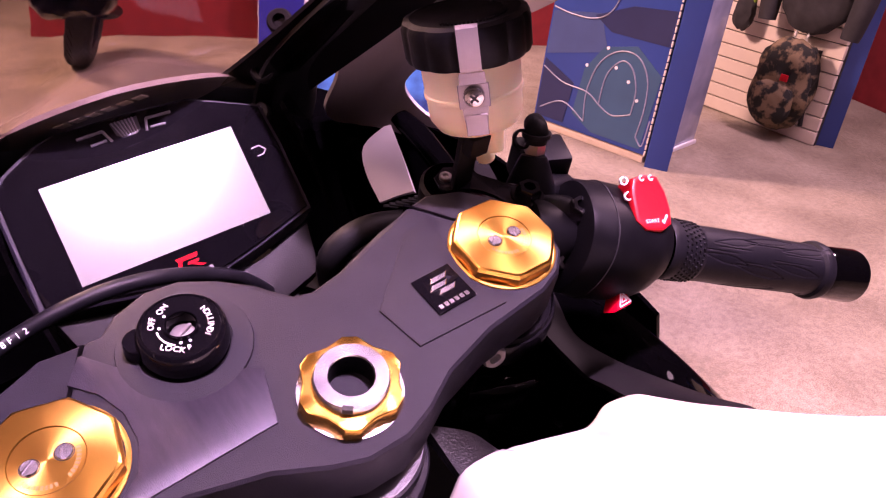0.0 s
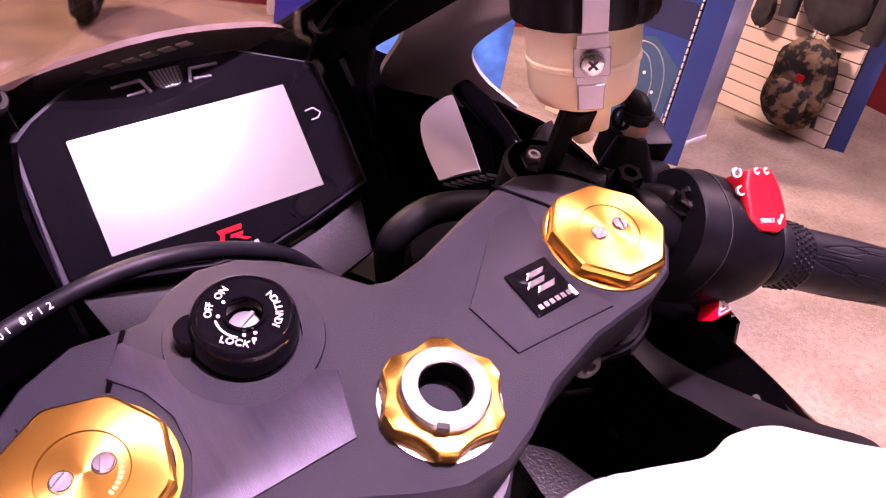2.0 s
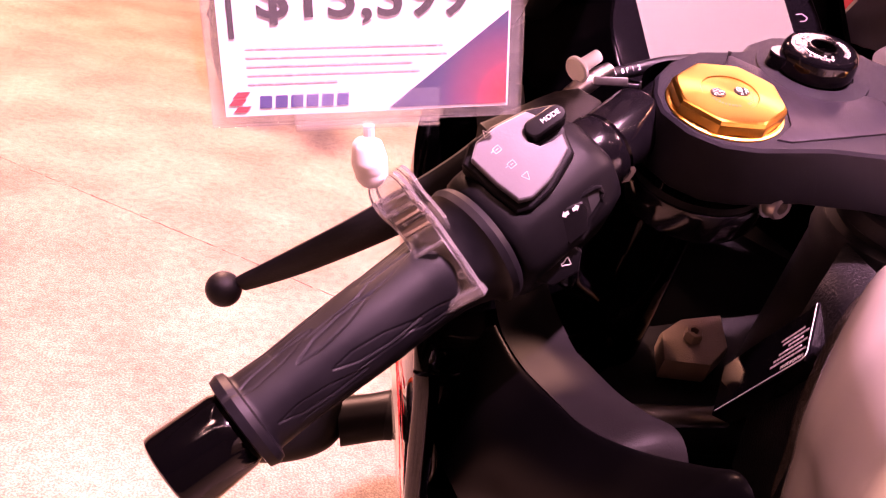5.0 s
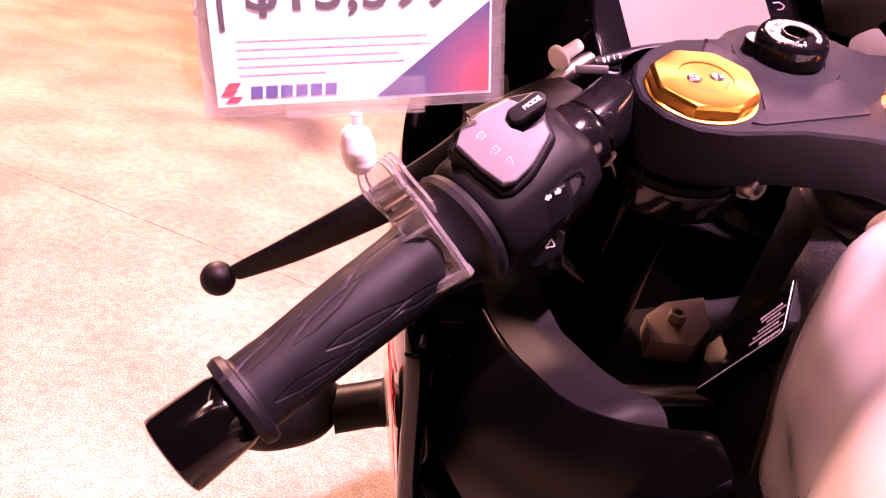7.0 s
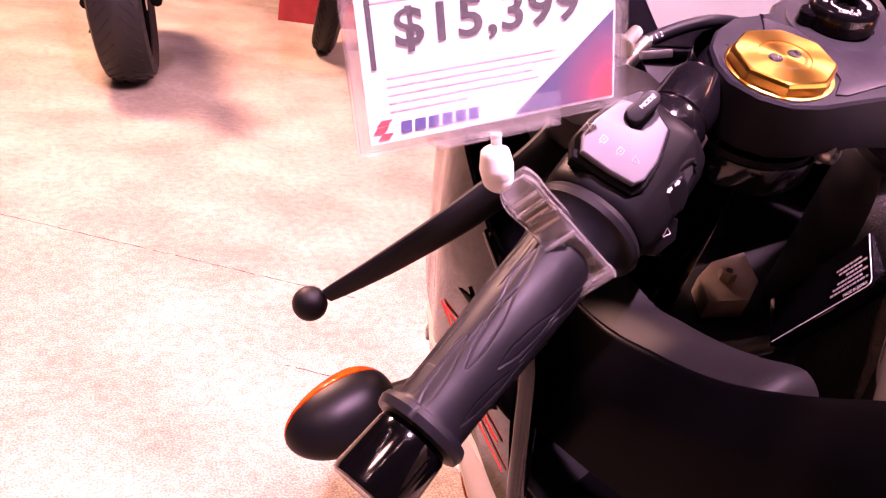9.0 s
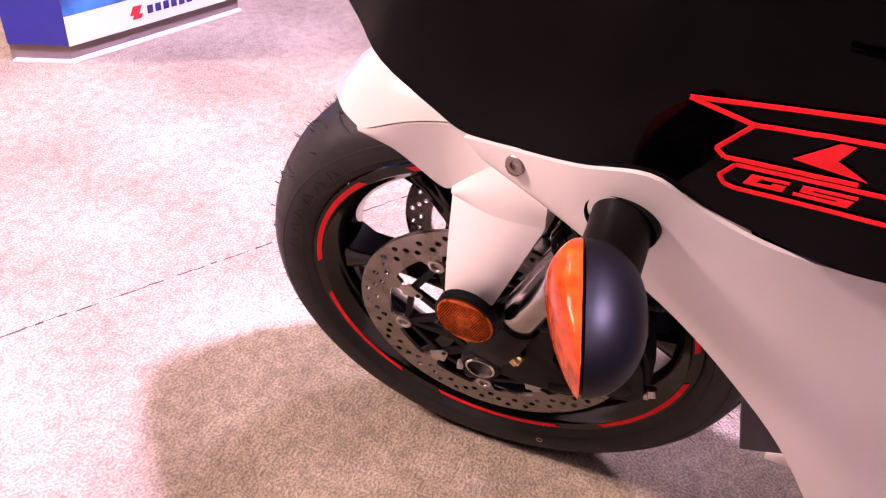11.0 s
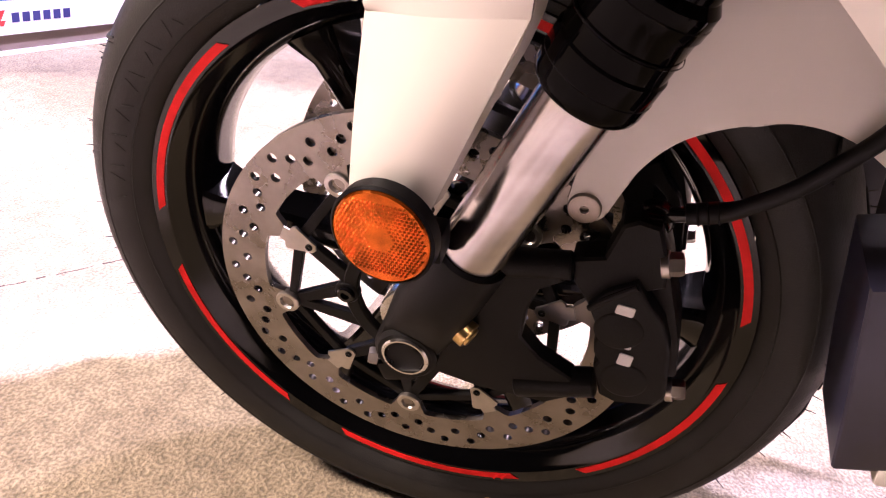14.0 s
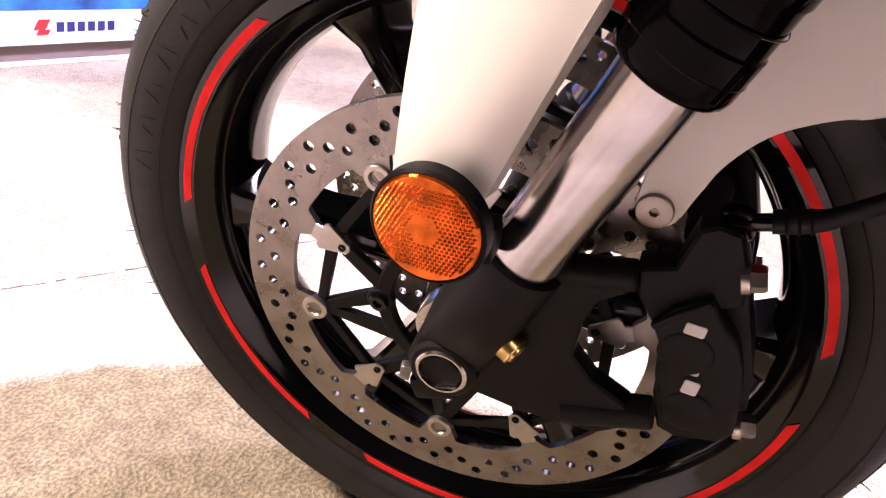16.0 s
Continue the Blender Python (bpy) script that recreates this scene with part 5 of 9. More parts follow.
    # emblem plate: plain bright strokes on a dark tile
    m = ST @ Matrix.Translation((0.0635, -0.0072, -0.0072)) @ Matrix.Rotation(radians(2), 4, "Z")
    bm = bmesh.new()
    box(bm, (0, 0, 0.0004), (0.0215, 0.0215, 0.0018), None, 0.0006)
    bm.transform(m)
    em = part("emblem", bm, M["bezel"], cl, "small dark emblem tile with bright strokes")
    bm = bmesh.new()
    for k, (dx, dy) in enumerate(((0.0012, 0.0058), (-0.0012, 0.0022), (0.0012, -0.0012))):
        prism(bm, [(dx - 0.0056, dy - 0.0014), (dx + 0.0030, dy - 0.0014), (dx + 0.0056, dy + 0.0014), (dx - 0.0030, dy + 0.0014)], m, 0.0012, 0.0019, 0.0003, 1)
    for k in range(6):
        prism(bm, [(-0.0084 + k * 0.0029, -0.0088), (-0.0064 + k * 0.0029, -0.0088), (-0.0064 + k * 0.0029, -0.0066), (-0.0084 + k * 0.0029, -0.0066)], m, 0.0012, 0.0016)
    part("emblem_mark", bm, M["steel"], em, "bright metal strokes", 0)
    return cl


top_clamp()


def fork_cap(sd):
    base = Matrix()
    bm = bmesh.new()
    m = base @ Matrix.Rotation(radians(10 if sd < 0 else 22), 4, "Z")
    lathe(bm, [(0.0264, -0.0085), (0.0264, -0.0072), (0.0254, -0.0068), (0.0245, -0.0068)], m, 40)
    # octagon body with a turned, chamfered top
    n = 8
    def ring(rf, z, rnd):
        out = []
        for i in range(64):
            a = 2 * math.pi * i / 64
            da = (a % (2 * math.pi / n)) - math.pi / n
            rp = rf / math.cos(da)
            out.append(bm.verts.new(m @ V((min(rp, rnd) * math.cos(a), min(rp, rnd) * math.sin(a), z))))
        return out
    rs = [ring(0.0239, -0.0075, 0.0256), ring(0.0239, -0.0022, 0.0256), ring(0.0231, -0.0006, 0.0248), ring(0.0223, 0.0, 0.0236), ring(0.0200, 0.0001, 0.0200), ring(0.0130, 0.0, 0.0130), ring(0.0126, -0.0004, 0.0126), ring(0.0005, -0.0004, 0.0005)]
    for a, b in zip(rs, rs[1:]):
        for i in range(64):
            bm.faces.new([a[i], a[(i + 1) % 64], b[(i + 1) % 64], b[i]])
    bm.faces.new(rs[-1])
    cap = part("fork_cap", bm, M["gold_turned"], bike, "gold anodised octagonal fork cap", 12)
    cap.matrix_local = KIT @ ST @ Matrix.Translation((sd * 0.104, 0, 0))
    for dx in (-0.0058, 0.0058):
        p = Matrix.Translation((dx, 0, -0.0006)) @ Matrix.Rotation(radians(35 if dx < 0 else 70), 4, "Z")
        b = bmesh.new()
        lathe(b, [(0.0035, 0.0), (0.0035, 0.0004), (0.0032, 0.0004), (0.0031, 0.0)], p, 24)
        part("screw_well", b, M["groove"], cap)
        b = bmesh.new()
        for q0, o in ((15, 0.0001), (195, -0.0001)):
            prism(b, [(0.0029 * math.cos(radians(q)), 0.0029 * math.sin(radians(q))) for q in range(q0, q0 + 151, 15)], p @ Matrix.Translation((0, o, 0)), 0, 0.0011, 0.0002, 1)
        prism(b, [(0.0030 * math.cos(radians(q)), 0.0030 * math.sin(radians(q))) for q in range(0, 360, 15)], p, 0, 0.0005)
        part("adjuster_screw", b, M["steel"], cap, "slotted steel adjuster screw")
    # small stamped bars in an arc on the face
    b = bmesh.new()
    for k in range(17):
        a = radians(200 + k * 8.5 + (20 if k > 8 else 0))
        mm = Matrix.Translation((0.0103 * math.cos(a), 0.0103 * math.sin(a), -0.0004)) @ Matrix.Rotation(a, 4, "Z")
        prism(b, [(-0.0008, -0.0005), (0.0008, -0.0005), (0.0008, 0.0005), (-0.0008, 0.0005)], mm, 0, 0.0001)
    part("stamped_marks", b, M["brass"], cap)
    return cap


fork_cap(-1)
fork_cap(1)


def stem_nut():
    m = ST @ Matrix.Translation((0.001, -0.029, 0))
    bm = bmesh.new()
    star = []
    for k in range(6):
        star += [(r * math.cos(radians(60 * k + q)), r * math.sin(radians(60 * k + q))) for q, r in ((-8, 0.0218), (8, 0.0218), (18, 0.0200), (30, 0.0190), (42, 0.0200))]
    rings = []
    for z, k, r0 in ((-0.0080, 1.0, 0), (-0.0012, 1.0, 0), (-0.0005, 0.985, 0), (-0.0002, 0.955, 0), (-0.0002, 0.0, 0.0152)):
        rings.append([bm.verts.new(m @ (V((x, y, 0)) * k + V((x, y, 0)).normalized() * r0 + V((0, 0, z)))) for x, y in star])
    for a, b in zip(rings, rings[1:]):
        for i in range(len(star)):
            bm.faces.new([a[i], a[(i + 1) % len(star)], b[(i + 1) % len(star)], b[i]])
    nut = part("stem_nut", bm, M["gold"], bike, "gold lobed steering stem nut round a steel tube", 25)
    bm = bmesh.new()
    lathe(bm, [(0.0154, -0.002), (0.0154, 0.0030), (0.0146, 0.0042), (0.0094, 0.0042), (0.0090, 0.0036)], m, 48)
    part("stem_tube", bm, M["steel"], nut, "turned steel stem tube")
    bm = bmesh.new()
    lathe(bm, [(0.0090, 0.0036), (0.0090, -0.040), (0.0, -0.040)], m, 40)
    part("stem_bore", bm, M["matte"], nut, "dark bore of the stem")
    bm = bmesh.new()
    lathe(bm, [(0.0216, -0.0085), (0.0216, -0.0074), (0.018, -0.0072)], m, 40)
    part("washer", bm, M["steel"], nut)
    bm = bmesh.new()
    box(bm, (0, 0, 0), (0.0042, 0.0022, 0.0030), None, 0.0002, 1)
    bm.transform(m @ Matrix.Rotation(radians(-38), 4, "Z") @ Matrix.Translation((0, -0.0146, 0.0030)))
    part("lock_notch", bm, M["groove"], nut)
    return nut


stem_nut()


def ignition():
    m = ST @ Matrix.Translation((-0.0436, 0.0252, 0.0014)) @ Matrix.Scale(0.88, 4)
    bm = bmesh.new()
    lathe(bm, [(0.0206, -0.0118), (0.0206, -0.004), (0.0200, 0.0015), (0.0188, 0.0038), (0.0174, 0.0046), (0.0168, 0.0040), (0.0082, 0.0040), (0.0078, 0.0056), (0.0070, 0.0056), (0.0066, 0.0044), (0.0064, -0.008), (0.0, -0.008)], m, 56)
    lathe(bm, [(0.0, 0.0), (0.0066, 0.0), (0.0070, -0.0005), (0.0076, -0.012)], m @ Matrix.Translation((-0.0180, 0.0062, -0.0012)), 24)
    sw = part("ignition_switch", bm, M["bezel"], bike, "black ignition switch with white markings")
    bm = bmesh.new()
    lathe(bm, [(0.0062, -0.0035), (0.0055, -0.0020), (0.0, -0.0016)], m, 24)
    box(bm, m @ V((0, 0, -0.0012)), (0.0100, 0.0016, 0.0012), ST.to_3x3().to_4x4() @ Matrix.Rotation(radians(30), 4, "Z"), 0.0003, 1)
    part("key_barrel", bm, M["zinc"], sw, "bright key barrel with a slot")
    for word, ang, rot, sz, sp in (("LOCK", 230, -40, 0.0040, 1.05), ("IGNITION", -20, 70, 0.0036, 1.0), ("ON", 106, 30, 0.0040, 1.0), ("OFF", 146, 58, 0.0040, 1.0), ("P", 262, -8, 0.0036, 1.0)):
        a = radians(ang)
        if word == "IGNITION":
            for k, ch in enumerate(word):
                aa = radians(-52 + k * 9.6)
                lettering("letter", ch, 0.0040, m @ Matrix.Translation((0.0130 * math.cos(aa), 0.0130 * math.sin(aa), 0.0042)) @ Matrix.Rotation(aa + math.pi / 2, 4, "Z"), M["ink"], sw)
        else:
            lettering("letter", word, sz, m @ Matrix.Translation((0.0128 * math.cos(a), 0.0128 * math.sin(a), 0.0042)) @ Matrix.Rotation(radians(rot), 4, "Z"), M["ink"], sw, spacing=sp)
    for ang in (118, 160, 245, 270):
        bm = bmesh.new()
        a = radians(ang)
        cyl(bm, m @ V((0.0094 * math.cos(a), 0.0094 * math.sin(a), 0.0040)), m @ V((0.0094 * math.cos(a), 0.0094 * math.sin(a), 0.0043)), 0.0006, None, 10)
        part("position_dot", bm, M["ink"], sw)
    bm = bmesh.new()
    lathe(bm, [(0.0102, 0.0040), (0.0110, 0.0040), (0.0110, 0.0042), (0.0102, 0.0042)], m, 20, 62, 170, True)
    part("push_arrow", bm, M["ink"], sw)
    return sw


ignition()


def bar_frame(sd, t):
    """Frame on a handlebar t metres outwards from its root: z along the bar, y towards the top."""
    a, e = s(sd * 0.13, 0.018, -0.024), s(sd * 0.3455, -0.095 if sd < 0 else -0.091, -0.092 if sd < 0 else -0.086)
    d = (e - a).normalized()
    return at(a + d * t, d, UP)


def spun(bm, sd, prof, seg=32):
    return lathe(bm, [(r, t) for t, r in prof], bar_frame(sd, 0), seg)


BARL = 0.2527


def handlebar(sd):
    bm = bmesh.new()
    spun(bm, sd, [(-0.02, 0.0112), (0.22, 0.0112)], 24)
    bar = part("handlebar", bm, M["tube"], bike, "black clip-on handlebar with patterned rubber grip")
    # clip-on clamp round the fork
    bm = bmesh.new()
    lathe(bm, [(0.0280, -0.060), (0.0345, -0.060), (0.0352, -0.058), (0.0352, -0.046), (0.0345, -0.044), (0.028, -0.044)], ST @ Matrix.Translation((sd * 0.104, 0, 0)), 36)
    tube(bm, [s(sd * 0.118, 0.022, -0.050), s(sd * 0.128, 0.020, -0.036), s(sd * 0.146, 0.010, -0.030)], [0.014, 0.0165, 0.0155], 18)
    part("clip_on_clamp", bm, M["tube"], bar, "gloss black clip-on clamp")
    bm = bmesh.new()
    bolt(bm, s(sd * 0.148, -0.0035, -0.0365), s(sd * 0.146, -0.03, -0.030) - s(sd * 0.146, 0, -0.040), 0.0062, 0.006)
    cyl(bm, s(sd * 0.146, 0.014, -0.045), s(sd * 0.148, -0.0045, -0.0362), 0.0072, None, 16)
    part("pinch_bolt", bm, M["disc"], bar)
    # grip: flange, barrel with sunk knurled panels between thin cut lines, end bead
    g0, g1 = (0.108, 0.224) if sd < 0 else (0.096, 0.212)
    end = BARL if sd < 0 else 0.2405
    GF = 0.0285 if sd < 0 else 0.0245
    prof = [(g0 - 0.004, 0.012), (g0 - 0.004, GF - 0.0012), (g0 - 0.001, GF), (g0 + 0.0020, GF - 0.0008), (g0 + 0.0030, GF - 0.0025), (g0 + 0.006, GF - 0.0050), (g0 + 0.012, 0.0212), (g0 + 0.020, 0.0194), (g0 + 0.030, 0.0188), (g0 + 0.055, 0.0184), (g0 + 0.075, 0.0176), (g0 + 0.095, 0.0168), (g1 - 0.0055, 0.0168), (g1 - 0.0045, 0.0172), (g1 - 0.0038, 0.0200), (g1 - 0.001, 0.0210), (g1 + 0.0025, 0.0200), (g1 + 0.0032, 0.0150)]
    if sd > 0:
        prof = [(g0 - 0.004, 0.012), (g0 - 0.004, 0.0178), (g0 - 0.002, 0.0184), (g0 + 0.002, 0.0176), (g0 + 0.018, 0.0170), (g0 + 0.020, 0.0164), (g0 + 0.055, 0.0166), (g0 + 0.095, 0.0160), (g1 - 0.0055, 0.0160), (g1 - 0.0040, 0.0178), (g1 - 0.001, 0.0186), (g1 + 0.0025, 0.0178), (g1 + 0.0032, 0.0150)]
    ts = [p[0] for p in prof]
    fine = np.unique(np.concatenate([np.array(ts), np.arange(g0 + 0.014, g1 - 0.006, 0.00045)]))
    N = 250
    th = np.arange(N) * 2 * math.pi / N
    U, TH = np.meshgrid(fine, th, indexing="ij")
    R = np.interp(U, np.array(ts), np.array([p[1] for p in prof]))
    arc = TH / (2 * math.pi)
    # six lanes round the barrel; in each a zigzag chain of leaf-shaped panels
    lane = np.floor(arc * 6)
    v = (arc * 6 - lane - 0.5) * 0.0179
    flip = np.where(lane % 2 == 0, 1.0, -1.0)
    q = U - g0 - np.where(lane % 3 == 1, 0.009, 0.0)
    hatch = np.sin((U + v * flip * 1.6) * 2 * math.pi / 0.0016)
    for u0, u1, slope, off in ((0.016, 0.050, 0.11, -0.0034), (0.040, 0.080, 0.12, 0.0016), (0.068, 0.107, 0.11, -0.0022)):
        um = (u0 + u1) / 2
        mid = off + slope * (q - um)
        run = (q > u0) & (q < u1)
        h = 0.0024 * np.clip(np.minimum((q - u0) / 0.016, (u1 - q) / 0.010), 0.0, 1.0)
        d = np.abs(v * flip - mid) - h
        inside = np.clip(-d / 0.0006, 0, 1) * run
        cut = np.clip(1 - np.abs(d) / 0.00065, 0, 1) * run
        R = R - inside * (0.00030 - 0.00010 * hatch) - cut * 0.00055
        # a long thin cut that runs on beside each panel
        line = np.abs(v * flip - (mid - 0.0042 - 0.10 * (q - um)))
        R = R - np.clip(1 - line / 0.0005, 0, 1) * np.clip(np.minimum((q - u0) / 0.004, (u1 - 0.006 - q) / 0.004), 0, 1) * 0.00045
    fr = np.array(bar_frame(sd, 0))
    P = np.stack([R * np.cos(TH), R * np.sin(TH), U, np.ones_like(U)], -1) @ fr.T
    n = len(fine)
    idx = np.arange(n * N).reshape(n, N)
    quads = np.stack([idx[:-1], np.roll(idx, -1, 1)[:-1], np.roll(idx, -1, 1)[1:], idx[1:]], -1).reshape(-1, 4)
    me = bpy.data.meshes.new("grip")
    me.from_pydata(P[..., :3].reshape(-1, 3).tolist(), [], quads.tolist())
    bm = bmesh.new()
    bm.from_mesh(me)
    bpy.data.meshes.remove(me)
    grip = part("grip", bm, M["rubber"], bar, "black rubber grip with sunk knurled panels")
    bm = bmesh.new()
    spun(bm, sd, [(g1 + 0.003, 0.0150), (g1 + 0.006, 0.0163), (g1 + 0.010, 0.0165), (end + 0.002, 0.0175), (end + 0.0038, 0.0172), (end + 0.0045, 0.0160), (end + 0.0040, 0.0140), (end + 0.003, 0.0)], 56)
    part("bar_end", bm, M["barend"], bar, "gloss black bar-end weight")
    if sd > 0:
        # knurled inner sleeve on the throttle side
        bm = bmesh.new()
        f2 = bar_frame(sd, 0)
        for i in range(34):
            for j in range(5):
                w = radians(i * 360 / 34 + (j % 2) * 5.3)
                rr = 0.0173 - 0.0001 * j
                ball(bm, f2 @ V((rr * math.cos(w), rr * math.sin(w), g0 + 0.005 + j * 0.0030)), 0.0011, (1, 1, 1), None, 5, 4)
        part("knurling", bm, M["rubber"], grip, "diamond knurled sleeve")
    return bar


handlebar(-1)
handlebar(1)


def housing(bm, sd, sections):
    """A rounded block swept along the bar; sections: distance, half width, top, bottom, roundness."""
    rows = []
    fr = bar_frame(sd, 0)
    for t, hw, top, bot, p in sections:
        ring = []
        for k in range(36):
            a = 2 * math.pi * k / 36
            ca, sa = math.cos(a), math.sin(a)
            x = hw * math.copysign(abs(ca) ** (2 / p), ca)
            y = (top if sa > 0 else bot) * math.copysign(abs(sa) ** (2 / p), sa)
            ring.append(bm.verts.new(fr @ V((x, y, t))))
        rows.append(ring)
    for a, b in zip(rows, rows[1:]):
        for k in range(36):
            bm.faces.new([a[k], a[(k + 1) % 36], b[(k + 1) % 36], b[k]])
    bm.faces.new(rows[0][::-1]), bm.faces.new(rows[-1])


def faceted(bm, sd, phi, sections):
    """An eight-sided block along the bar, turned by phi; sections: distance, half width, top, bottom, chamfer."""
    fr = bar_frame(sd, 0) @ Matrix.Rotation(phi, 4, "Z")
    rows = []
    for t, hw, top, bot, c in sections:
        pts = []
        for sx, sy in ((1, 1), (-1, 1), (-1, -1), (1, -1)):
            h = top if sy > 0 else bot
            pr = [(sx * hw, sy * (h - c)), (sx * (hw - 0.15 * c), sy * (h - 0.72 * c)), (sx * (hw - 0.72 * c), sy * (h - 0.15 * c)), (sx * (hw - c), sy * h)]
            pts += pr if sx * sy > 0 else pr[::-1]
        rows.append([bm.verts.new(fr @ V((x, y, t))) for x, y in pts])
    for a, b in zip(rows, rows[1:]):
        for k in range(16):
            bm.faces.new([a[k], a[(k + 1) % 16], b[(k + 1) % 16], b[k]])
    bm.faces.new(rows[0][::-1]), bm.faces.new(rows[-1])


def left_switch():
    bm = bmesh.new()
    nl = bar_frame(-1, 0).to_3x3().inverted() @ (ST.to_3x3() @ V((-0.259, -0.455, 0.852)))
    faceted(bm, -1, math.atan2(nl.y, nl.x) - math.pi / 2, [(0.041, 0.0190, 0.0195, 0.022, 0.010), (0.044, 0.0236, 0.0226, 0.029, 0.013), (0.051, 0.0264, 0.0238, 0.032, 0.0155), (0.072, 0.0280, 0.0244, 0.0335, 0.016), (0.088, 0.0284, 0.0244, 0.034, 0.016), (0.096, 0.0280, 0.0238, 0.033, 0.016), (0.1005, 0.0268, 0.0226, 0.0315, 0.015), (0.103, 0.0245, 0.0205, 0.0285, 0.0135)])
    sw = part("left_switchgear", bm, M["plastic"], bike, "black handlebar switch housing with a grey button pad", 50)
    n = V((-0.259, -0.455, 0.852)).normalized()
    o = V((-0.2045, -0.0185, -0.0115))
    nb = ST.to_3x3() @ n
    m = at(ST @ o, nb, AHEAD)
    inv = m.inverted()
    def uv(pts):
        return [tuple((inv @ s(*p))[:2]) for p in pts]
    out = uv([(-0.2002, -0.0059, -0.0009), (-0.2128, -0.0082, -0.0059), (-0.2216, -0.0118, -0.0105), (-0.2247, -0.0178, -0.0147), (-0.2167, -0.0293, -0.0184), (-0.2091, -0.0380, -0.0207), (-0.2036, -0.0382, -0.0192), (-0.1958, -0.0339, -0.0145), (-0.1909, -0.0290, -0.0104), (-0.1866, -0.0243, -0.0066), (-0.1879, -0.0182, -0.0037), (-0.1921, -0.0199, -0.0059), (-0.1972, -0.0205, -0.0078), (-0.2014, -0.0175, -0.0074), (-0.2023, -0.0134, -0.0055), (-0.1996, -0.0105, -0.0031), (-0.1956, -0.0094, -0.0013)])
    bm = bmesh.new()
    prism(bm, out, m, -0.012, 0.0022, 0.0016, 3)
    pad = part("button_pad", bm, M["greysw"], sw, "light grey rocker pad")
    # raised collar that frames the pad
    bm = bmesh.new()
    hull = out[:11] + [(out[10][0] + 0.001, out[10][1] + 0.006), (out[16][0] + 0.005, out[16][1] + 0.003)]
    k0 = V((sum(x for x, y in hull) / len(hull), sum(y for x, y in hull) / len(hull), 0))
    prism(bm, [((x - k0.x) * 1.17 + k0.x, (y - k0.y) * 1.17 + k0.y) for x, y in hull], m, -0.014, -0.0022, 0.0022, 3)
    part("pad_collar", bm, M["plastic"], sw, "black collar round the pad")
    bm = bmesh.new()
    c0, c1 = uv([(-0.1990, -0.0149, -0.0027)])[0], uv([(-0.1895, -0.0118, 0.0013)])[0]
    d = V((c1[0] - c0[0], c1[1] - c0[1], 0))
    ang = math.atan2(d.y, d.x)
    mm = m @ Matrix.Translation(((c0[0] + c1[0]) / 2, (c0[1] + c1[1]) / 2, 0)) @ Matrix.Rotation(ang, 4, "Z")
    L_ = d.length / 2
    prism(bm, [(L_ * math.copysign(1, math.cos(q)) + 0.0042 * math.cos(q), 0.0042 * math.sin(q)) for q in (radians(k * 20 + 10) for k in range(18))], mm, -0.008, 0.0046, 0.0016, 3)
    btn = part("mode_button", bm, M["plastic"], sw, "black MODE button")
    lettering("letter", "MODE", 0.0031, mm @ Matrix.Translation((0.0025, 0, 0.0048)), M["ink"], btn, 0.0001)
    # printed arrows and list symbols on the pad
    e1 = V((inv.to_3x3() @ (s(-0.2050, -0.0297, -0.0150) - s(-0.2164, -0.0111, -0.0086)))[:2] + (0,)).normalized()
    a1 = math.atan2(e1.y, e1.x)
    for px, rot in (((-0.2170, -0.0105, -0.0086), 180), ((-0.2048, -0.0300, -0.0150), 0)):
        q = uv([px])[0]
        bm = bmesh.new()
        k = m @ Matrix.Translation((q[0], q[1], 0.00222)) @ Matrix.Rotation(a1 + radians(rot), 4, "Z")
        tri = [(0.0024, 0), (-0.0010, 0.0016), (-0.0010, -0.0016)]
        for a, b in zip(tri, tri[1:] + tri[:1]):
            tube(bm, [k @ V((*a, 0)), k @ V((*b, 0))], 0.00016, 5, 1)
        part("arrow", bm, M["padink"], pad)
    for px in ((-0.2140, -0.0173, -0.0112), (-0.2093, -0.0243, -0.0135)):
        q = uv([px])[0]
        bm = bmesh.new()
        k = m @ Matrix.Translation((q[0], q[1], 0.00222)) @ Matrix.Rotation(a1 + radians(90), 4, "Z")
        for a, b in (((-0.0015, -0.0013), (0.0015, -0.0013)), ((0.0015, -0.0013), (0.0015, 0.0013)), ((0.0015, 0.0013), (-0.0015, 0.0013)), ((-0.0015, 0.0013), (-0.0015, -0.0013)), ((-0.0007, 0.0), (0.0007, 0.0)), ((-0.0028, 0.0004), (-0.0016, 0.0004))):
            tube(bm, [k @ V((*a, 0)), k @ V((*b, 0))], 0.00016, 5, 1)
        part("symbol", bm, M["padink"], pad)
    # opening with the indicator slide, and the horn button under it
    nrm = (ST.to_3x3() @ V((0.10, -0.90, 0.42))).normalized()
    q = at(s(-0.1855, -0.0370, -0.0296), nrm, UP)
    qi = q.inverted()
    def face(pts):
        return [tuple((qi @ s(*p))[:2]) for p in pts]
    slot = face([(-0.2006, -0.0384, -0.0362), (-0.1861, -0.0339, -0.0300), (-0.1763, -0.0307, -0.0254), (-0.1706, -0.0296, -0.0244), (-0.1694, -0.0323, -0.0305), (-0.1744, -0.0358, -0.0368), (-0.1771, -0.0393, -0.0436), (-0.1929, -0.0419, -0.0455), (-0.2014, -0.0416, -0.0427)])
    # no hole is cut: a near-black block gives the opening its shade
    bm = bmesh.new()
    prism(bm, slot, q, -0.016, -0.0028, 0.0008, 2)
    part("recess", bm, M["groove"], sw, "black raised block giving the shade of the indicator switch opening")
    bm = bmesh.new()
    ring = [q @ V((x, y, -0.0030)) for x, y in slot]
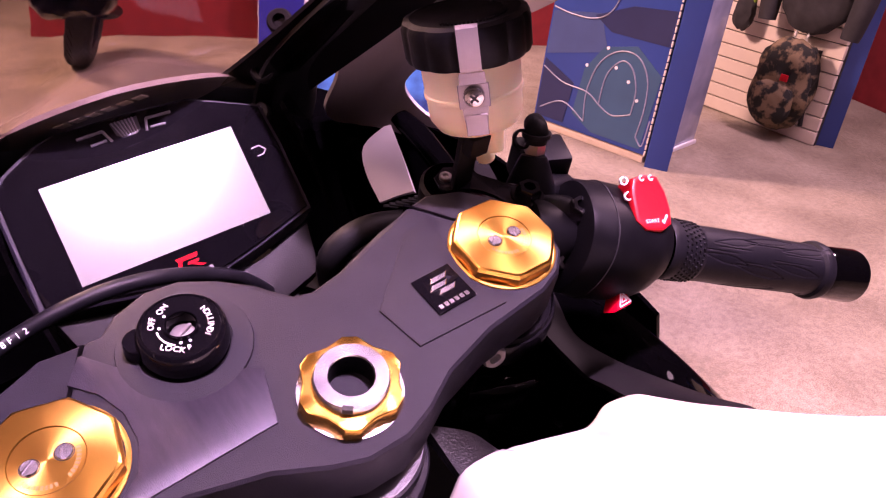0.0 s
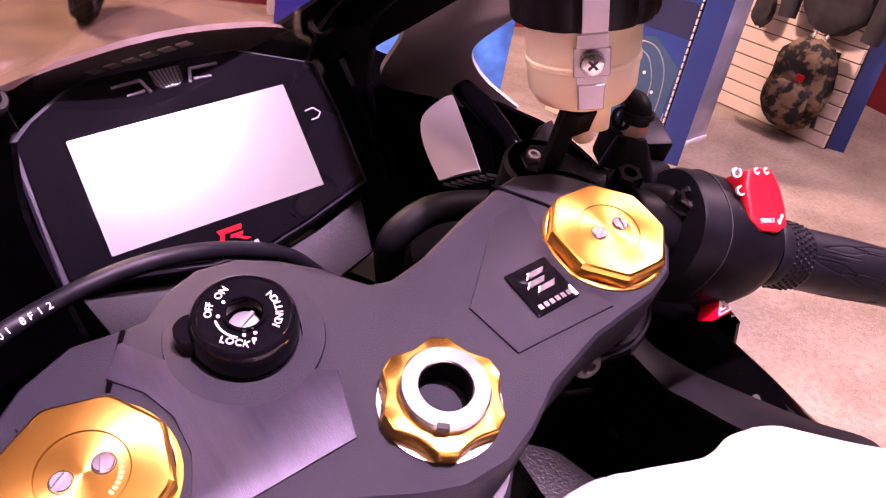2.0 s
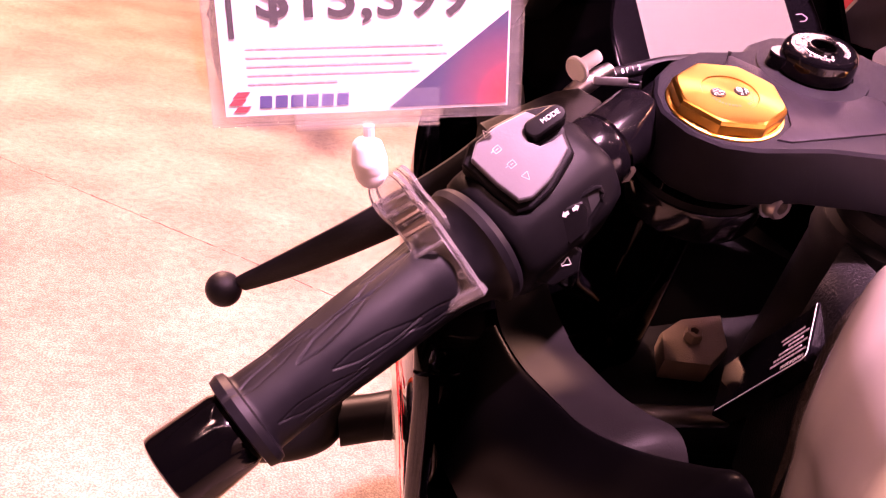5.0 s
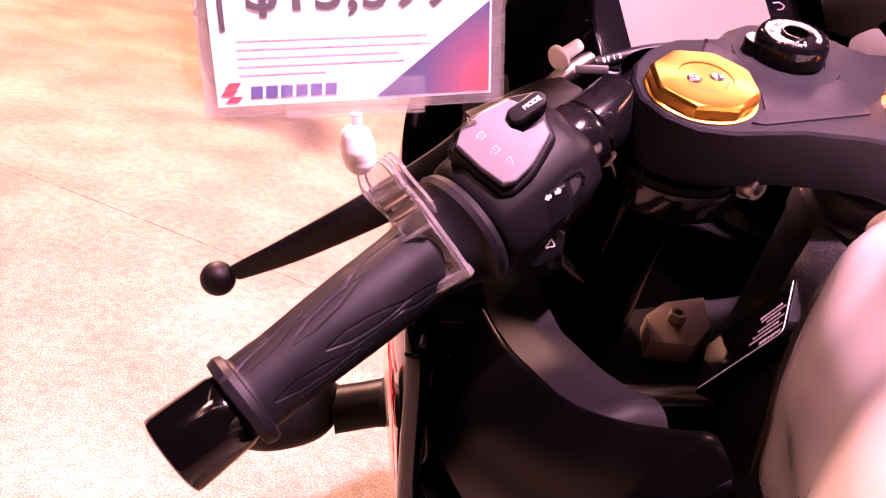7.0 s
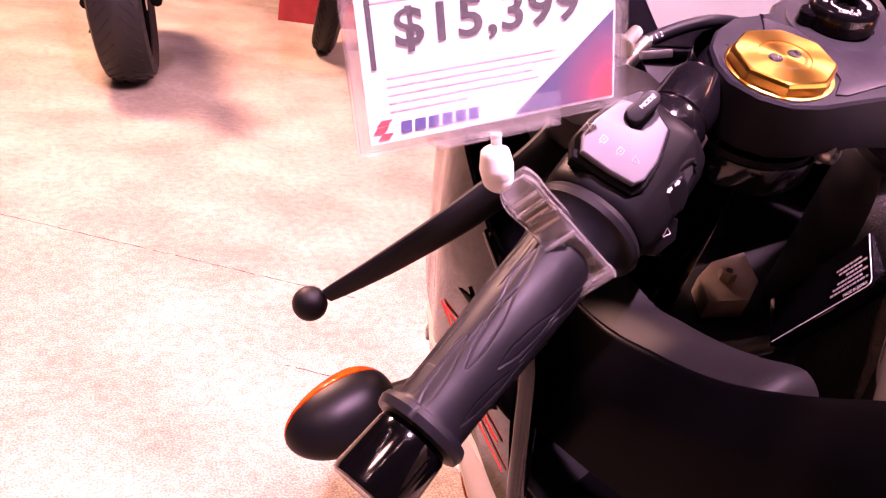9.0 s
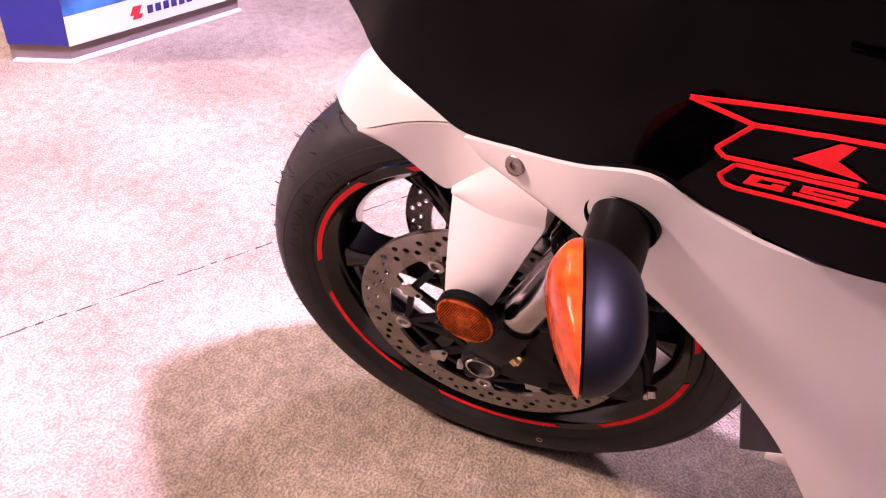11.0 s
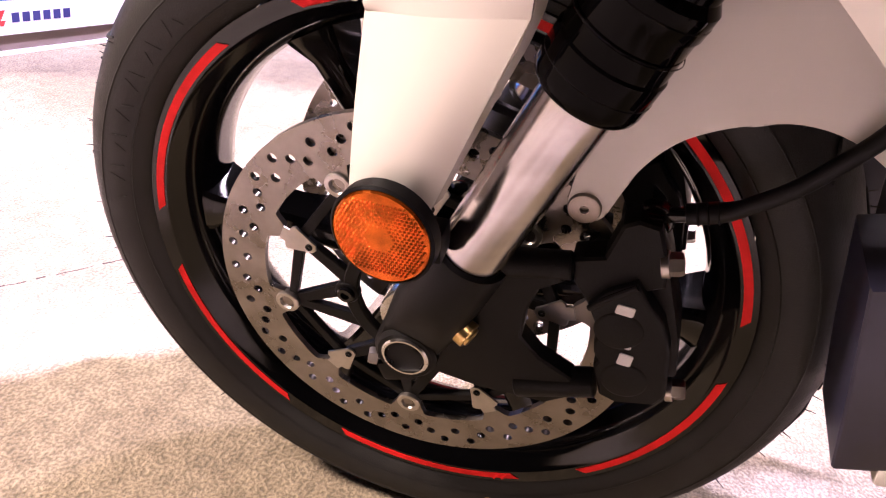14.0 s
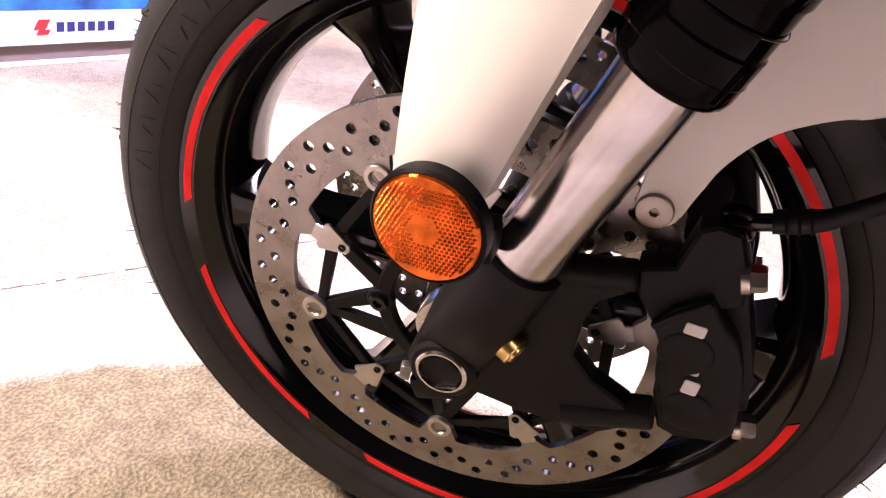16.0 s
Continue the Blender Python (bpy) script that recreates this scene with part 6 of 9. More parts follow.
    tube(bm, ring + [ring[0]], 0.0013, 8, 2)
    part("opening_lip", bm, M["plastic"], sw, "black lip of the opening")
    bm = bmesh.new()
    knob = face([(-0.1902, -0.0383, -0.0314), (-0.1870, -0.0367, -0.0280), (-0.1797, -0.0352, -0.0262), (-0.1770, -0.0364, -0.0296), (-0.1765, -0.0402, -0.0384), (-0.1844, -0.0433, -0.0433), (-0.1892, -0.0419, -0.0394)])
    prism(bm, knob, q, -0.012, 0.0010, 0.0016, 3)
    slide = part("indicator_switch", bm, M["plastic"], sw, "black indicator slide with white arrows")
    for sg in (-1, 1):
        bm = bmesh.new()
        k = q @ Matrix.Translation((sg * 0.0021, 0.0002 + sg * 0.0009, 0)) @ Matrix.Rotation(radians(24), 4, "Z")
        prism(bm, [(sg * x, y) for x, y in ((0.0020, 0.0), (0.0004, 0.0016), (0.0004, 0.0008), (-0.0013, 0.0008), (-0.0013, -0.0008), (0.0004, -0.0008), (0.0004, -0.0016))][::sg], k, 0.0011, 0.0013)
        part("symbol", bm, M["ink"], slide, "white arrow", 0)
    q2 = at(s(-0.1833, -0.0429, -0.0546), nrm, UP)
    bm = bmesh.new()
    prism(bm, [(-0.0140, -0.0070), (-0.0060, -0.0105), (0.0070, -0.0060), (0.0085, 0.0040), (0.0020, 0.0085), (-0.0115, 0.0030)], q2, -0.016, -0.0004, 0.0022, 3)
    hb = part("horn_button", bm, M["plastic"], sw, "black horn button with a white horn symbol")
    bm = bmesh.new()
    k = q2 @ Matrix.Rotation(radians(25), 4, "Z")
    horn = [(-0.0022, -0.0006), (-0.0022, 0.0006), (-0.0010, 0.0006), (0.0010, 0.0018), (0.0018, 0.0018), (0.0018, -0.0018), (0.0010, -0.0018), (-0.0010, -0.0006)]
    for a, b in zip(horn, horn[1:] + horn[:1]):
        tube(bm, [k @ V((*a, -0.0002)), k @ V((*b, -0.0002))], 0.00022, 5, 1)
    part("symbol", bm, M["ink"], hb, "white horn symbol")
    # wiring boot under the housing
    bm = bmesh.new()
    tube(bm, [s(-0.176, -0.026, -0.066), s(-0.172, -0.026, -0.080), s(-0.160, -0.018, -0.098), s(-0.140, -0.004, -0.125)], [0.0075, 0.0066, 0.0052, 0.0050], 14, 6)
    part("wiring_boot", bm, M["tube"], sw, "gloss black wiring sleeve")
    return sw


left_switch()


def right_switch():
    bm = bmesh.new()
    housing(bm, 1, [(0.030, 0.020, 0.022, 0.022, 2.1), (0.0315, 0.0280, 0.0285, 0.0315, 2.15), (0.034, 0.0292, 0.0292, 0.0335, 2.2), (0.044, 0.0296, 0.0294, 0.0350, 2.25), (0.0455, 0.0298, 0.0296, 0.0352, 2.35), (0.060, 0.0296, 0.0290, 0.0350, 2.35), (0.074, 0.0282, 0.0274, 0.0328, 2.3), (0.082, 0.0250, 0.0248, 0.0285, 2.2), (0.088, 0.0205, 0.0215, 0.0215, 2.0)])
    sw = part("right_switchgear", bm, M["plastic"], bike, "black handlebar switch housing with a red engine switch", 28)
    # parting line between the two halves
    bm = bmesh.new()
    housing(bm, 1, [(0.0450, 0.0300, 0.0298, 0.0354, 2.35), (0.0456, 0.0300, 0.0298, 0.0354, 2.35)])
    part("parting_line", bm, M["groove"], sw)
    # red rocker lying across the top and rear face
    c = s(0.1966, -0.0146, -0.0100)
    nrm = (ST.to_3x3() @ V((-0.02, -0.50, 0.86))).normalized()
    ex = (ST.to_3x3() @ V((0.955, -0.290, -0.130))).normalized()
    ex = (ex - nrm * ex.dot(nrm)).normalized()
    ey = nrm.cross(ex).normalized()
    m = Matrix((ex, ey, nrm)).transposed().to_4x4()
    m.translation = c
    bm = bmesh.new()
    prism(bm, [(-0.0109, 0.0125), (-0.0041, 0.0143), (0.0050, 0.0129), (0.0092, 0.0039), (0.0098, -0.0062), (0.0074, -0.0142), (0.0008, -0.0174), (-0.0100, -0.0162), (-0.0147, -0.0107), (-0.0133, 0.0051)][::-1], m, -0.012, 0.0034, 0.0026, 4)
    for v in bm.verts:
        q = m.inverted() @ v.co
        if q.z > -0.002:
            q.z += 0.0016 * (q.y / 0.016) ** 2 - 0.0010
            v.co = m @ q
    rk = part("engine_switch", bm, M["redsw"], sw, "red rocker engine switch")
    lettering("letter", "START", 0.0030, m @ Matrix.Translation((-0.0050, -0.0118, 0.0036)) @ Matrix.Rotation(radians(-8), 4, "X"), M["ink"], rk, 0.0003)
    bm = bmesh.new()
    prism(bm, [(x - 0.0020, y + 0.0004) for x, y in ((0.0026, -0.0128), (0.0040, -0.0142), (0.0076, -0.0098), (0.0066, -0.0092), (0.0042, -0.0122), (0.0034, -0.0116))], m, 0.0028, 0.0038)
    part("symbol", bm, M["ink"], rk, "", 0)
    for x in (-0.003, 0.003):
        bm = bmesh.new()
        lathe(bm, [(0.0009, 0), (0.0017, 0), (0.0017, 0.0004), (0.0009, 0.0004)], m @ Matrix.Translation((x - 0.003, 0.0118, 0.0034)), 14, 280, 60, True)
        part("symbol", bm, M["ink"], rk, "", 0)
    # white curved marks on the rear face beside the rocker
    for x, y, z, k in ((0.1862, 0.0000, -0.0032, 0), (0.1842, -0.0072, -0.0072, 1), (0.1782, -0.0150, -0.0120, 2)):
        bm = bmesh.new()
        q = at(s(x, y, z) + nrm * 0.0012, nrm + V((-0.30, 0, 0)), AHEAD)
        lathe(bm, [(0.0016, -0.001), (0.0024, -0.001), (0.0024, 0.0008), (0.0016, 0.0008)], q, 18, 250 if k else 330, 60, True)
        if k == 2:
            box(bm, q @ V((0, 0, 0.0004)), (0.0018, 0.0006, 0.0008), q.to_3x3().to_4x4(), 0)
        part("symbol", bm, M["ink"], sw)
    # hazard button: a small triangle of red plastic
    hz = at(s(0.1704, -0.0358, -0.0542), ST.to_3x3() @ V((0.0, -0.62, 0.78)), UP)
    bm = bmesh.new()
    prism(bm, [(-0.0072, -0.0044), (0.0052, -0.0050), (0.0060, -0.0034), (0.0036, 0.0054), (0.0014, 0.0056)], hz, -0.010, 0.0010, 0.0012, 2)
    hb = part("hazard_button", bm, M["hazard"], sw, "red hazard button with a white triangle")
    bm = bmesh.new()
    for k in (1.0, 0.45):
        tri = [(0.0010, 0.0042 * k), (0.0010 - 0.0042 * k, -0.0032 * k), (0.0010 + 0.0042 * k, -0.0032 * k)]
        for a, b in zip(tri, tri[1:] + tri[:1]):
            tube(bm, [hz @ V((*a, 0.0012)), hz @ V((*b, 0.0012))], 0.0004, 6, 1)
    part("triangle", bm, M["ink"], hb)
    bm = bmesh.new()
    bolt(bm, s(0.2330, 0.0080, -0.0420), s(0.211, 0.03, 0.02) - s(0.211, 0.012, -0.026), 0.0042, 0.006)
    part("cable_adjuster", bm, M["brass"], sw)
    return sw


right_switch()


M["bracket"] = material("black_brown_bracket", (0.0039, 0.0029, 0.0023), 0.42, 0, 0.2, 60, 0.08, 900, spec=0.14)
BRACKET = [(-0.146, 0.022), (-0.190, 0.012), (-0.202, 0.022), (-0.206, 0.034), (-0.190, 0.042), (-0.172, 0.052), (-0.160, 0.058), (-0.146, 0.060), (-0.138, 0.048), (-0.138, 0.030)]


def levers():
    # clutch side: perch, lever with ball end
    bm = bmesh.new()
    spun(bm, -1, [(0.002, 0.0112), (0.002, 0.0160), (0.004, 0.0168), (0.0265, 0.0168), (0.0275, 0.0160), (0.0285, 0.0172), (0.0300, 0.0180), (0.044, 0.0180), (0.046, 0.0170), (0.046, 0.0112)], 32)
    perch = part("clutch_perch", bm, M["tube"], bike, "black clutch lever perch with lever")
    bm = bmesh.new()
    prism(bm, BRACKET, ST, -0.052, -0.0345, 0.003, 2)
    part("lever_bracket", bm, M["bracket"], perch, "dark lever bracket with a pivot bolt")
    bm = bmesh.new()
    tube(bm, [s(-0.180, 0.046, -0.050), s(-0.205, 0.036, -0.066), s(-0.245, 0.033, -0.091), s(-0.290, 0.035, -0.118), s(-0.324, 0.038, -0.1365)], [0.0150, 0.0140, 0.0125, 0.0095, 0.0055], 16, 6, 0.5, AHEAD)
    ball(bm, s(-0.3335, 0.039, -0.1405), 0.0098)
    part("lever", bm, M["casting"], perch, "black ball-ended clutch lever")
    bm = bmesh.new()
    bolt(bm, s(-0.1745, 0.034, -0.0350), UP, 0.0066, 0.004, False)
    part("pivot_bolt", bm, M["casting"], perch)
    # cable end, white switch plug and its bright clip
    bm = bmesh.new()
    tube(bm, [s(-0.150, 0.060, -0.040), s(-0.138, 0.067, -0.037), s(-0.124, 0.074, -0.034)], [0.0048, 0.0055, 0.0040], 12)
    part("cable_end", bm, M["zinc"], perch)
    bm = bmesh.new()
    d = (s(-0.124, 0.074, -0.034) - s(-0.150, 0.060, -0.040)).normalized()
    lathe(bm, [(0.0, 0.0), (0.0064, 0.0), (0.0072, 0.0010), (0.0072, 0.0026), (0.0064, 0.0034), (0.0038, 0.0036), (0.0036, 0.0170), (0.0, 0.0175)], at(s(-0.1475, 0.066, -0.029), d), 24)
    part("plug", bm, M["whiteplastic"], perch, "white plastic plug")
    bm = bmesh.new()
    box(bm, (0, 0, 0), (0.017, 0.0060, 0.0045), None, 0.0008)
    bm.transform(at(s(-0.132, 0.055, -0.029), V((0.1, 0.2, 1)), AHEAD) @ Matrix.Rotation(radians(-18), 4, "Z"))
    part("plug_clip", bm, M["zinc"], perch, "bright metal clip")
    # outer cable over the front of the clamp
    bm = bmesh.new()
    run = [s(-0.138, 0.073, -0.040), s(-0.127, 0.083, -0.046), s(-0.105, 0.097, -0.052), s(-0.075, 0.100, -0.048), s(-0.048, 0.100, -0.048), s(-0.020, 0.100, -0.057), s(0.010, 0.100, -0.077), s(0.028, 0.098, -0.100)]
    tube(bm, run, 0.0042, 14, 8)
    cb = part("clutch_cable", bm, M["rubber"], bike, "black clutch cable with white part code")
    line = smoothed(run[:5], 10)
    for k, ch in enumerate("17K01 8F12"):
        if ch == " ":
            continue
        i = 12 + k * 1.35
        p, q = line[int(i)], line[int(i) + 1]
        d = (q - p).normalized()
        nn = (UP * 0.75 - AHEAD * 0.66)
        nn = (nn - d * nn.dot(d)).normalized()
        m = Matrix((d, nn.cross(d), nn)).transposed().to_4x4()
        m.translation = p.lerp(q, i - int(i)) + nn * 0.0043
        lettering("letter", ch, 0.0042, m, M["ink"], cb, 0.0001)
    return perch


levers()


def front_brake_master():
    bm = bmesh.new()
    # clamp round the bar, its rounded ear and the cylinder body
    spun(bm, 1, [(0.008, 0.0112), (0.008, 0.0150), (0.010, 0.0160), (0.028, 0.0164), (0.030, 0.0155), (0.030, 0.0112)], 32)
    tube(bm, [s(0.150, 0.020, -0.026), s(0.157, 0.010, -0.021), s(0.1606, 0.0042, -0.0225)], [0.0095, 0.0098, 0.0090], 20, 6)
    tube(bm, [s(0.134, 0.040, -0.028), s(0.150, 0.034, -0.026), s(0.166, 0.032, -0.028), s(0.184, 0.034, -0.034)], [0.0085, 0.0095, 0.0098, 0.0090], 18, 6, 0.9)
    bodyo = part("brake_master_cylinder", bm, M["plastic"], bike, "black front brake master cylinder with lever")
    bm = bmesh.new()
    lathe(bm, [(0.0145, 0.0), (0.0135, 0.004), (0.0088, 0.016), (0.0070, 0.0195), (0.0, 0.0195)], at(s(0.1585, 0.0355, -0.0265), s(0.1648, 0.0452, -0.008) - s(0.1585, 0.0355, -0.0265)), 28)
    part("outlet_neck", bm, M["plastic"], bodyo)
    bm = bmesh.new()
    box(bm, (0, 0, 0), (0.030, 0.022, 0.024), None, 0.0025)
    bm.transform(Matrix.Translation(s(0.1775, 0.050, -0.026)) @ ST.to_3x3().to_4x4() @ Matrix.Rotation(radians(-22), 4, "Z"))
    part("switch_block", bm, M["plastic"], bodyo, "black brake light switch block")
    d = (s(0.1668, 0.0490, 0.004) - s(0.1648, 0.0452, -0.008)).normalized()
    p = s(0.1646, 0.0448, -0.0085)
    bm = bmesh.new()
    cyl(bm, p, p + d * 0.0055, 0.0060, None, 6)
    cyl(bm, p + d * 0.0055, p + d * 0.0065, 0.0048, None, 16)
    part("union_nut", bm, M["zinc"], bodyo, "bright union nut")
    bm = bmesh.new()
    q = p + d * 0.006
    tube(bm, [q, q + d * 0.004, q + d * 0.007 + V((0.001, 0.002, 0)), q + d * 0.0075 + V((0.006, 0.009, -0.001)), q + d * 0.004 + V((0.013, 0.016, -0.005)), q + V((0.019, 0.022, -0.014))], [0.0062, 0.0066, 0.0064, 0.0058, 0.0056, 0.0054], 16, 6)
    part("rubber_boot", bm, M["matte"], bodyo)
    bm = bmesh.new()
    lathe(bm, [(0.0068, -0.0012), (0.0080, -0.0012), (0.0080, 0.0012), (0.0068, 0.0012)], at(q + d * 0.0045, d), 24, close=True)
    lathe(bm, [(0.0040, -0.0010), (0.0056, -0.0010), (0.0056, 0.0010), (0.0040, 0.0010)], at(q + d * 0.004 + V((-0.009, 0.002, 0)), (0, -1, 0.4)), 24, close=True)
    part("hose_clip", bm, M["plastic"], bodyo)
    bm = bmesh.new()
    bolt(bm, s(0.1445, 0.0254, -0.0142), UP, 0.0068, 0.0060)
    cyl(bm, s(0.1445, 0.0254, -0.0150), s(0.1445, 0.0254, -0.0140), 0.0088, None, 24)
    part("bracket_bolt", bm, M["tube"], bodyo)
    bm = bmesh.new()
    n = s(0.1604, -0.004, 0.02) - s(0.1604, 0.0055, -0.0130)
    bolt(bm, s(0.1606, 0.0035, -0.0145), n, 0.0060, 0.0062)
    cyl(bm, s(0.1606, 0.0035, -0.0180), s(0.1606, 0.0032, -0.0140), 0.0082, None, 24)
    part("clamp_bolt", bm, M["tube"], bodyo)
    # pressed strap that carries the reservoir, folded upright at its end
    strap = [(0.1525, 0.0200), (0.1535, 0.0300), (0.1430, 0.0360), (0.1330, 0.0500), (0.1270, 0.0610), (0.1180, 0.0650), (0.1090, 0.0610), (0.1070, 0.0530), (0.1120, 0.0440), (0.1250, 0.0340), (0.1360, 0.0190), (0.1450, 0.0160)]
    bm = bmesh.new()
    prism(bm, strap, ST, -0.0172, -0.0150, 0.0007, 2)
    br = part("reservoir_bracket", bm, M["tube"], bodyo, "gloss black pressed strap")
    bm = bmesh.new()
    box(bm, (0, 0, 0), (0.0125, 0.0035, 0.036), None, 0.001)
    bm.transform(Matrix.Translation(s(0.1185, 0.0500, 0.002)) @ ST.to_3x3().to_4x4())
    box(bm, s(0.1195, 0.0470, 0.016), (0.012, 0.011, 0.012), ST.to_3x3().to_4x4(), 0.0015)
    part("upright_tab", bm, M["matte"], br)
    bm = bmesh.new()
    bolt(bm, s(0.1140, 0.0575, -0.0150), UP, 0.0034, 0.0022, False)
    part("strap_screw", bm, M["zinc"], br)
    bm = bmesh.new()
    tube(bm, [s(0.1265, 0.0505, 0.0150), s(0.1285, 0.0490, 0.0080), s(0.1310, 0.0480, 0.0)], [0.0046, 0.0044, 0.0050], 14, 5)
    part("feed_pipe", bm, M["nylon"], bodyo, "cream feed pipe")
    bm = bmesh.new()
    lathe(bm, [(0.0, 0.0), (0.0165, 0.0), (0.0178, 0.002), (0.0178, 0.022), (0.0160, 0.024)], at(s(0.118, 0.055, -0.042), UP), 28)
    part("lever_pivot", bm, M["plastic"], bodyo)
    bm = bmesh.new()
    tube(bm, [s(0.190, 0.050, -0.046), s(0.214, 0.046, -0.060), s(0.25, 0.044, -0.084), s(0.308, 0.046, -0.122)], [0.0105, 0.0095, 0.0085, 0.006], 16, 6, 0.62)
    ball(bm, s(0.315, 0.046, -0.127), 0.0098)
    part("lever", bm, M["casting"], bodyo, "black ball-ended brake lever")
    return bodyo


front_brake_master()


def reservoir():
    base = V((0.1235, -0.2420, 0.955))
    m = at(base, V((-0.03, -0.02, 1)), (0, 1, 0)) @ Matrix.Scale(0.955, 4)
    bm = bmesh.new()
    lathe(bm, [(0.0, -0.0015), (0.012, -0.0010), (0.0205, 0.0030), (0.0238, 0.0085), (0.0245, 0.0200), (0.0252, 0.0205), (0.0252, 0.0222), (0.0246, 0.0230), (0.0250, 0.0370), (0.0250, 0.0410)], m, 48)
    cyl(bm, m @ V((0.006, -0.004, -0.014)), m @ V((0.006, -0.004, 0.002)), 0.0052, 0.0062, 16)
    rs = part("brake_reservoir", bm, M["nylon"], bike, "cream brake fluid reservoir with a ribbed black cap")
    bm = bmesh.new()
    n = 120
    def ring(r, z, amp):
        return [bm.verts.new(m @ V(((r + amp * (abs(math.cos(7 * a)) ** 0.5 - 0.5)) * math.cos(a), (r + amp * (abs(math.cos(7 * a)) ** 0.5 - 0.5)) * math.sin(a), z))) for a in (2 * math.pi * k / n for k in range(n))]
    rings = [ring(0.0262, 0.0388, 0), ring(0.0300, 0.0395, 0.0012), ring(0.0308, 0.0420, 0.0016), ring(0.0310, 0.0560, 0.0016), ring(0.0300, 0.0585, 0.0010), ring(0.0270, 0.0596, 0), ring(0.0255, 0.0588, 0), ring(0.0005, 0.0592, 0)]
    for a, b in zip(rings, rings[1:]):
        for k in range(n):
            bm.faces.new([a[k], a[(k + 1) % n], b[(k + 1) % n], b[k]])
    bm.faces.new(rings[-1])
    cap = part("cap", bm, M["plastic"], rs, "ribbed black screw cap")
    bm = bmesh.new()
    for k in range(34):
        a = radians(200 + k * 5.2)
        q = m @ Matrix.Translation((0.020 * math.cos(a), 0.020 * math.sin(a), 0.0592)) @ Matrix.Rotation(a, 4, "Z")
        box(bm, q @ V((0, 0, 0)), (0.0026, 0.0011, 0.0008), (q.to_3x3()).to_4x4(), 0)
    part("moulded_marks", bm, M["plastic"], cap, "raised moulded marks", 0)
    # spring clip down the front with a cross-head screw
    ang = math.atan2(-0.80, -0.60)
    mk = m @ Matrix.Rotation(ang, 4, "Z")
    bm = bmesh.new()
    prof = [(0.0270, 0.0605), (0.0325, 0.0600), (0.0330, 0.0570), (0.0330, 0.0440), (0.0320, 0.0400), (0.0268, 0.0375), (0.0262, 0.0200), (0.0260, 0.0095), (0.0250, 0.0060)]
    va = [[bm.verts.new(mk @ V((r, sd * (0.0050 if z > 0.039 else 0.0062 if z > 0.019 else 0.0052), z))) for r, z in prof] for sd in (-1, 1)]
    vb = [[bm.verts.new(mk @ V((r + 0.0009, sd * (0.0050 if z > 0.039 else 0.0062 if z > 0.019 else 0.0052), z + 0.0004))) for r, z in prof] for sd in (-1, 1)]
    for k in range(len(prof) - 1):
        bm.faces.new([va[0][k], va[0][k + 1], va[1][k + 1], va[1][k]])
        bm.faces.new([vb[0][k], vb[1][k], vb[1][k + 1], vb[0][k + 1]])
        for q in (0, 1):
            bm.faces.new([va[q][k], vb[q][k], vb[q][k + 1], va[q][k + 1]])
    for k in (0, len(prof) - 1):
        bm.faces.new([va[0][k], va[1][k], vb[1][k], vb[0][k]])
    part("cap_clip", bm, M["strap"], rs, "bright steel cap clip", 25)
    bm = bmesh.new()
    for z, w, h in ((0.0268, 0.0150, 0.0120), (0.0120, 0.0108, 0.0110)):
        b = bmesh.new()
        box(b, (0, 0, 0), (0.0010, w, h), None, 0.0004, 1)
        join(bm, b, mk @ Matrix.Translation((0.0272, 0, z)))
    part("clip_plate", bm, M["strap"], rs, "bright steel clip plate", 25)
    bm = bmesh.new()
    sc = mk @ Matrix.Translation((0.0270, 0, 0.0268)) @ axes((1, 0, 0))
    lathe(bm, [(0.0052, 0), (0.0052, 0.0018), (0.0044, 0.0034), (0.0020, 0.0042), (0, 0.0043)], sc, 24)
    part("clip_screw", bm, M["steel"], rs, "cross-head screw")
    bm = bmesh.new()
    for q in (45, 135):
        box(bm, sc @ V((0, 0, 0.0040)), (0.0050, 0.0011, 0.0012), sc.to_3x3().to_4x4() @ Matrix.Rotation(radians(q), 4, "Z"), 0)
    part("cross_slot", bm, M["groove"], rs, "", 0)
    bm = bmesh.new()
    lathe(bm, [(0.0016, 0), (0.0026, 0), (0.0026, 0.0006), (0.0016, 0.0006)], mk @ Matrix.Translation((0.0262, 0, 0.0122)) @ axes((1, 0, 0)) @ Matrix.Diagonal((1, 1.4, 1, 1)), 20, close=True)
    part("clip_eye", bm, M["strap"], rs)
    return rs


reservoir()


# ---- cockpit, cowling, tank ----
DO = s(-0.002, 0.131, -0.0755)
DX, DY = V((1, 0, 0)), (AHEAD * 0.903 + UP * 0.429).normalized()
DASH = Matrix((DX, DY, DX.cross(DY))).transposed().to_4x4()
DASH.translation = DO


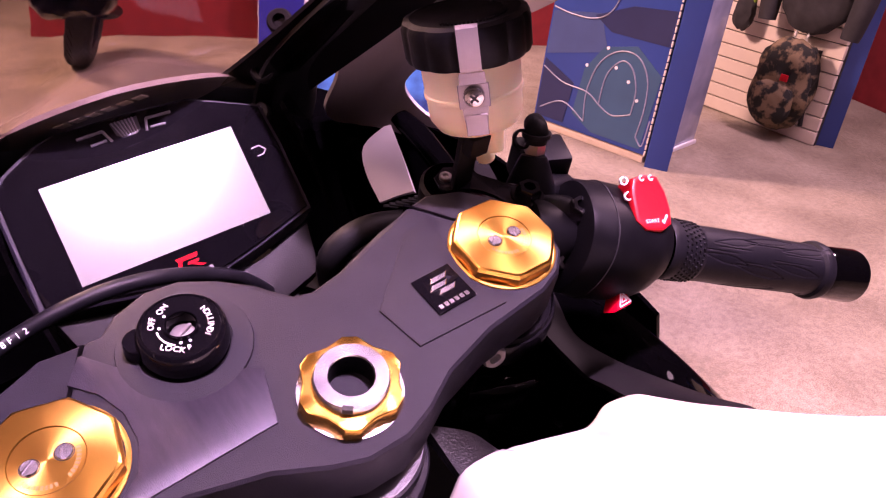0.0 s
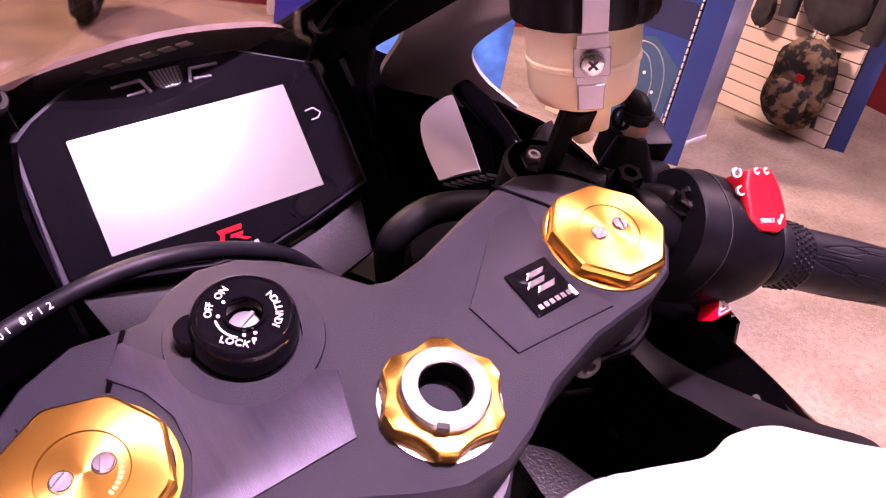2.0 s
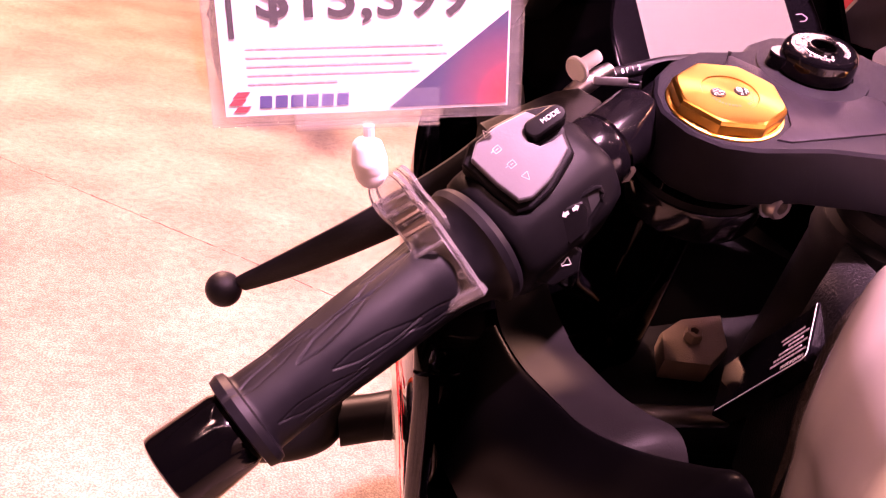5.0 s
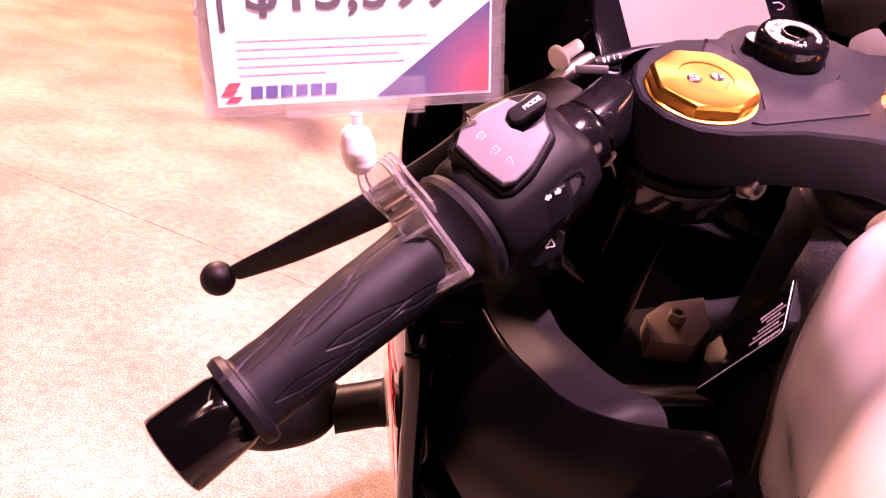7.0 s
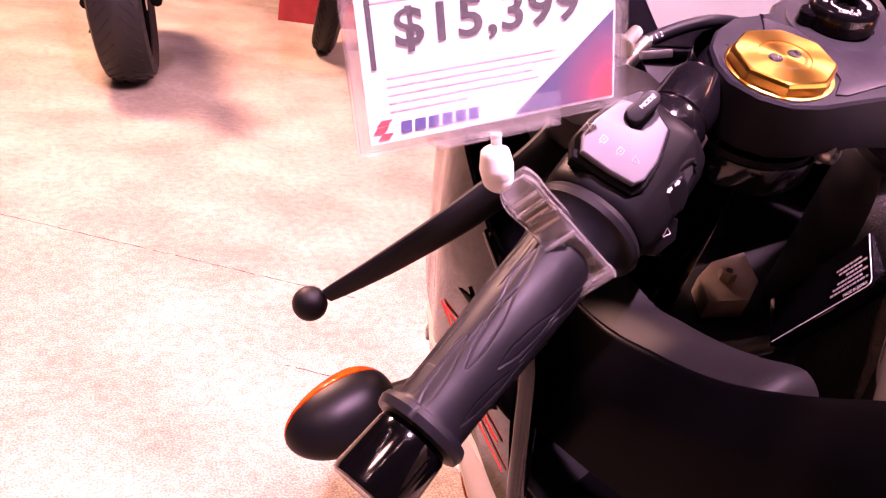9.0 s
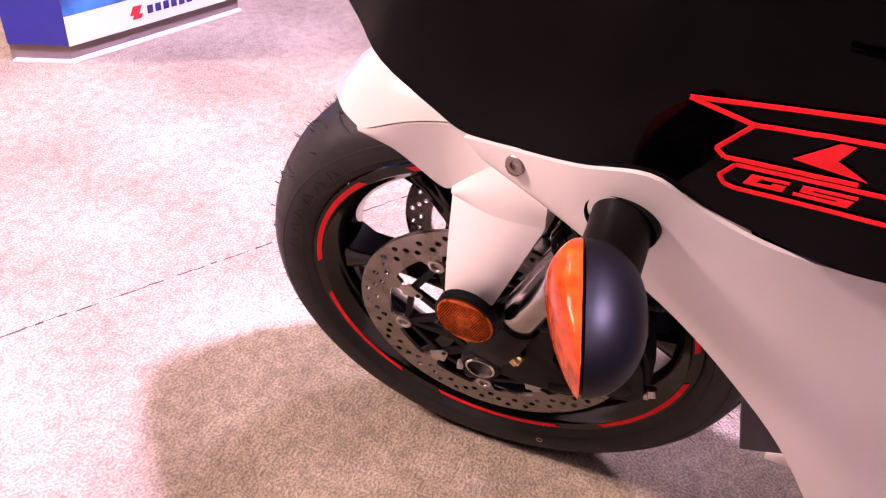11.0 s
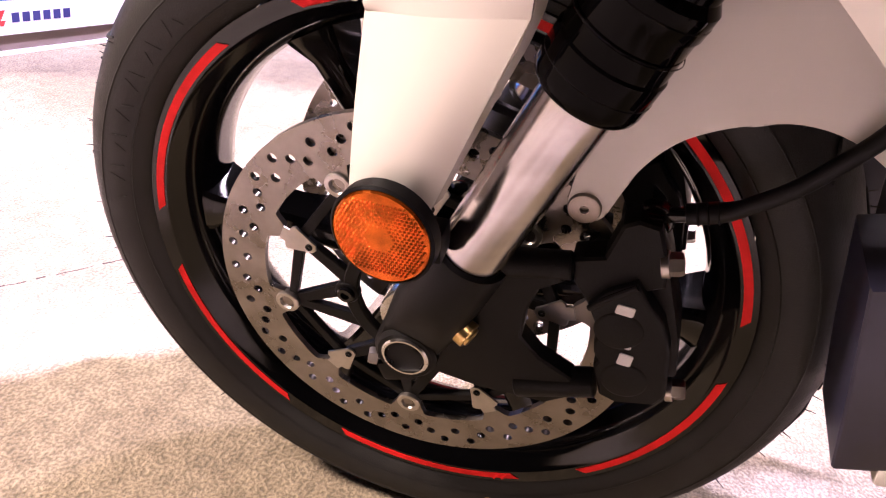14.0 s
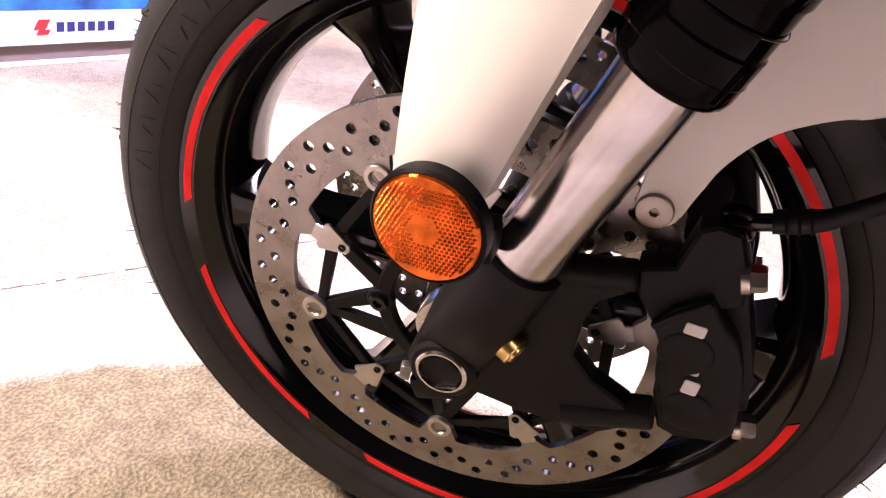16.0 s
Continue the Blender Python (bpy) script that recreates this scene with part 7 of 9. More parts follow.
def dashboard():
    out = [(-0.0815, -0.004), (-0.0810, 0.030), (-0.0795, 0.0665), (-0.0700, 0.0745), (-0.0500, 0.0855), (-0.0375, 0.0885), (0.0, 0.0885), (0.0380, 0.0865), (0.0770, 0.0685), (0.0775, 0.040), (0.0750, -0.004), (0.036, -0.0145), (0.012, -0.0195), (-0.018, -0.0185), (-0.042, -0.0130)]
    bm = bmesh.new()
    prism(bm, [(x * 1.015, (y - 0.035) * 1.015 + 0.035) for x, y in out][::-1], DASH, -0.030, -0.0010, 0.0030, 2)
    hs = part("dashboard", bm, M["dashrim"], bike, "black digital dashboard with a blank grey display")
    bm = bmesh.new()
    prism(bm, [(x * 0.975, (y - 0.035) * 0.972 + 0.035) for x, y in out][::-1], DASH, -0.006, 0.0008, 0.0008, 2)
    part("bezel", bm, M["bezel"], hs, "gloss black bezel")
    bm = bmesh.new()
    sc = [(-0.0590, 0.0010), (0.0505, 0.0010), (0.0535, 0.0600), (-0.0575, 0.0600)]
    prism(bm, sc, DASH, 0.0002, 0.0011, 0.0)
    part("display", bm, M["screen"], hs, "blank pale grey display", 0)
    # faint marks each side of the shift light
    for sd in (-1, 1):
        for a, b in (((0.0125, 0.0810), (0.0270, 0.0805)), ((0.0125, 0.0750), (0.0215, 0.0745)), ((0.0125, 0.0810), (0.0100, 0.0735))):
            bm = bmesh.new()
            tube(bm, [DASH @ V((sd * a[0] - 0.002, a[1], 0.0009)), DASH @ V((sd * b[0] - 0.002, b[1], 0.0009))], 0.0009, 6, 1)
            part("grey_mark", bm, M["dimmark"], hs, "grey bracket mark")
    bm = bmesh.new()
    prism(bm, [(-0.0095, 0.0845), (-0.0085, 0.0760), (-0.0050, 0.0735), (0.0020, 0.0735), (0.0055, 0.0760), (0.0065, 0.0845)], DASH, 0.0, 0.0013, 0.0005, 1)
    part("shift_light", bm, M["lens"], hs, "clear ribbed shift light")
    bm = bmesh.new()
    for k in range(7):
        tube(bm, [DASH @ V((-0.0085 + k * 0.0020, 0.0840, 0.0014)), DASH @ V((-0.0060 + k * 0.0015, 0.0745, 0.0014))], 0.0004, 5, 1)
    part("light_rib", bm, M["dimmark"], hs)
    # house outline symbol beside the display
    bm = bmesh.new()
    pts = [(0.0585, 0.0425), (0.0635, 0.0430), (0.0665, 0.0395), (0.0640, 0.0370), (0.0600, 0.0368)]
    for a, b in zip(pts, pts[1:]):
        tube(bm, [DASH @ V((*a, 0.0009)), DASH @ V((*b, 0.0009))], 0.0003, 5, 1)
    part("arrow_mark", bm, M["greyink"], hs)
    # model badge as plain red strokes
    bm = bmesh.new()
    for poly in ([(-0.0130, -0.0120), (-0.0100, -0.0120), (-0.0075, -0.0060), (-0.0095, -0.0060)], [(-0.0100, -0.0065), (0.0010, -0.0065), (0.0020, -0.0040), (-0.0110, -0.0040)], [(-0.0060, -0.0095), (0.0005, -0.0095), (0.0015, -0.0078), (-0.0050, -0.0078)], [(-0.0040, -0.0095), (-0.0015, -0.0095), (0.0040, -0.0125), (0.0010, -0.0125)]):
        prism(bm, poly, DASH, 0.0008, 0.0012)
    part("badge", bm, M["badge"], hs, "red angular badge", 0)
    bm = bmesh.new()
    for k in range(4):
        prism(bm, [(-0.0060 + k * 0.0034, -0.0160), (-0.0036 + k * 0.0034, -0.0160), (-0.0036 + k * 0.0034, -0.0142), (-0.0060 + k * 0.0034, -0.0142)], DASH, 0.0008, 0.0011)
    part("badge_bar", bm, M["dimmark"], hs, "", 0)
    # lower plastic apron
    bm = bmesh.new()
    prism(bm, [(-0.078, -0.008), (-0.040, -0.016), (0.0, -0.024), (0.040, -0.018), (0.074, -0.008), (0.066, -0.040), (0.030, -0.050), (-0.034, -0.050), (-0.070, -0.038)], DASH, -0.040, -0.012, 0.004, 2)
    part("apron", bm, M["satin"], hs, "satin black lower apron")
    return hs


M["lens"] = material("clear_ribbed_lens", (0.030, 0.030, 0.033), 0.25, 0.0, 0.3, 80, 0.2, 500, spec=0.3)
M["dimmark"] = material("dim_grey_print", (0.075, 0.070, 0.085), 0.4, 0, 0.05, 60, spec=0.2)
# rim base lightened to lavender-grey for the light its edge catches
M["dashrim"] = material("satin_dashboard_rim", (0.0140, 0.0125, 0.0190), 0.35, 0, 0.15, 50, 0.06, 1200, spec=0.35)
dashboard()


def sheet(name, rows, mat, parent, label="", th=0.003, n=4):
    bm = bmesh.new()
    skin(bm, [[V(p) for p in r] for r in rows], th, n)
    return part(name, bm, mat, parent, label)


SET[0] = Matrix()
# lower edge and upper edge of the side cowl, from the nose backwards
LOW = [(0.0000, 0.1500, 0.7480), (-0.0520, 0.1350, 0.7480), (-0.1000, 0.0920, 0.7470), (-0.1320, 0.0580, 0.7340), (-0.1600, 0.0300, 0.7200), (-0.1810, -0.0160, 0.7020), (-0.1889, -0.0405, 0.6933), (-0.2010, -0.0790, 0.6992), (-0.2166, -0.1216, 0.7095), (-0.2253, -0.1643, 0.7197), (-0.2282, -0.1949, 0.7040), (-0.2347, -0.2390, 0.6919), (-0.2410, -0.2747, 0.6864), (-0.2471, -0.3096, 0.6914)]
HIGH = [(0.0000, 0.1180, 0.9020), (-0.0500, 0.1060, 0.9040), (-0.0900, 0.0760, 0.9080), (-0.1236, 0.0381, 0.9120), (-0.1498, -0.0016, 0.9129), (-0.1703, -0.0397, 0.9108), (-0.1841, -0.0700, 0.9046), (-0.1965, -0.0986, 0.8932), (-0.2101, -0.1262, 0.8829), (-0.2203, -0.1517, 0.8666), (-0.2267, -0.1782, 0.8442), (-0.2322, -0.2097, 0.8227), (-0.2373, -0.2448, 0.8002), (-0.2387, -0.2602, 0.7899)]
HIGH = [(x, y - 0.067, z + 0.042) for x, y, z in HIGH]


def side_cowl(sd):
    def bulge(p, q, k, out):
        m = V(p).lerp(V(q), k)
        return V((m.x - out * (0.4 + 0.6 * min(1, abs(m.x) / 0.2)), m.y + (0.035 * (1 - min(1, abs(m.x) / 0.13)) if abs(m.x) < 0.13 else 0), m.z))
    rows = [LOW, [bulge(p, q, 0.3, 0.003) for p, q in zip(LOW, HIGH)], [bulge(p, q, 0.65, 0.005) for p, q in zip(LOW, HIGH)], HIGH]
    rows = [[V((-sd * p[0], p[1], p[2])) for p in r] for r in rows]
    ob = sheet("side_cowl", rows, M["gloss"], bike, "gloss black fairing side with red outlined graphic", 0.003, 4)
    return ob, rows


cowl_l, rows_l = side_cowl(-1)
cowl_r, _ = side_cowl(1)


GRID = [smoothed(r, 5) for r in rows_l]
GRID = [p for k in range(len(GRID[0])) for p in smoothed([g[k] for g in GRID], 8)]


def cowl_surface(y, z):
    """A place on the flank of the left cowl, blended from the nearest points of its skin."""
    near = sorted(GRID, key=lambda p: (p.y - y) ** 2 + (p.z - z) ** 2)[:5]
    ws = [1 / (1e-7 + (p.y - y) ** 2 + (p.z - z) ** 2) for p in near]
    return V((sum(p.x * w for p, w in zip(near, ws)) / sum(ws) - 0.0012, y, z))


def graphic():
    """The red outlined mark on the cowl flank: an outlined wing above a flat outlined bar."""
    def g(px, py):
        dx, dy = px - 1.243, py - 0.070
        return (-0.1776 - 0.210 * dx - 0.074 * dy, 0.7757 + 0.0055 * dx - 0.238 * dy)
    wing = [g(1.243, 0.070), g(1.385, 0.108), g(1.285, 0.185), g(1.300, 0.206), g(1.600, 0.198)]
    upper = [g(1.243, 0.070), g(1.42, 0.056), g(1.62, 0.040), g(1.78, 0.028)]
    arm = [g(1.385, 0.108), g(1.57, 0.095), g(1.78, 0.085)]
    bar = [g(1.325, 0.220), g(1.280, 0.258), g(1.288, 0.280), g(1.320, 0.286), g(1.60, 0.282), g(1.78, 0.280)]
    bar2 = [g(1.325, 0.220), g(1.60, 0.213), g(1.78, 0.208)]
    out = [wing, upper, arm, bar, bar2]
    for ln in out:
        bm = bmesh.new()
        pts = [cowl_surface(*p) for p in ln]
        for a, b in zip(pts, pts[1:]):
            n = 6
            w = 0.0013
            d = (b - a).normalized()
            up = V((1, 0, 0)).cross(d).normalized()
            for i in range(n):
                p, q = a.lerp(b, i / n), a.lerp(b, (i + 1) / n)
                p, q = cowl_surface(p.y, p.z), cowl_surface(q.y, q.z)
                bm.faces.new([bm.verts.new(v) for v in (p - up * w, q - up * w, q + up * w, p + up * w)])
        bmesh.ops.remove_doubles(bm, verts=bm.verts, dist=0.0004)
        r = bmesh.ops.extrude_face_region(bm, geom=list(bm.faces))
        for v in r["geom"]:
            if isinstance(v, bmesh.types.BMVert):
                v.co.x -= 0.0005
        part("red_outline", bm, M["red"], cowl_l, "red outline stripe", 0)
    fill = [[g(1.462, 0.170), g(1.57, 0.108), g(1.60, 0.108), g(1.560, 0.150), g(1.62, 0.186)], [g(1.362, 0.236), g(1.450, 0.233), g(1.448, 0.241), g(1.384, 0.243), g(1.368, 0.256), g(1.404, 0.255), g(1.408, 0.248), g(1.440, 0.247), g(1.428, 0.264), g(1.336, 0.266)], [g(1.480, 0.232), g(1.600, 0.228), g(1.598, 0.236), g(1.502, 0.239), g(1.498, 0.244), g(1.590, 0.242), g(1.572, 0.262), g(1.452, 0.264), g(1.455, 0.256), g(1.550, 0.254), g(1.552, 0.249), g(1.470, 0.251)]]
    for f in fill:
        bm = bmesh.new()
        v = [bm.verts.new(cowl_surface(*p)) for p in f]
        fc = bm.faces.new(v)
        r = bmesh.ops.extrude_face_region(bm, geom=[fc])
        for q in r["geom"]:
            if isinstance(q, bmesh.types.BMVert):
                q.co.x -= 0.0005
        part("red_patch", bm, M["red"], cowl_l, "red filled patch", 0)


graphic()


def lower_fairing(sd):
    """The white flank under the black cowl with the hole for the indicator."""
    top = [(-0.1889, -0.0405, 0.6928), (-0.2010, -0.0790, 0.6987), (-0.2166, -0.1216, 0.7090), (-0.2255, -0.1643, 0.7192), (-0.2287, -0.1949, 0.7035), (-0.2337, -0.2397, 0.6890), (-0.2305, -0.2911, 0.6772), (-0.2262, -0.3671, 0.6614), (-0.2240, -0.5248, 0.6449)]
    up2 = [(-0.1900, -0.0453, 0.6876), (-0.2045, -0.0859, 0.6836), (-0.2196, -0.1288, 0.6901), (-0.2272, -0.1719, 0.6932), (-0.2307, -0.2039, 0.6783), (-0.2340, -0.2509, 0.6599), (-0.2320, -0.3024, 0.6401), (-0.2291, -0.3783, 0.6230), (-0.2434, -0.5259, 0.6146)]
    mid = [(-0.1917, -0.0522, 0.6813), (-0.2072, -0.0952, 0.6695), (-0.2200, -0.1381, 0.6573), (-0.2251, -0.1822, 0.6342), (-0.2300, -0.2179, 0.6108), (-0.2337, -0.2676, 0.5729), (-0.2355, -0.3218, 0.5338), (-0.2359, -0.3873, 0.5167), (-0.2360, -0.5250, 0.5141)]
    bot = [(-0.1930, -0.0573, 0.6785), (-0.2078, -0.1014, 0.6633), (-0.2184, -0.1463, 0.6381), (-0.2208, -0.1921, 0.5980), (-0.2234, -0.2325, 0.5529), (-0.2258, -0.2847, 0.4804), (-0.2272, -0.3314, 0.3889), (-0.2274, -0.3737, 0.3143), (-0.2218, -0.5238, 0.2731)]
    rows = [[V((-sd * x, y, z)) for x, y, z in r] for r in (top, up2, mid, bot)]
    ob = sheet("lower_fairing", rows, M["white"], bike, "white lower fairing panel with a round bolt", 0.0035, 5)
    bm = bmesh.new()
    d = V((sd, 0.35, 0.35))
    p = V((sd * 0.2055, -0.0790, 0.6885)) - d.normalized() * 0.0008
    lathe(bm, [(0.0072, -0.006), (0.0072, 0.0022), (0.0062, 0.0030), (0.0030, 0.0028), (0.0026, 0.0008), (0, 0.0008)], at(p, d), 24)
    part("panel_bolt", bm, M["disc"], ob, "round steel panel bolt")
    # rubber seat of the indicator
    bm = bmesh.new()
    lathe(bm, [(0.0, 0.001), (0.0225, 0.001), (0.0240, 0.003), (0.0252, 0.0035), (0.0258, 0.002), (0.0255, -0.003)], at((sd * 0.2273, -0.1517, 0.6798), (sd, 0.30, 0.12), (0, 0, 1)) @ Matrix.Diagonal((0.95, 0.72, 1, 1)), 40)
    part("indicator_seat", bm, M["matte"], ob, "black rubber seat")
    return ob


low_l = lower_fairing(-1)
low_r = lower_fairing(1)


def indicator(sd):
    base = V((sd * 0.2192, -0.1527, 0.6794))
    bm = bmesh.new()
    tube(bm, [base, base + V((sd * 0.022, 0.001, -0.001)), base + V((sd * 0.050, 0.002, -0.002))], [0.0205, 0.0192, 0.0196], 28, 5, 0.92, (0, 0, 1))
    ind = part("turn_indicator", bm, M["shell"], bike, "black stalk turn indicator with amber lens")
    c = V((sd * 0.3075, -0.1475, 0.684))
    turn = Matrix.Translation(c) @ Matrix.Rotation(radians(-sd * 13), 4, "Z")
    n, half = 30, 40

    def outline(u):
        """Depth ahead, depth behind and half height at u, from the stalk (-1) to the tip (1)."""
        e = max(0.0, 1 - abs(u) ** 2.3)
        back = 0.0335 * max(0.0, 1 - abs((u + 0.10) / (1.10 if u > -0.1 else 0.90)) ** 2.4) ** 0.5
        front = 0.0195 * (max(0.0, (u + 1) / 0.55) ** 0.55 if u < -0.45 else max(0.0, 1 - ((u + 0.45) / 1.45) ** 1.7))
        return front, back, 0.0300 * e ** 0.42 * (1 - 0.14 * u)

    for name, ahead, mat, lab in (("shell", False, M["shell"], "black rounded shell"), ("lens", True, M["amber"], "amber faceted lens")):
        bm = bmesh.new()
        rows = []
        for i in range(n + 1):
            u = -math.cos(math.pi * i / n)
            f, b, h = outline(u)
            row = []
            for j in range(half + 1):
                w = math.pi * j / half
                sx, cz = math.sin(w), math.cos(w)
                y = (0.0018 + f * sx ** 0.62) if ahead else -b * sx ** 0.95
                row.append(bm.verts.new(turn @ V((sd * u * 0.0460, y, h * math.copysign(abs(cz) ** (0.80 if ahead else 1.0), cz)))))
            rows.append(row)
        for p, q in zip(rows, rows[1:]):
            for j in range(half):
                bm.faces.new([p[j], p[j + 1], q[j + 1], q[j]])
        for a, b in zip(rows, rows[1:]):
            bm.faces.new([a[0], b[0], b[-1], a[-1]])
        bmesh.ops.remove_doubles(bm, verts=bm.verts, dist=0.0002)
        part(name, bm, mat, ind, lab, 40)
    return ind


indicator(-1)


SET[0] = KIT


def inner_blackout():
    """An added matte black sheet that blocks the view through the open fairing."""
    rows = [[V((x, y, z)) for x in (-w_, -w_ * 0.5, 0, w_ * 0.5, w_)] for y, z, w_ in ((0.10, 0.83, 0.07), (0.05, 0.77, 0.11), (-0.02, 0.735, 0.165), (-0.11, 0.72, 0.20), (-0.25, 0.70, 0.225), (-0.42, 0.69, 0.22), (-0.52, 0.69, 0.20))]
    sheet("inner_blackout", rows, M["matte"], bike, "added matte black sheet for the dark inside of the fairing", 0.003, 4)


SET[0] = Matrix()
inner_blackout()
SET[0] = KIT


def inner_cockpit(sd):
    """The dark inner panels between dashboard and cowl, the grey upper wing and the black screen stay."""
    def q(pts):
        return [V((sd * x, y, z)) for x, y, z in pts]
    wing_out = [(0.182, -0.330, 1.055), (0.187, -0.235, 1.004), (0.188, -0.165, 0.979), (0.177, -0.123, 0.956), (0.178, -0.092, 0.936), (0.189, -0.088, 0.914), (0.207, -0.100, 0.892)]
    wing_mid = [(0.140, -0.310, 1.052), (0.150, -0.210, 1.008), (0.160, -0.138, 0.974), (0.163, -0.098, 0.952), (0.162, -0.066, 0.926), (0.175, -0.062, 0.903), (0.194, -0.084, 0.886)]
    wing_in = [(0.100, -0.260, 1.052), (0.110, -0.165, 1.014), (0.120, -0.122, 0.985), (0.127, -0.092, 0.955), (0.130, -0.058, 0.925), (0.152, -0.040, 0.904), (0.184, -0.066, 0.893)]
    wg = sheet("upper_wing", [q(wing_out), q(wing_mid), q(wing_in)], M["panel"], bike, "grey glossy inner wing of the upper cowl", 0.003, 5)
    # black stay with bolts between screen and wing
    st = [(0.098, -0.050, 0.905), (0.104, -0.058, 0.935), (0.106, -0.082, 0.968), (0.108, -0.125, 0.995), (0.104, -0.200, 1.030)]
    bm = bmesh.new()
    tube(bm, q(st), [0.021, 0.021, 0.018, 0.014, 0.012], 14, 6, 0.8)
    sty = part("screen_stay", bm, M["matte"], bike, "matte black screen stay with bolts")
    web = [[(0.070, -0.060, 0.912), (0.076, -0.075, 0.952), (0.082, -0.110, 0.986), (0.088, -0.195, 1.028)], [(0.086, -0.056, 0.909), (0.092, -0.070, 0.946), (0.096, -0.104, 0.980), (0.097, -0.195, 1.027)], [(0.102, -0.050, 0.905), (0.107, -0.064, 0.940), (0.109, -0.096, 0.974), (0.106, -0.195, 1.026)]]
    sheet("stay_web", [q(r) for r in web], M["matte"], sty, "matte black web of the stay", 0.003, 4)
    for p in ((0.100, -0.098, 0.995), (0.094, -0.070, 0.962), (0.088, -0.062, 0.935)):
        bm = bmesh.new()
        bolt(bm, V((sd * p[0] - sd * 0.010, p[1] - 0.012, p[2] + 0.004)), V((-sd * 0.5, -0.7, 0.6)), 0.0075, 0.006, False)
        part("stay_bolt", bm, M["casting"], sty)
    # inner trim from the dashboard out to the cowl edge
    i0 = [(0.080, -0.110, 0.955), (0.086, -0.118, 0.925), (0.084, -0.140, 0.890), (0.080, -0.165, 0.850), (0.075, -0.190, 0.790)]
    i1 = [(0.112, -0.060, 0.945), (0.118, -0.066, 0.910), (0.122, -0.085, 0.870), (0.122, -0.115, 0.820), (0.120, -0.150, 0.760)]
    i2 = [(0.150, -0.040, 0.925), (0.150, -0.045, 0.890), (0.150, -0.060, 0.850), (0.152, -0.085, 0.790), (0.155, -0.130, 0.720)]
    i3 = [(0.196, -0.085, 0.890), (0.192, -0.090, 0.860), (0.190, -0.100, 0.810), (0.190, -0.125, 0.740), (0.190, -0.160, 0.690)]
    sheet("inner_trim", [q(i0), q(i1), q(i2), q(i3)], M["gloss"], bike, "gloss black inner cockpit trim", 0.003, 4)
    if sd < 0:
        return wg
    # bright vented duct cover with a gloss strip beside it
    duct = [[(0.1275, -0.1225, 0.8715), (0.1310, -0.1020, 0.8860), (0.1400, -0.0880, 0.8975), (0.1600, -0.0850, 0.9045)], [(0.1345, -0.1330, 0.8765), (0.1420, -0.1110, 0.8900), (0.1500, -0.0960, 0.8990), (0.1620, -0.0860, 0.9045)], [(0.1415, -0.1440, 0.8805), (0.1520, -0.1180, 0.8935), (0.1590, -0.1000, 0.9005), (0.1640, -0.0870, 0.9045)]]
    dc = sheet("duct_cover", [q(r) for r in duct], M["duct"], bike, "pale silver duct cover with black slots", 0.003, 4)
    for k in range(7):
        bm = bmesh.new()
        a = V((0.1275, -0.1235, 0.8700)).lerp(V((0.1425, -0.1470, 0.8795)), k / 6)
        tube(bm, q([a, a + V((0.0095, -0.0015, -0.0045))]), 0.0013, 6, 2)
        part("slot", bm, M["groove"], dc)
    bm = bmesh.new()
    tube(bm, q([(0.176, -0.080, 0.908), (0.178, -0.100, 0.897), (0.178, -0.128, 0.878), (0.176, -0.150, 0.862)]), [0.008, 0.010, 0.010, 0.009], 12, 5, 0.6)
    part("gloss_strip", bm, M["gloss"], bike, "gloss black trim strip")
    return wg


M["duct"] = material("pale_silver_panel", (0.78, 0.75, 0.84), 0.42, 0.1, 0.05, 20)
wing_l = inner_cockpit(-1)
inner_cockpit(1)


def warning_label():
    """A bordered sticker with rows of unreadable text on the left wing."""
    a, b, c, d = V((-0.1535, -0.235, 1.0170)), V((-0.1385, -0.180, 1.0030)), V((-0.1550, -0.127, 0.9700)), V((-0.1680, -0.165, 0.9820))
    n = (b - a).cross(d - a).normalized()
    if n.z > 0:
        n = -n
    bm = bmesh.new()
    def quad(p, lift, grow):
        ctr = (a + b + c + d) / 4
        vs = [bm.verts.new(ctr + (v - ctr) * grow + n * lift) for v in p]
        f = bm.faces.new(vs)
        r = bmesh.ops.extrude_face_region(bm, geom=[f])
        for v in r["geom"]:
            if isinstance(v, bmesh.types.BMVert):
                v.co += n * 0.0004
    quad((a, b, c, d), 0.0030, 1.0)
    part("warning_label", bm, M["blackink"], wing_l, "black bordered warning label", 0)
    bm = bmesh.new()
    quad((a, b, c, d), 0.0036, 0.9)
    part("label_field", bm, M["sticker"], wing_l, "cream label field", 0)
    for k in range(8):
        bm = bmesh.new()
        t = 0.12 + k * 0.105
        p, q = a.lerp(d, t).lerp(b.lerp(c, t), 0.12), a.lerp(d, t).lerp(b.lerp(c, t), 0.86 - 0.1 * (k % 3))
        tube(bm, [p + n * 0.0042, q + n * 0.0042], 0.0006, 4, 1)
        part("text_bar", bm, M["blackink"], wing_l)


warning_label()


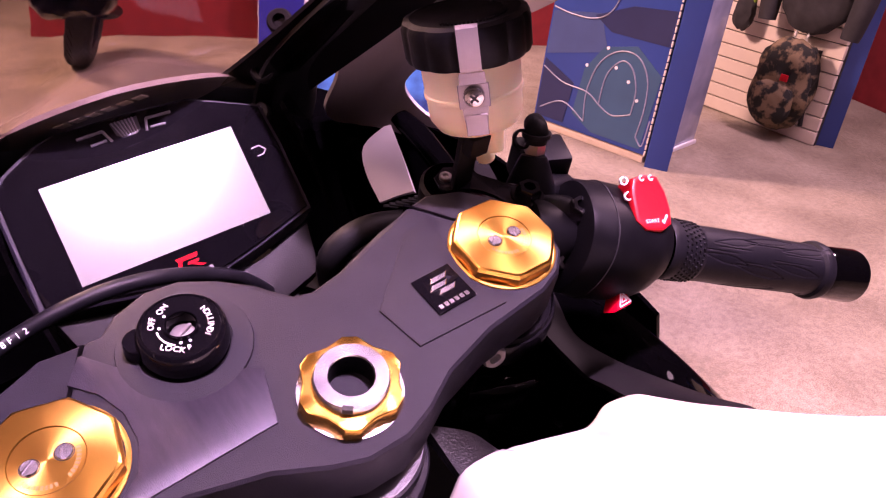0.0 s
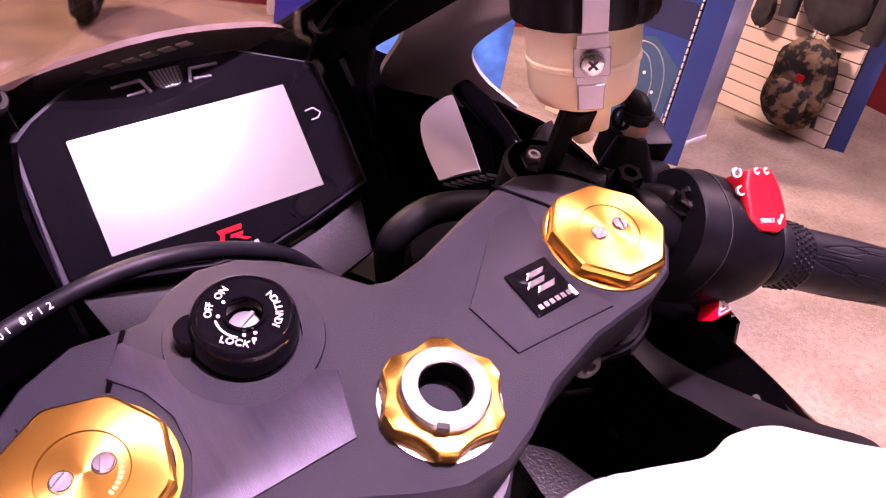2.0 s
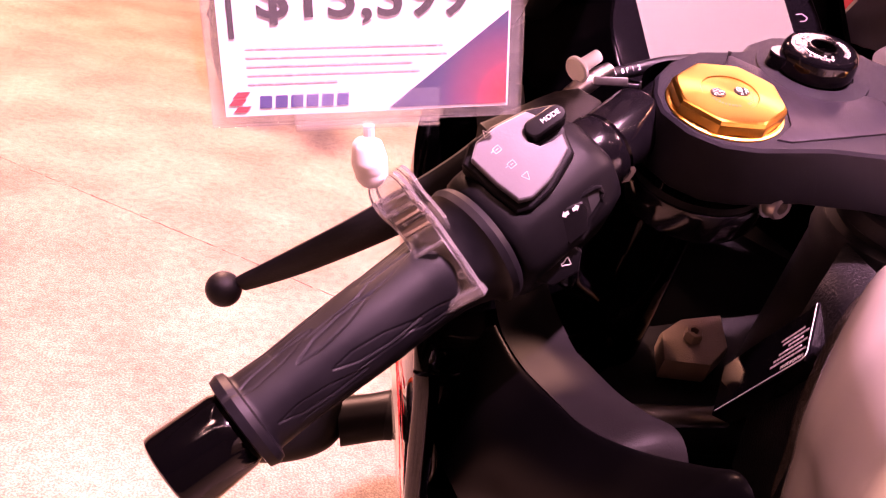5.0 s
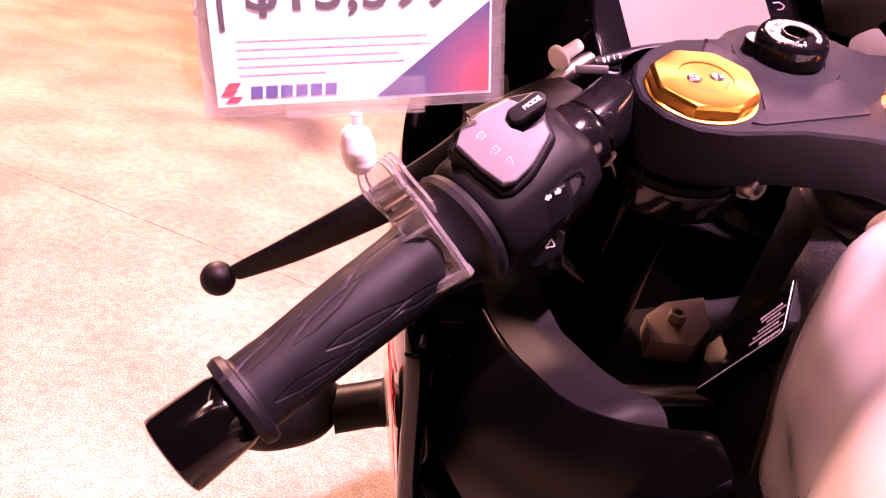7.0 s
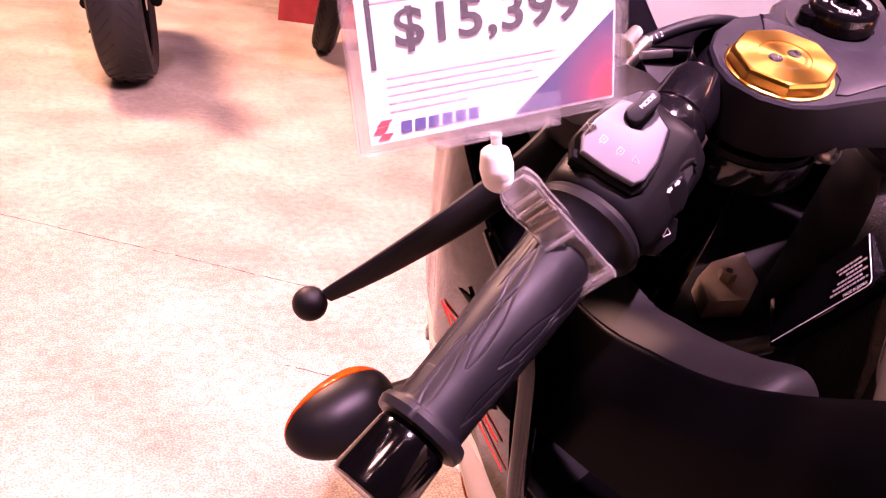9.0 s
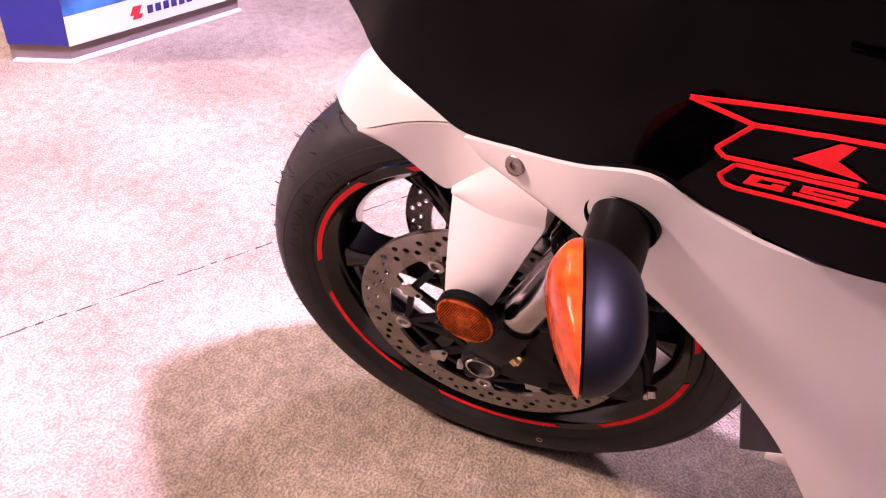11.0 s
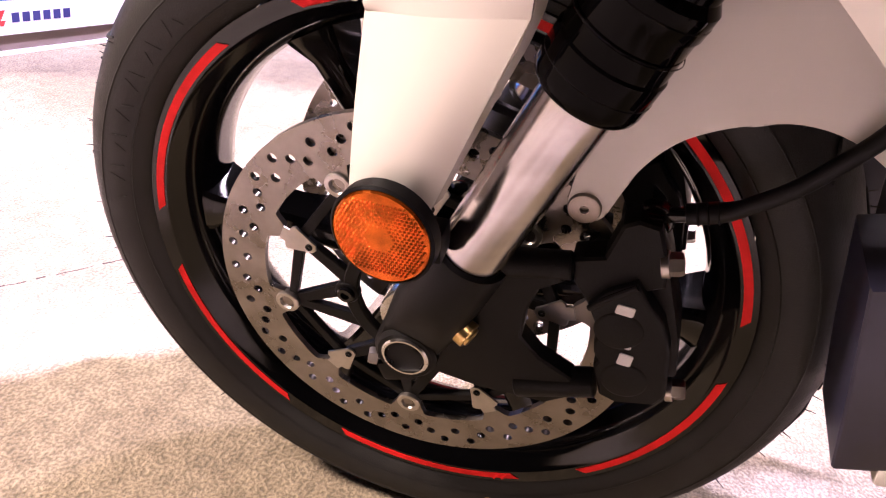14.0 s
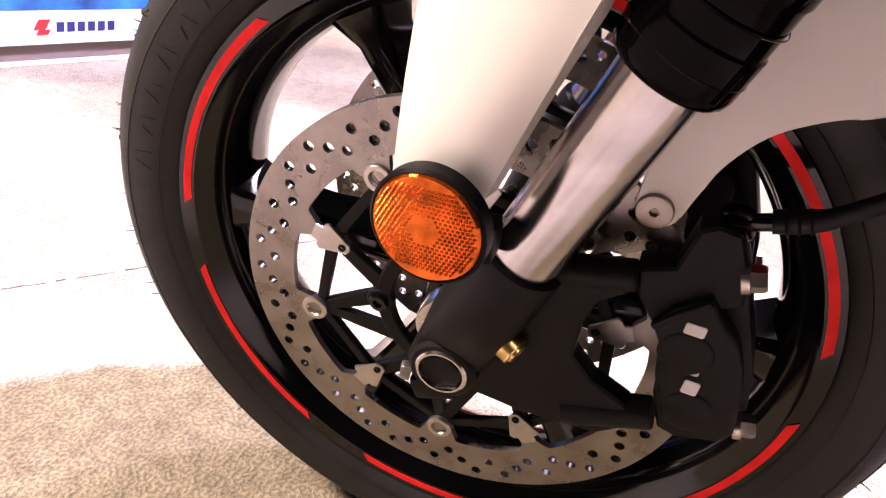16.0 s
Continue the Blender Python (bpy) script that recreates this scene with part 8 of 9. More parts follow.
def windscreen():
    rows = []
    for y, z, w in ((0.085, 0.905, 0.085), (0.030, 0.931, 0.092), (-0.030, 0.958, 0.096), (-0.110, 1.000, 0.100), (-0.200, 1.050, 0.102), (-0.290, 1.088, 0.095)):
        rows.append([V((w * k, y - 0.030 * k * k, z - 0.012 * k * k)) for k in (-1, -0.6, 0, 0.6, 1)])
    sc = sheet("windscreen", rows, M["smoke"], bike, "clear lightly smoked windscreen", 0.0025, 5)
    sc.visible_shadow = False
    # maker's name on the opaque foot of the screen, as plain slanted blocks
    nrm = V((0, 0.46, 0.89)).normalized()
    for k in range(6):
        bm = bmesh.new()
        p = V((-0.0330, -0.0610, 0.9660)).lerp(V((0.0095, -0.0745, 0.9730)), k / 5) - nrm * 0.0024
        ex = V((0.0425, -0.0135, 0.0070)).normalized()
        ey = nrm.cross(ex)
        m = Matrix((ex, ey, nrm)).transposed().to_4x4()
        m.translation = p
        prism(bm, [(-0.0040, -0.0050), (0.0020, -0.0050), (0.0040, 0.0050), (-0.0020, 0.0050)], m, -0.0003, 0.0003)
        part("mark_block", bm, M["sticker"], sc, "pale block mark", 0)
    # black surround down both sides of the screen
    def plane(y):
        return 0.9836 - 0.517 * (y + 0.0925)
    edge = [(-0.270, 0.108), (-0.225, 0.104), (-0.178, 0.097), (-0.130, 0.088), (-0.084, 0.076), (-0.058, 0.066), (-0.040, 0.054), (-0.024, 0.034), (-0.016, 0.010)]
    for sd in (-1, 1):
        rows = [[V((-0.005 + sd * h, y, plane(y) - 0.002)) for y, h in edge], [V((-0.005 + sd * (h + 0.006), y + 0.001, plane(y) - 0.006)) for y, h in edge], [V((-0.005 + sd * (h + 0.020), y + 0.010, plane(y) - 0.020)) for y, h in edge], [V((-0.005 + sd * (h + 0.034), y + 0.024, plane(y) - 0.044)) for y, h in edge]]
        sheet("screen_surround", rows, M["surround"], sc, "black surround of the windscreen", 0.003, 4)
    return sc


M["surround"] = material("satin_black_surround", (0.0040, 0.0034, 0.0046), 0.32, 0, 0.2, 40, 0.05, 900, spec=0.22)
windscreen()
# opaque foot of the screen running down into the nose
NOSE = []
for y, z, w_, a in ((-0.0925, 0.9836, 0.098, 0.042), (-0.060, 0.9668, 0.098, 0.020), (-0.020, 0.946, 0.098, -0.005), (0.030, 0.927, 0.088, -0.020), (0.075, 0.914, 0.070, -0.030), (0.110, 0.904, 0.040, -0.030)):
    NOSE.append([V((-0.008 + w_ * k, y + a * k * k, z - 0.517 * a * k * k - 0.004 * k * k)) for k in (-1, -0.6, 0, 0.6, 1)])
sheet("nose_cowl", NOSE, M["nose"], bike, "brown-grey nose panel under the screen", 0.003, 4)


def tank():
    rows = []
    # sections from the front lip back to the seat: place, height of the scoop, of the lobes and of the shoulders, start of the shoulder wall, half width
    for y, zc, zl, zs, xs, w_ in ((-0.331, 0.828, 0.846, 0.842, 0.042, 0.048), (-0.338, 0.832, 0.853, 0.846, 0.053, 0.062), (-0.346, 0.838, 0.855, 0.848, 0.066, 0.074), (-0.353, 0.842, 0.857, 0.853, 0.074, 0.082), (-0.360, 0.846, 0.859, 0.868, 0.079, 0.089), (-0.370, 0.852, 0.863, 0.877, 0.083, 0.096), (-0.380, 0.858, 0.867, 0.881, 0.086, 0.102), (-0.395, 0.868, 0.873, 0.885, 0.092, 0.111), (-0.414, 0.880, 0.882, 0.888, 0.099, 0.124), (-0.440, 0.888, 0.889, 0.892, 0.106, 0.142), (-0.475, 0.897, 0.897, 0.898, 0.118, 0.168), (-0.55, 0.905, 0.905, 0.905, 0.120, 0.180), (-0.65, 0.895, 0.895, 0.895, 0.110, 0.168), (-0.74, 0.855, 0.855, 0.855, 0.080, 0.12)):
        dip = 0.006 * max(0.0, min(1.0, (y + 0.395) / 0.035))
        back = max(0.0, min(1.0, (-0.352 - y) / 0.04))
        xs -= 0.018 * back
        half = [(0.0, zc), (0.010, zc + 0.001), (0.017, zc * 0.45 + zl * 0.55), (0.025, zl), (0.042, zl - dip * 0.3), (xs - 0.006, zl - dip), (xs + 0.001, zl * 0.55 + zs * 0.45 - dip * 0.4), (xs + (w_ - xs) * 0.36, zs), (w_ - 0.006 - 0.010 * back, zs - 0.003 - 0.005 * back), (w_ + 0.004 - 0.010 * back, zs - 0.012 - 0.010 * back), (w_ + 0.0130 - 0.003 * back, zs - 0.043 - 0.002 * back), (w_ + 0.0185, zs - 0.070), (w_ + 0.019, zs - 0.088), (w_ + 0.017, zs - 0.130), (w_ * 0.7, zs - 0.170)]
        rows.append([V((0.008 - x, y, z)) for x, z in half[::-1]] + [V((0.008 + x, y, z)) for x, z in half[1:]])
    front = [V(((p.x - 0.008) * 0.95 + 0.008, -0.335, p.z - 0.024)) for p in rows[0]]
    return sheet("fuel_tank", [front] + rows, M["white"], bike, "glossy white fuel tank with a scooped front", 0.003, 4)


tank()


def frame_head():
    bm = bmesh.new()
    m = ST @ Matrix.Translation((0.001, -0.029, 0))
    lathe(bm, [(0.0150, -0.0400), (0.0240, -0.0402), (0.0250, -0.0440), (0.0255, -0.0455), (0.0335, -0.0460), (0.0348, -0.0472), (0.0348, -0.0560), (0.0330, -0.0575), (0.0330, -0.0605), (0.0372, -0.0625), (0.0380, -0.0640), (0.0380, -0.078), (0.036, -0.085), (0.034, -0.22), (0.0, -0.22)], m, 56)
    fr = part("frame", bm, M["headring"], bike, "crinkle black frame head with side beams")
    bm = bmesh.new()
    rows = [[(-0.036, -0.290, 0.842), (-0.052, -0.300, 0.832), (-0.060, -0.300, 0.815), (-0.066, -0.285, 0.760), (-0.062, -0.270, 0.700)],
            [(-0.036, -0.345, 0.826), (-0.056, -0.345, 0.828), (-0.070, -0.345, 0.816), (-0.078, -0.330, 0.770), (-0.076, -0.310, 0.700)],
            [(-0.05, -0.40, 0.826), (-0.085, -0.40, 0.826), (-0.110, -0.40, 0.805), (-0.122, -0.39, 0.760), (-0.118, -0.37, 0.700)],
            [(-0.07, -0.52, 0.82), (-0.12, -0.52, 0.81), (-0.150, -0.52, 0.78), (-0.158, -0.52, 0.74), (-0.15, -0.5, 0.68)]]
    for sd in (-1, 1):
        skin(bm, [[V((-sd * x, y, z)) for x, y, z in r] for r in rows], 0.006, 4)
    part("beam", bm, M["crinkle"], fr, "crinkle black frame beam")
    bm = bmesh.new()
    skin(bm, [[V((x, y, z)) for x in (-0.05, -0.02, 0.02, 0.05)] for y, z in ((-0.318, 0.815), (-0.340, 0.828), (-0.360, 0.836), (-0.40, 0.836))], 0.004, 3)
    part("head_plate", bm, M["crinkle"], fr, "textured black plate")
    for x in (-0.034, 0.034):
        bm = bmesh.new()
        bolt(bm, V((x, -0.334, 0.8285)), (0, -0.3, 1), 0.0085, 0.004, False)
        part("plate_bolt", bm, M["casting"], fr)
    # white bordered data plate with text bars
    a, b, c = V((-0.0606, -0.3073, 0.8207)), V((-0.0775, -0.3258, 0.8047)), V((-0.0800, -0.2680, 0.7370))
    d = a + (c - b)
    n = (b - a).cross(d - a).normalized()
    n = n if n.x < 0 else -n
    xd = (b - c).normalized()
    yd = n.cross(xd).normalized()
    if yd.dot(a - b) < 0:
        yd = -yd
    pm = Matrix((xd, yd, n)).transposed().to_4x4()
    pm.translation = b
    ht = (a - b).dot(yd)
    bm = bmesh.new()
    prism(bm, [(-0.088, -0.0015), (-0.002, -0.0015), (0.0012, 0.0015), (0.0012, ht + 0.001), (-0.088, ht + 0.001)], pm, -0.012, -0.0006, 0.0006, 1)
    plate = part("data_plate", bm, M["bezel"], fr, "gloss black data plate with white print")
    bm = bmesh.new()
    line = [(-0.085, 0), (-0.0040, 0), (-0.0012, 0.0008), (0, 0.0030), (0, ht)]
    for p, q in zip(line, line[1:]):
        tube(bm, [pm @ V((*p, -0.0005)), pm @ V((*q, -0.0005))], 0.00030, 4, 1)
    part("plate_border", bm, M["ink"], plate, "thin white border line")
    lettering("plate_text", "MADE IN JAPAN", 0.0026, pm @ Matrix.Translation((-0.0125, 0.0024, -0.0005)), M["ink"], plate, 0.0001)
    rnd = random.Random(8)
    for k in range(6):
        bm = bmesh.new()
        x, y = -0.0025 - 0.004 * (k % 2), 0.0056 + k * 0.0026
        while x > (-0.030 if k < 2 else -0.018 - 0.004 * (k % 3)):
            ln = rnd.uniform(0.0010, 0.0036)
            prism(bm, [(x - ln, y), (x, y), (x, y + 0.0011), (x - ln, y + 0.0011)], pm, -0.0006, -0.0004)
            x -= ln + 0.0008
        part("text_bar", bm, M["greyink"], plate, "", 0)
    # crinkled lip of the beam along the tank
    bm = bmesh.new()
    tube(bm, [(-0.052, -0.337, 0.838), (-0.070, -0.343, 0.836), (-0.080, -0.3435, 0.817), (-0.085, -0.3415, 0.789), (-0.087, -0.3425, 0.769), (-0.089, -0.341, 0.741), (-0.090, -0.343, 0.700)], 0.0042, 12, 6)
    part("beam_lip", bm, M["bronzecrinkle"], fr, "crinkled brown-black lip of the frame beam")
    return fr


frame_head()


def lower_yoke():
    bm = bmesh.new()
    prism(bm, [(-0.136, 0.0), (-0.128, 0.022), (-0.104, 0.032), (0.104, 0.032), (0.128, 0.022), (0.136, 0.0), (0.125, -0.024), (0.104, -0.032), (0.04, -0.05), (-0.04, -0.05), (-0.104, -0.032), (-0.125, -0.024)][::-1], ST, -0.245, -0.205, 0.004, 2)
    ly = part("lower_clamp", bm, M["casting"], bike, "black lower fork clamp")
    bm = bmesh.new()
    prism(bm, [(-0.072, 0.012), (-0.055, 0.020), (-0.026, 0.020), (-0.034, -0.006), (-0.052, -0.018), (-0.080, -0.010)][::-1], ST, -0.205, -0.186, 0.003, 2)
    part("cast_boss", bm, M["bronze"], ly, "tan cast boss")
    bm = bmesh.new()
    bolt(bm, s(-0.055, 0.004, -0.186), UP, 0.006, 0.007)
    part("boss_bolt", bm, M["bronze"], ly)
    bm = bmesh.new()
    tube(bm, [s(-0.118, -0.034, -0.200), s(-0.075, -0.042, -0.200), s(-0.05, -0.044, -0.203)], 0.0065, 12)
    part("steel_pin", bm, M["zinc"], ly, "bright steel pin")
    return ly


lower_yoke()


def side_panels(sd):
    """The dark inner flank of the fairing and the satin band along it."""
    def q(pts):
        return [V((-sd * x, y, z)) for x, y, z in pts]
    o = [(-0.186, -0.150, 0.900), (-0.188, -0.182, 0.856), (-0.190, -0.210, 0.810), (-0.190, -0.230, 0.7835), (-0.190, -0.2647, 0.7805), (-0.190, -0.298, 0.7860), (-0.190, -0.3377, 0.7945), (-0.189, -0.366, 0.8040), (-0.187, -0.374, 0.794), (-0.186, -0.376, 0.770)]
    i = [(-0.160, -0.165, 0.900), (-0.162, -0.195, 0.853), (-0.163, -0.2217, 0.8088), (-0.163, -0.2617, 0.7885), (-0.163, -0.2887, 0.7890), (-0.163, -0.3179, 0.7924), (-0.163, -0.3428, 0.7986), (-0.162, -0.366, 0.8050), (-0.161, -0.375, 0.792), (-0.160, -0.377, 0.768)]
    m = [((a[0] + b[0]) / 2, (a[1] + b[1]) / 2, (a[2] + b[2]) / 2 + 0.003) for a, b in zip(o, i)]
    bd = sheet("satin_band", [q(o), q(m), q(i)], M["satin"], bike, "satin grey inner fairing band", 0.004, 5)
    # black bulkhead that closes the fairing behind, its outer edge rounded forwards
    def pl(x, z):
        return -0.213 - 0.38 * (z - 0.69) + 0.03 * (x + 0.2)
    rows = []
    for z, ahead in ((0.775, 0.045), (0.768, 0.016), (0.752, 0.0), (0.72, 0.0), (0.68, 0.0), (0.63, 0.0), (0.58, 0.0)):
        e = 0.010 * min(1, (0.835 - z) / 0.06) * max(0, min(1, (z - 0.67) / 0.05)) - 0.0145
        rows.append([(x, y + ahead, zz) for x, y, zz in ((-0.2405 - e, pl(-0.24, z) + 0.030, z), (-0.2385 - e, pl(-0.24, z) + 0.012, z), (-0.2320 - e, pl(-0.24, z) + 0.002, z), (-0.206, pl(-0.21, z), z), (-0.183, pl(-0.18, z) + 0.002, z), (-0.150, pl(-0.15, z) + 0.010, z), (-0.110, pl(-0.11, z) + 0.030, z))])
    sheet("inner_flank", [q(r) for r in rows], M["gloss"], bike, "gloss black inner fairing panel", 0.003, 4)
    # added black sheet that hides the floor through the gap beside the tank below
    sheet("gap_blackout", [q([(x, y, z + 0.10 * (x + 0.15)) for y, z in ((-0.235, 0.66), (-0.30, 0.675), (-0.38, 0.69), (-0.50, 0.70))]) for x in (-0.205, -0.16, -0.12, -0.085)], M["deep"], bike, "added black sheet for the dark gap beside the tank", 0.003, 3)
    # ledge of the fairing: from its rolled outer rim in to the satin band
    if sd > 0:
        rim = [(-0.205, -0.130, 0.850), (-0.212, -0.175, 0.826), (-0.216, -0.215, 0.8075), (-0.217, -0.245, 0.799), (-0.217, -0.272, 0.7915), (-0.217, -0.300, 0.782), (-0.217, -0.327, 0.769), (-0.217, -0.360, 0.750)]
        inn = [(-0.187, -0.150, 0.897), (-0.189, -0.182, 0.853), (-0.191, -0.210, 0.807), (-0.191, -0.232, 0.781), (-0.191, -0.2647, 0.778), (-0.191, -0.298, 0.7835), (-0.191, -0.3377, 0.792), (-0.190, -0.366, 0.802)]
        mid = [((a[0] + b[0]) / 2, (a[1] + b[1]) / 2, (a[2] + b[2]) / 2 + 0.003) for a, b in zip(rim, inn)]
        low = [(x - 0.007, y + 0.004, z - 0.022) for x, y, z in rim]
        top = [(-0.188, -0.160, 0.880), (-0.189, -0.190, 0.838), (-0.189, -0.225, 0.782), (-0.189, -0.2647, 0.776), (-0.189, -0.298, 0.781), (-0.189, -0.3377, 0.789), (-0.189, -0.380, 0.800), (-0.189, -0.450, 0.820)]
        # added black sheet, keeps the bright floor from showing under the band
        sheet("side_blackout", [q(top), q([(x + 0.004, y, z - 0.06) for x, y, z in top]), q([(x + 0.010, y, 0.600) for x, y, z in top])], M["deep"], bike, "added black sheet for the dark side of the fairing", 0.003, 4)
        sheet("fairing_ledge", [q(low), q(rim), q(mid), q(inn)], M["gloss"], bike, "gloss black ledge of the fairing", 0.003, 5)
    else:
        # rolled rear edge of the cowl
        bm = bmesh.new()
        tube(bm, q([(-0.2310, -0.205, 0.8255), (-0.2350, -0.2435, 0.801), (-0.2368, -0.258, 0.789), (-0.2375, -0.2615, 0.772), (-0.2395, -0.2570, 0.735), (-0.2420, -0.2500, 0.690), (-0.2440, -0.2430, 0.650)]), [0.0035, 0.0050, 0.0062, 0.0068, 0.0068, 0.0062, 0.0055], 20, 8)
        part("cowl_rim", bm, M["rimgloss"], bike, "rolled gloss black rear edge of the cowl")
        # gloss black outer wall under the band, running on to the tank
        top = [(-0.1915, -0.2298, 0.7815), (-0.1915, -0.2647, 0.7795), (-0.1915, -0.298, 0.7845), (-0.1915, -0.3377, 0.7935), (-0.1915, -0.3672, 0.8045), (-0.1910, -0.3984, 0.8200), (-0.1900, -0.4260, 0.8360), (-0.1890, -0.4400, 0.8440), (-0.1880, -0.4470, 0.8380)]
        sheet("side_wall", [q(top), q([(x - 0.004, y + 0.001, z - 0.003) for x, y, z in top]), q([(x - 0.022, y + 0.004, z - 0.024) for x, y, z in top]), q([(x - 0.034, y + 0.010, z - 0.060) for x, y, z in top])], M["deep"], bike, "gloss black shoulder of the fairing beside the tank", 0.003, 5)
        # curved moulding on the inner flank
        bm = bmesh.new()
        pts = [(-0.2050, -0.2350, 0.768), (-0.1960, -0.2385, 0.7760), (-0.1800, -0.2420, 0.7800), (-0.1700, -0.2440, 0.7800)]
        tube(bm, q(pts), [0.0012, 0.0022, 0.0022, 0.0012], 8, 5)
        part("moulding", bm, M["gloss"], bd, "curved gloss black moulding")
    bm = bmesh.new()
    tube(bm, q([(-0.178, -0.222, 0.712), (-0.187, -0.219, 0.697)]), 0.0045, 8, 2)
    bm.transform(Matrix.Translation((sd * 0.004, -0.0015, 0.0)))
    part("dark_clip", bm, M["rubber"], bd)
    return bd


side_panels(-1)
side_panels(1)


def right_hose():
    bm = bmesh.new()
    tube(bm, [s(0.066, 0.078, -0.130), s(0.061, 0.080, -0.100), s(0.058, 0.080, -0.072), s(0.070, 0.080, -0.060), s(0.090, 0.080, -0.060), s(0.124, 0.078, -0.072)], 0.0078, 16, 8)
    part("wiring_conduit", bm, M["matte"], bike, "thick black wiring conduit")
    bm = bmesh.new()
    cyl(bm, s(0.098, 0.078, -0.125), s(0.096, 0.076, -0.095), 0.030, 0.024, 32, 0.003)
    part("horn_cover", bm, M["plastic"], bike, "round black cover")


right_hose()


SET[0] = Matrix()


def radiator_side(sd):
    """Mesh guard and dark ducts low behind the wheel."""
    bm = bmesh.new()
    prism(bm, [(-0.2810, 0.2900), (-0.2705, 0.3534), (-0.2590, 0.4300), (-0.3000, 0.4400), (-0.3100, 0.3500), (-0.3420, 0.3480), (-0.3440, 0.3080), (-0.3040, 0.2960)], Matrix(((0, 0, sd, 0), (1, 0, 0, 0), (0, 1, 0, 0), (0, 0, 0, 1))), 0.06, 0.130, 0.004, 2)
    bx = part("radiator_shroud", bm, M["bluebox"], bike, "dark blue-black radiator shroud with mesh")
    bm = bmesh.new()
    for i in range(9):
        for j in range(14):
            y, z = -0.306 - i * 0.0060, 0.470 - j * 0.0090 - (i % 2) * 0.0045
            c = V((sd * 0.122, y, z))
            for k in range(6):
                a0, a1 = radians(60 * k), radians(60 * k + 60)
                tube(bm, [c + V((0, math.cos(a0) * 0.0056, math.sin(a0) * 0.0056)), c + V((0, math.cos(a1) * 0.0056, math.sin(a1) * 0.0056))], 0.0007, 4, 1)
    part("mesh_guard", bm, M["mesh"], bx, "grey hexagonal mesh")
    bm = bmesh.new()
    prism(bm, [(-0.3040, 0.2990), (-0.3050, 0.2860), (-0.3552, 0.2780), (-0.3600, 0.2960), (-0.3418, 0.3110)], Matrix(((0, 0, sd, 0), (1, 0, 0, 0), (0, 1, 0, 0), (0, 0, 0, 1))), 0.070, 0.131, 0.003, 2)
    part("shroud_foot", bm, M["white"], bx, "white belly pan tip")


radiator_side(-1)
radiator_side(1)


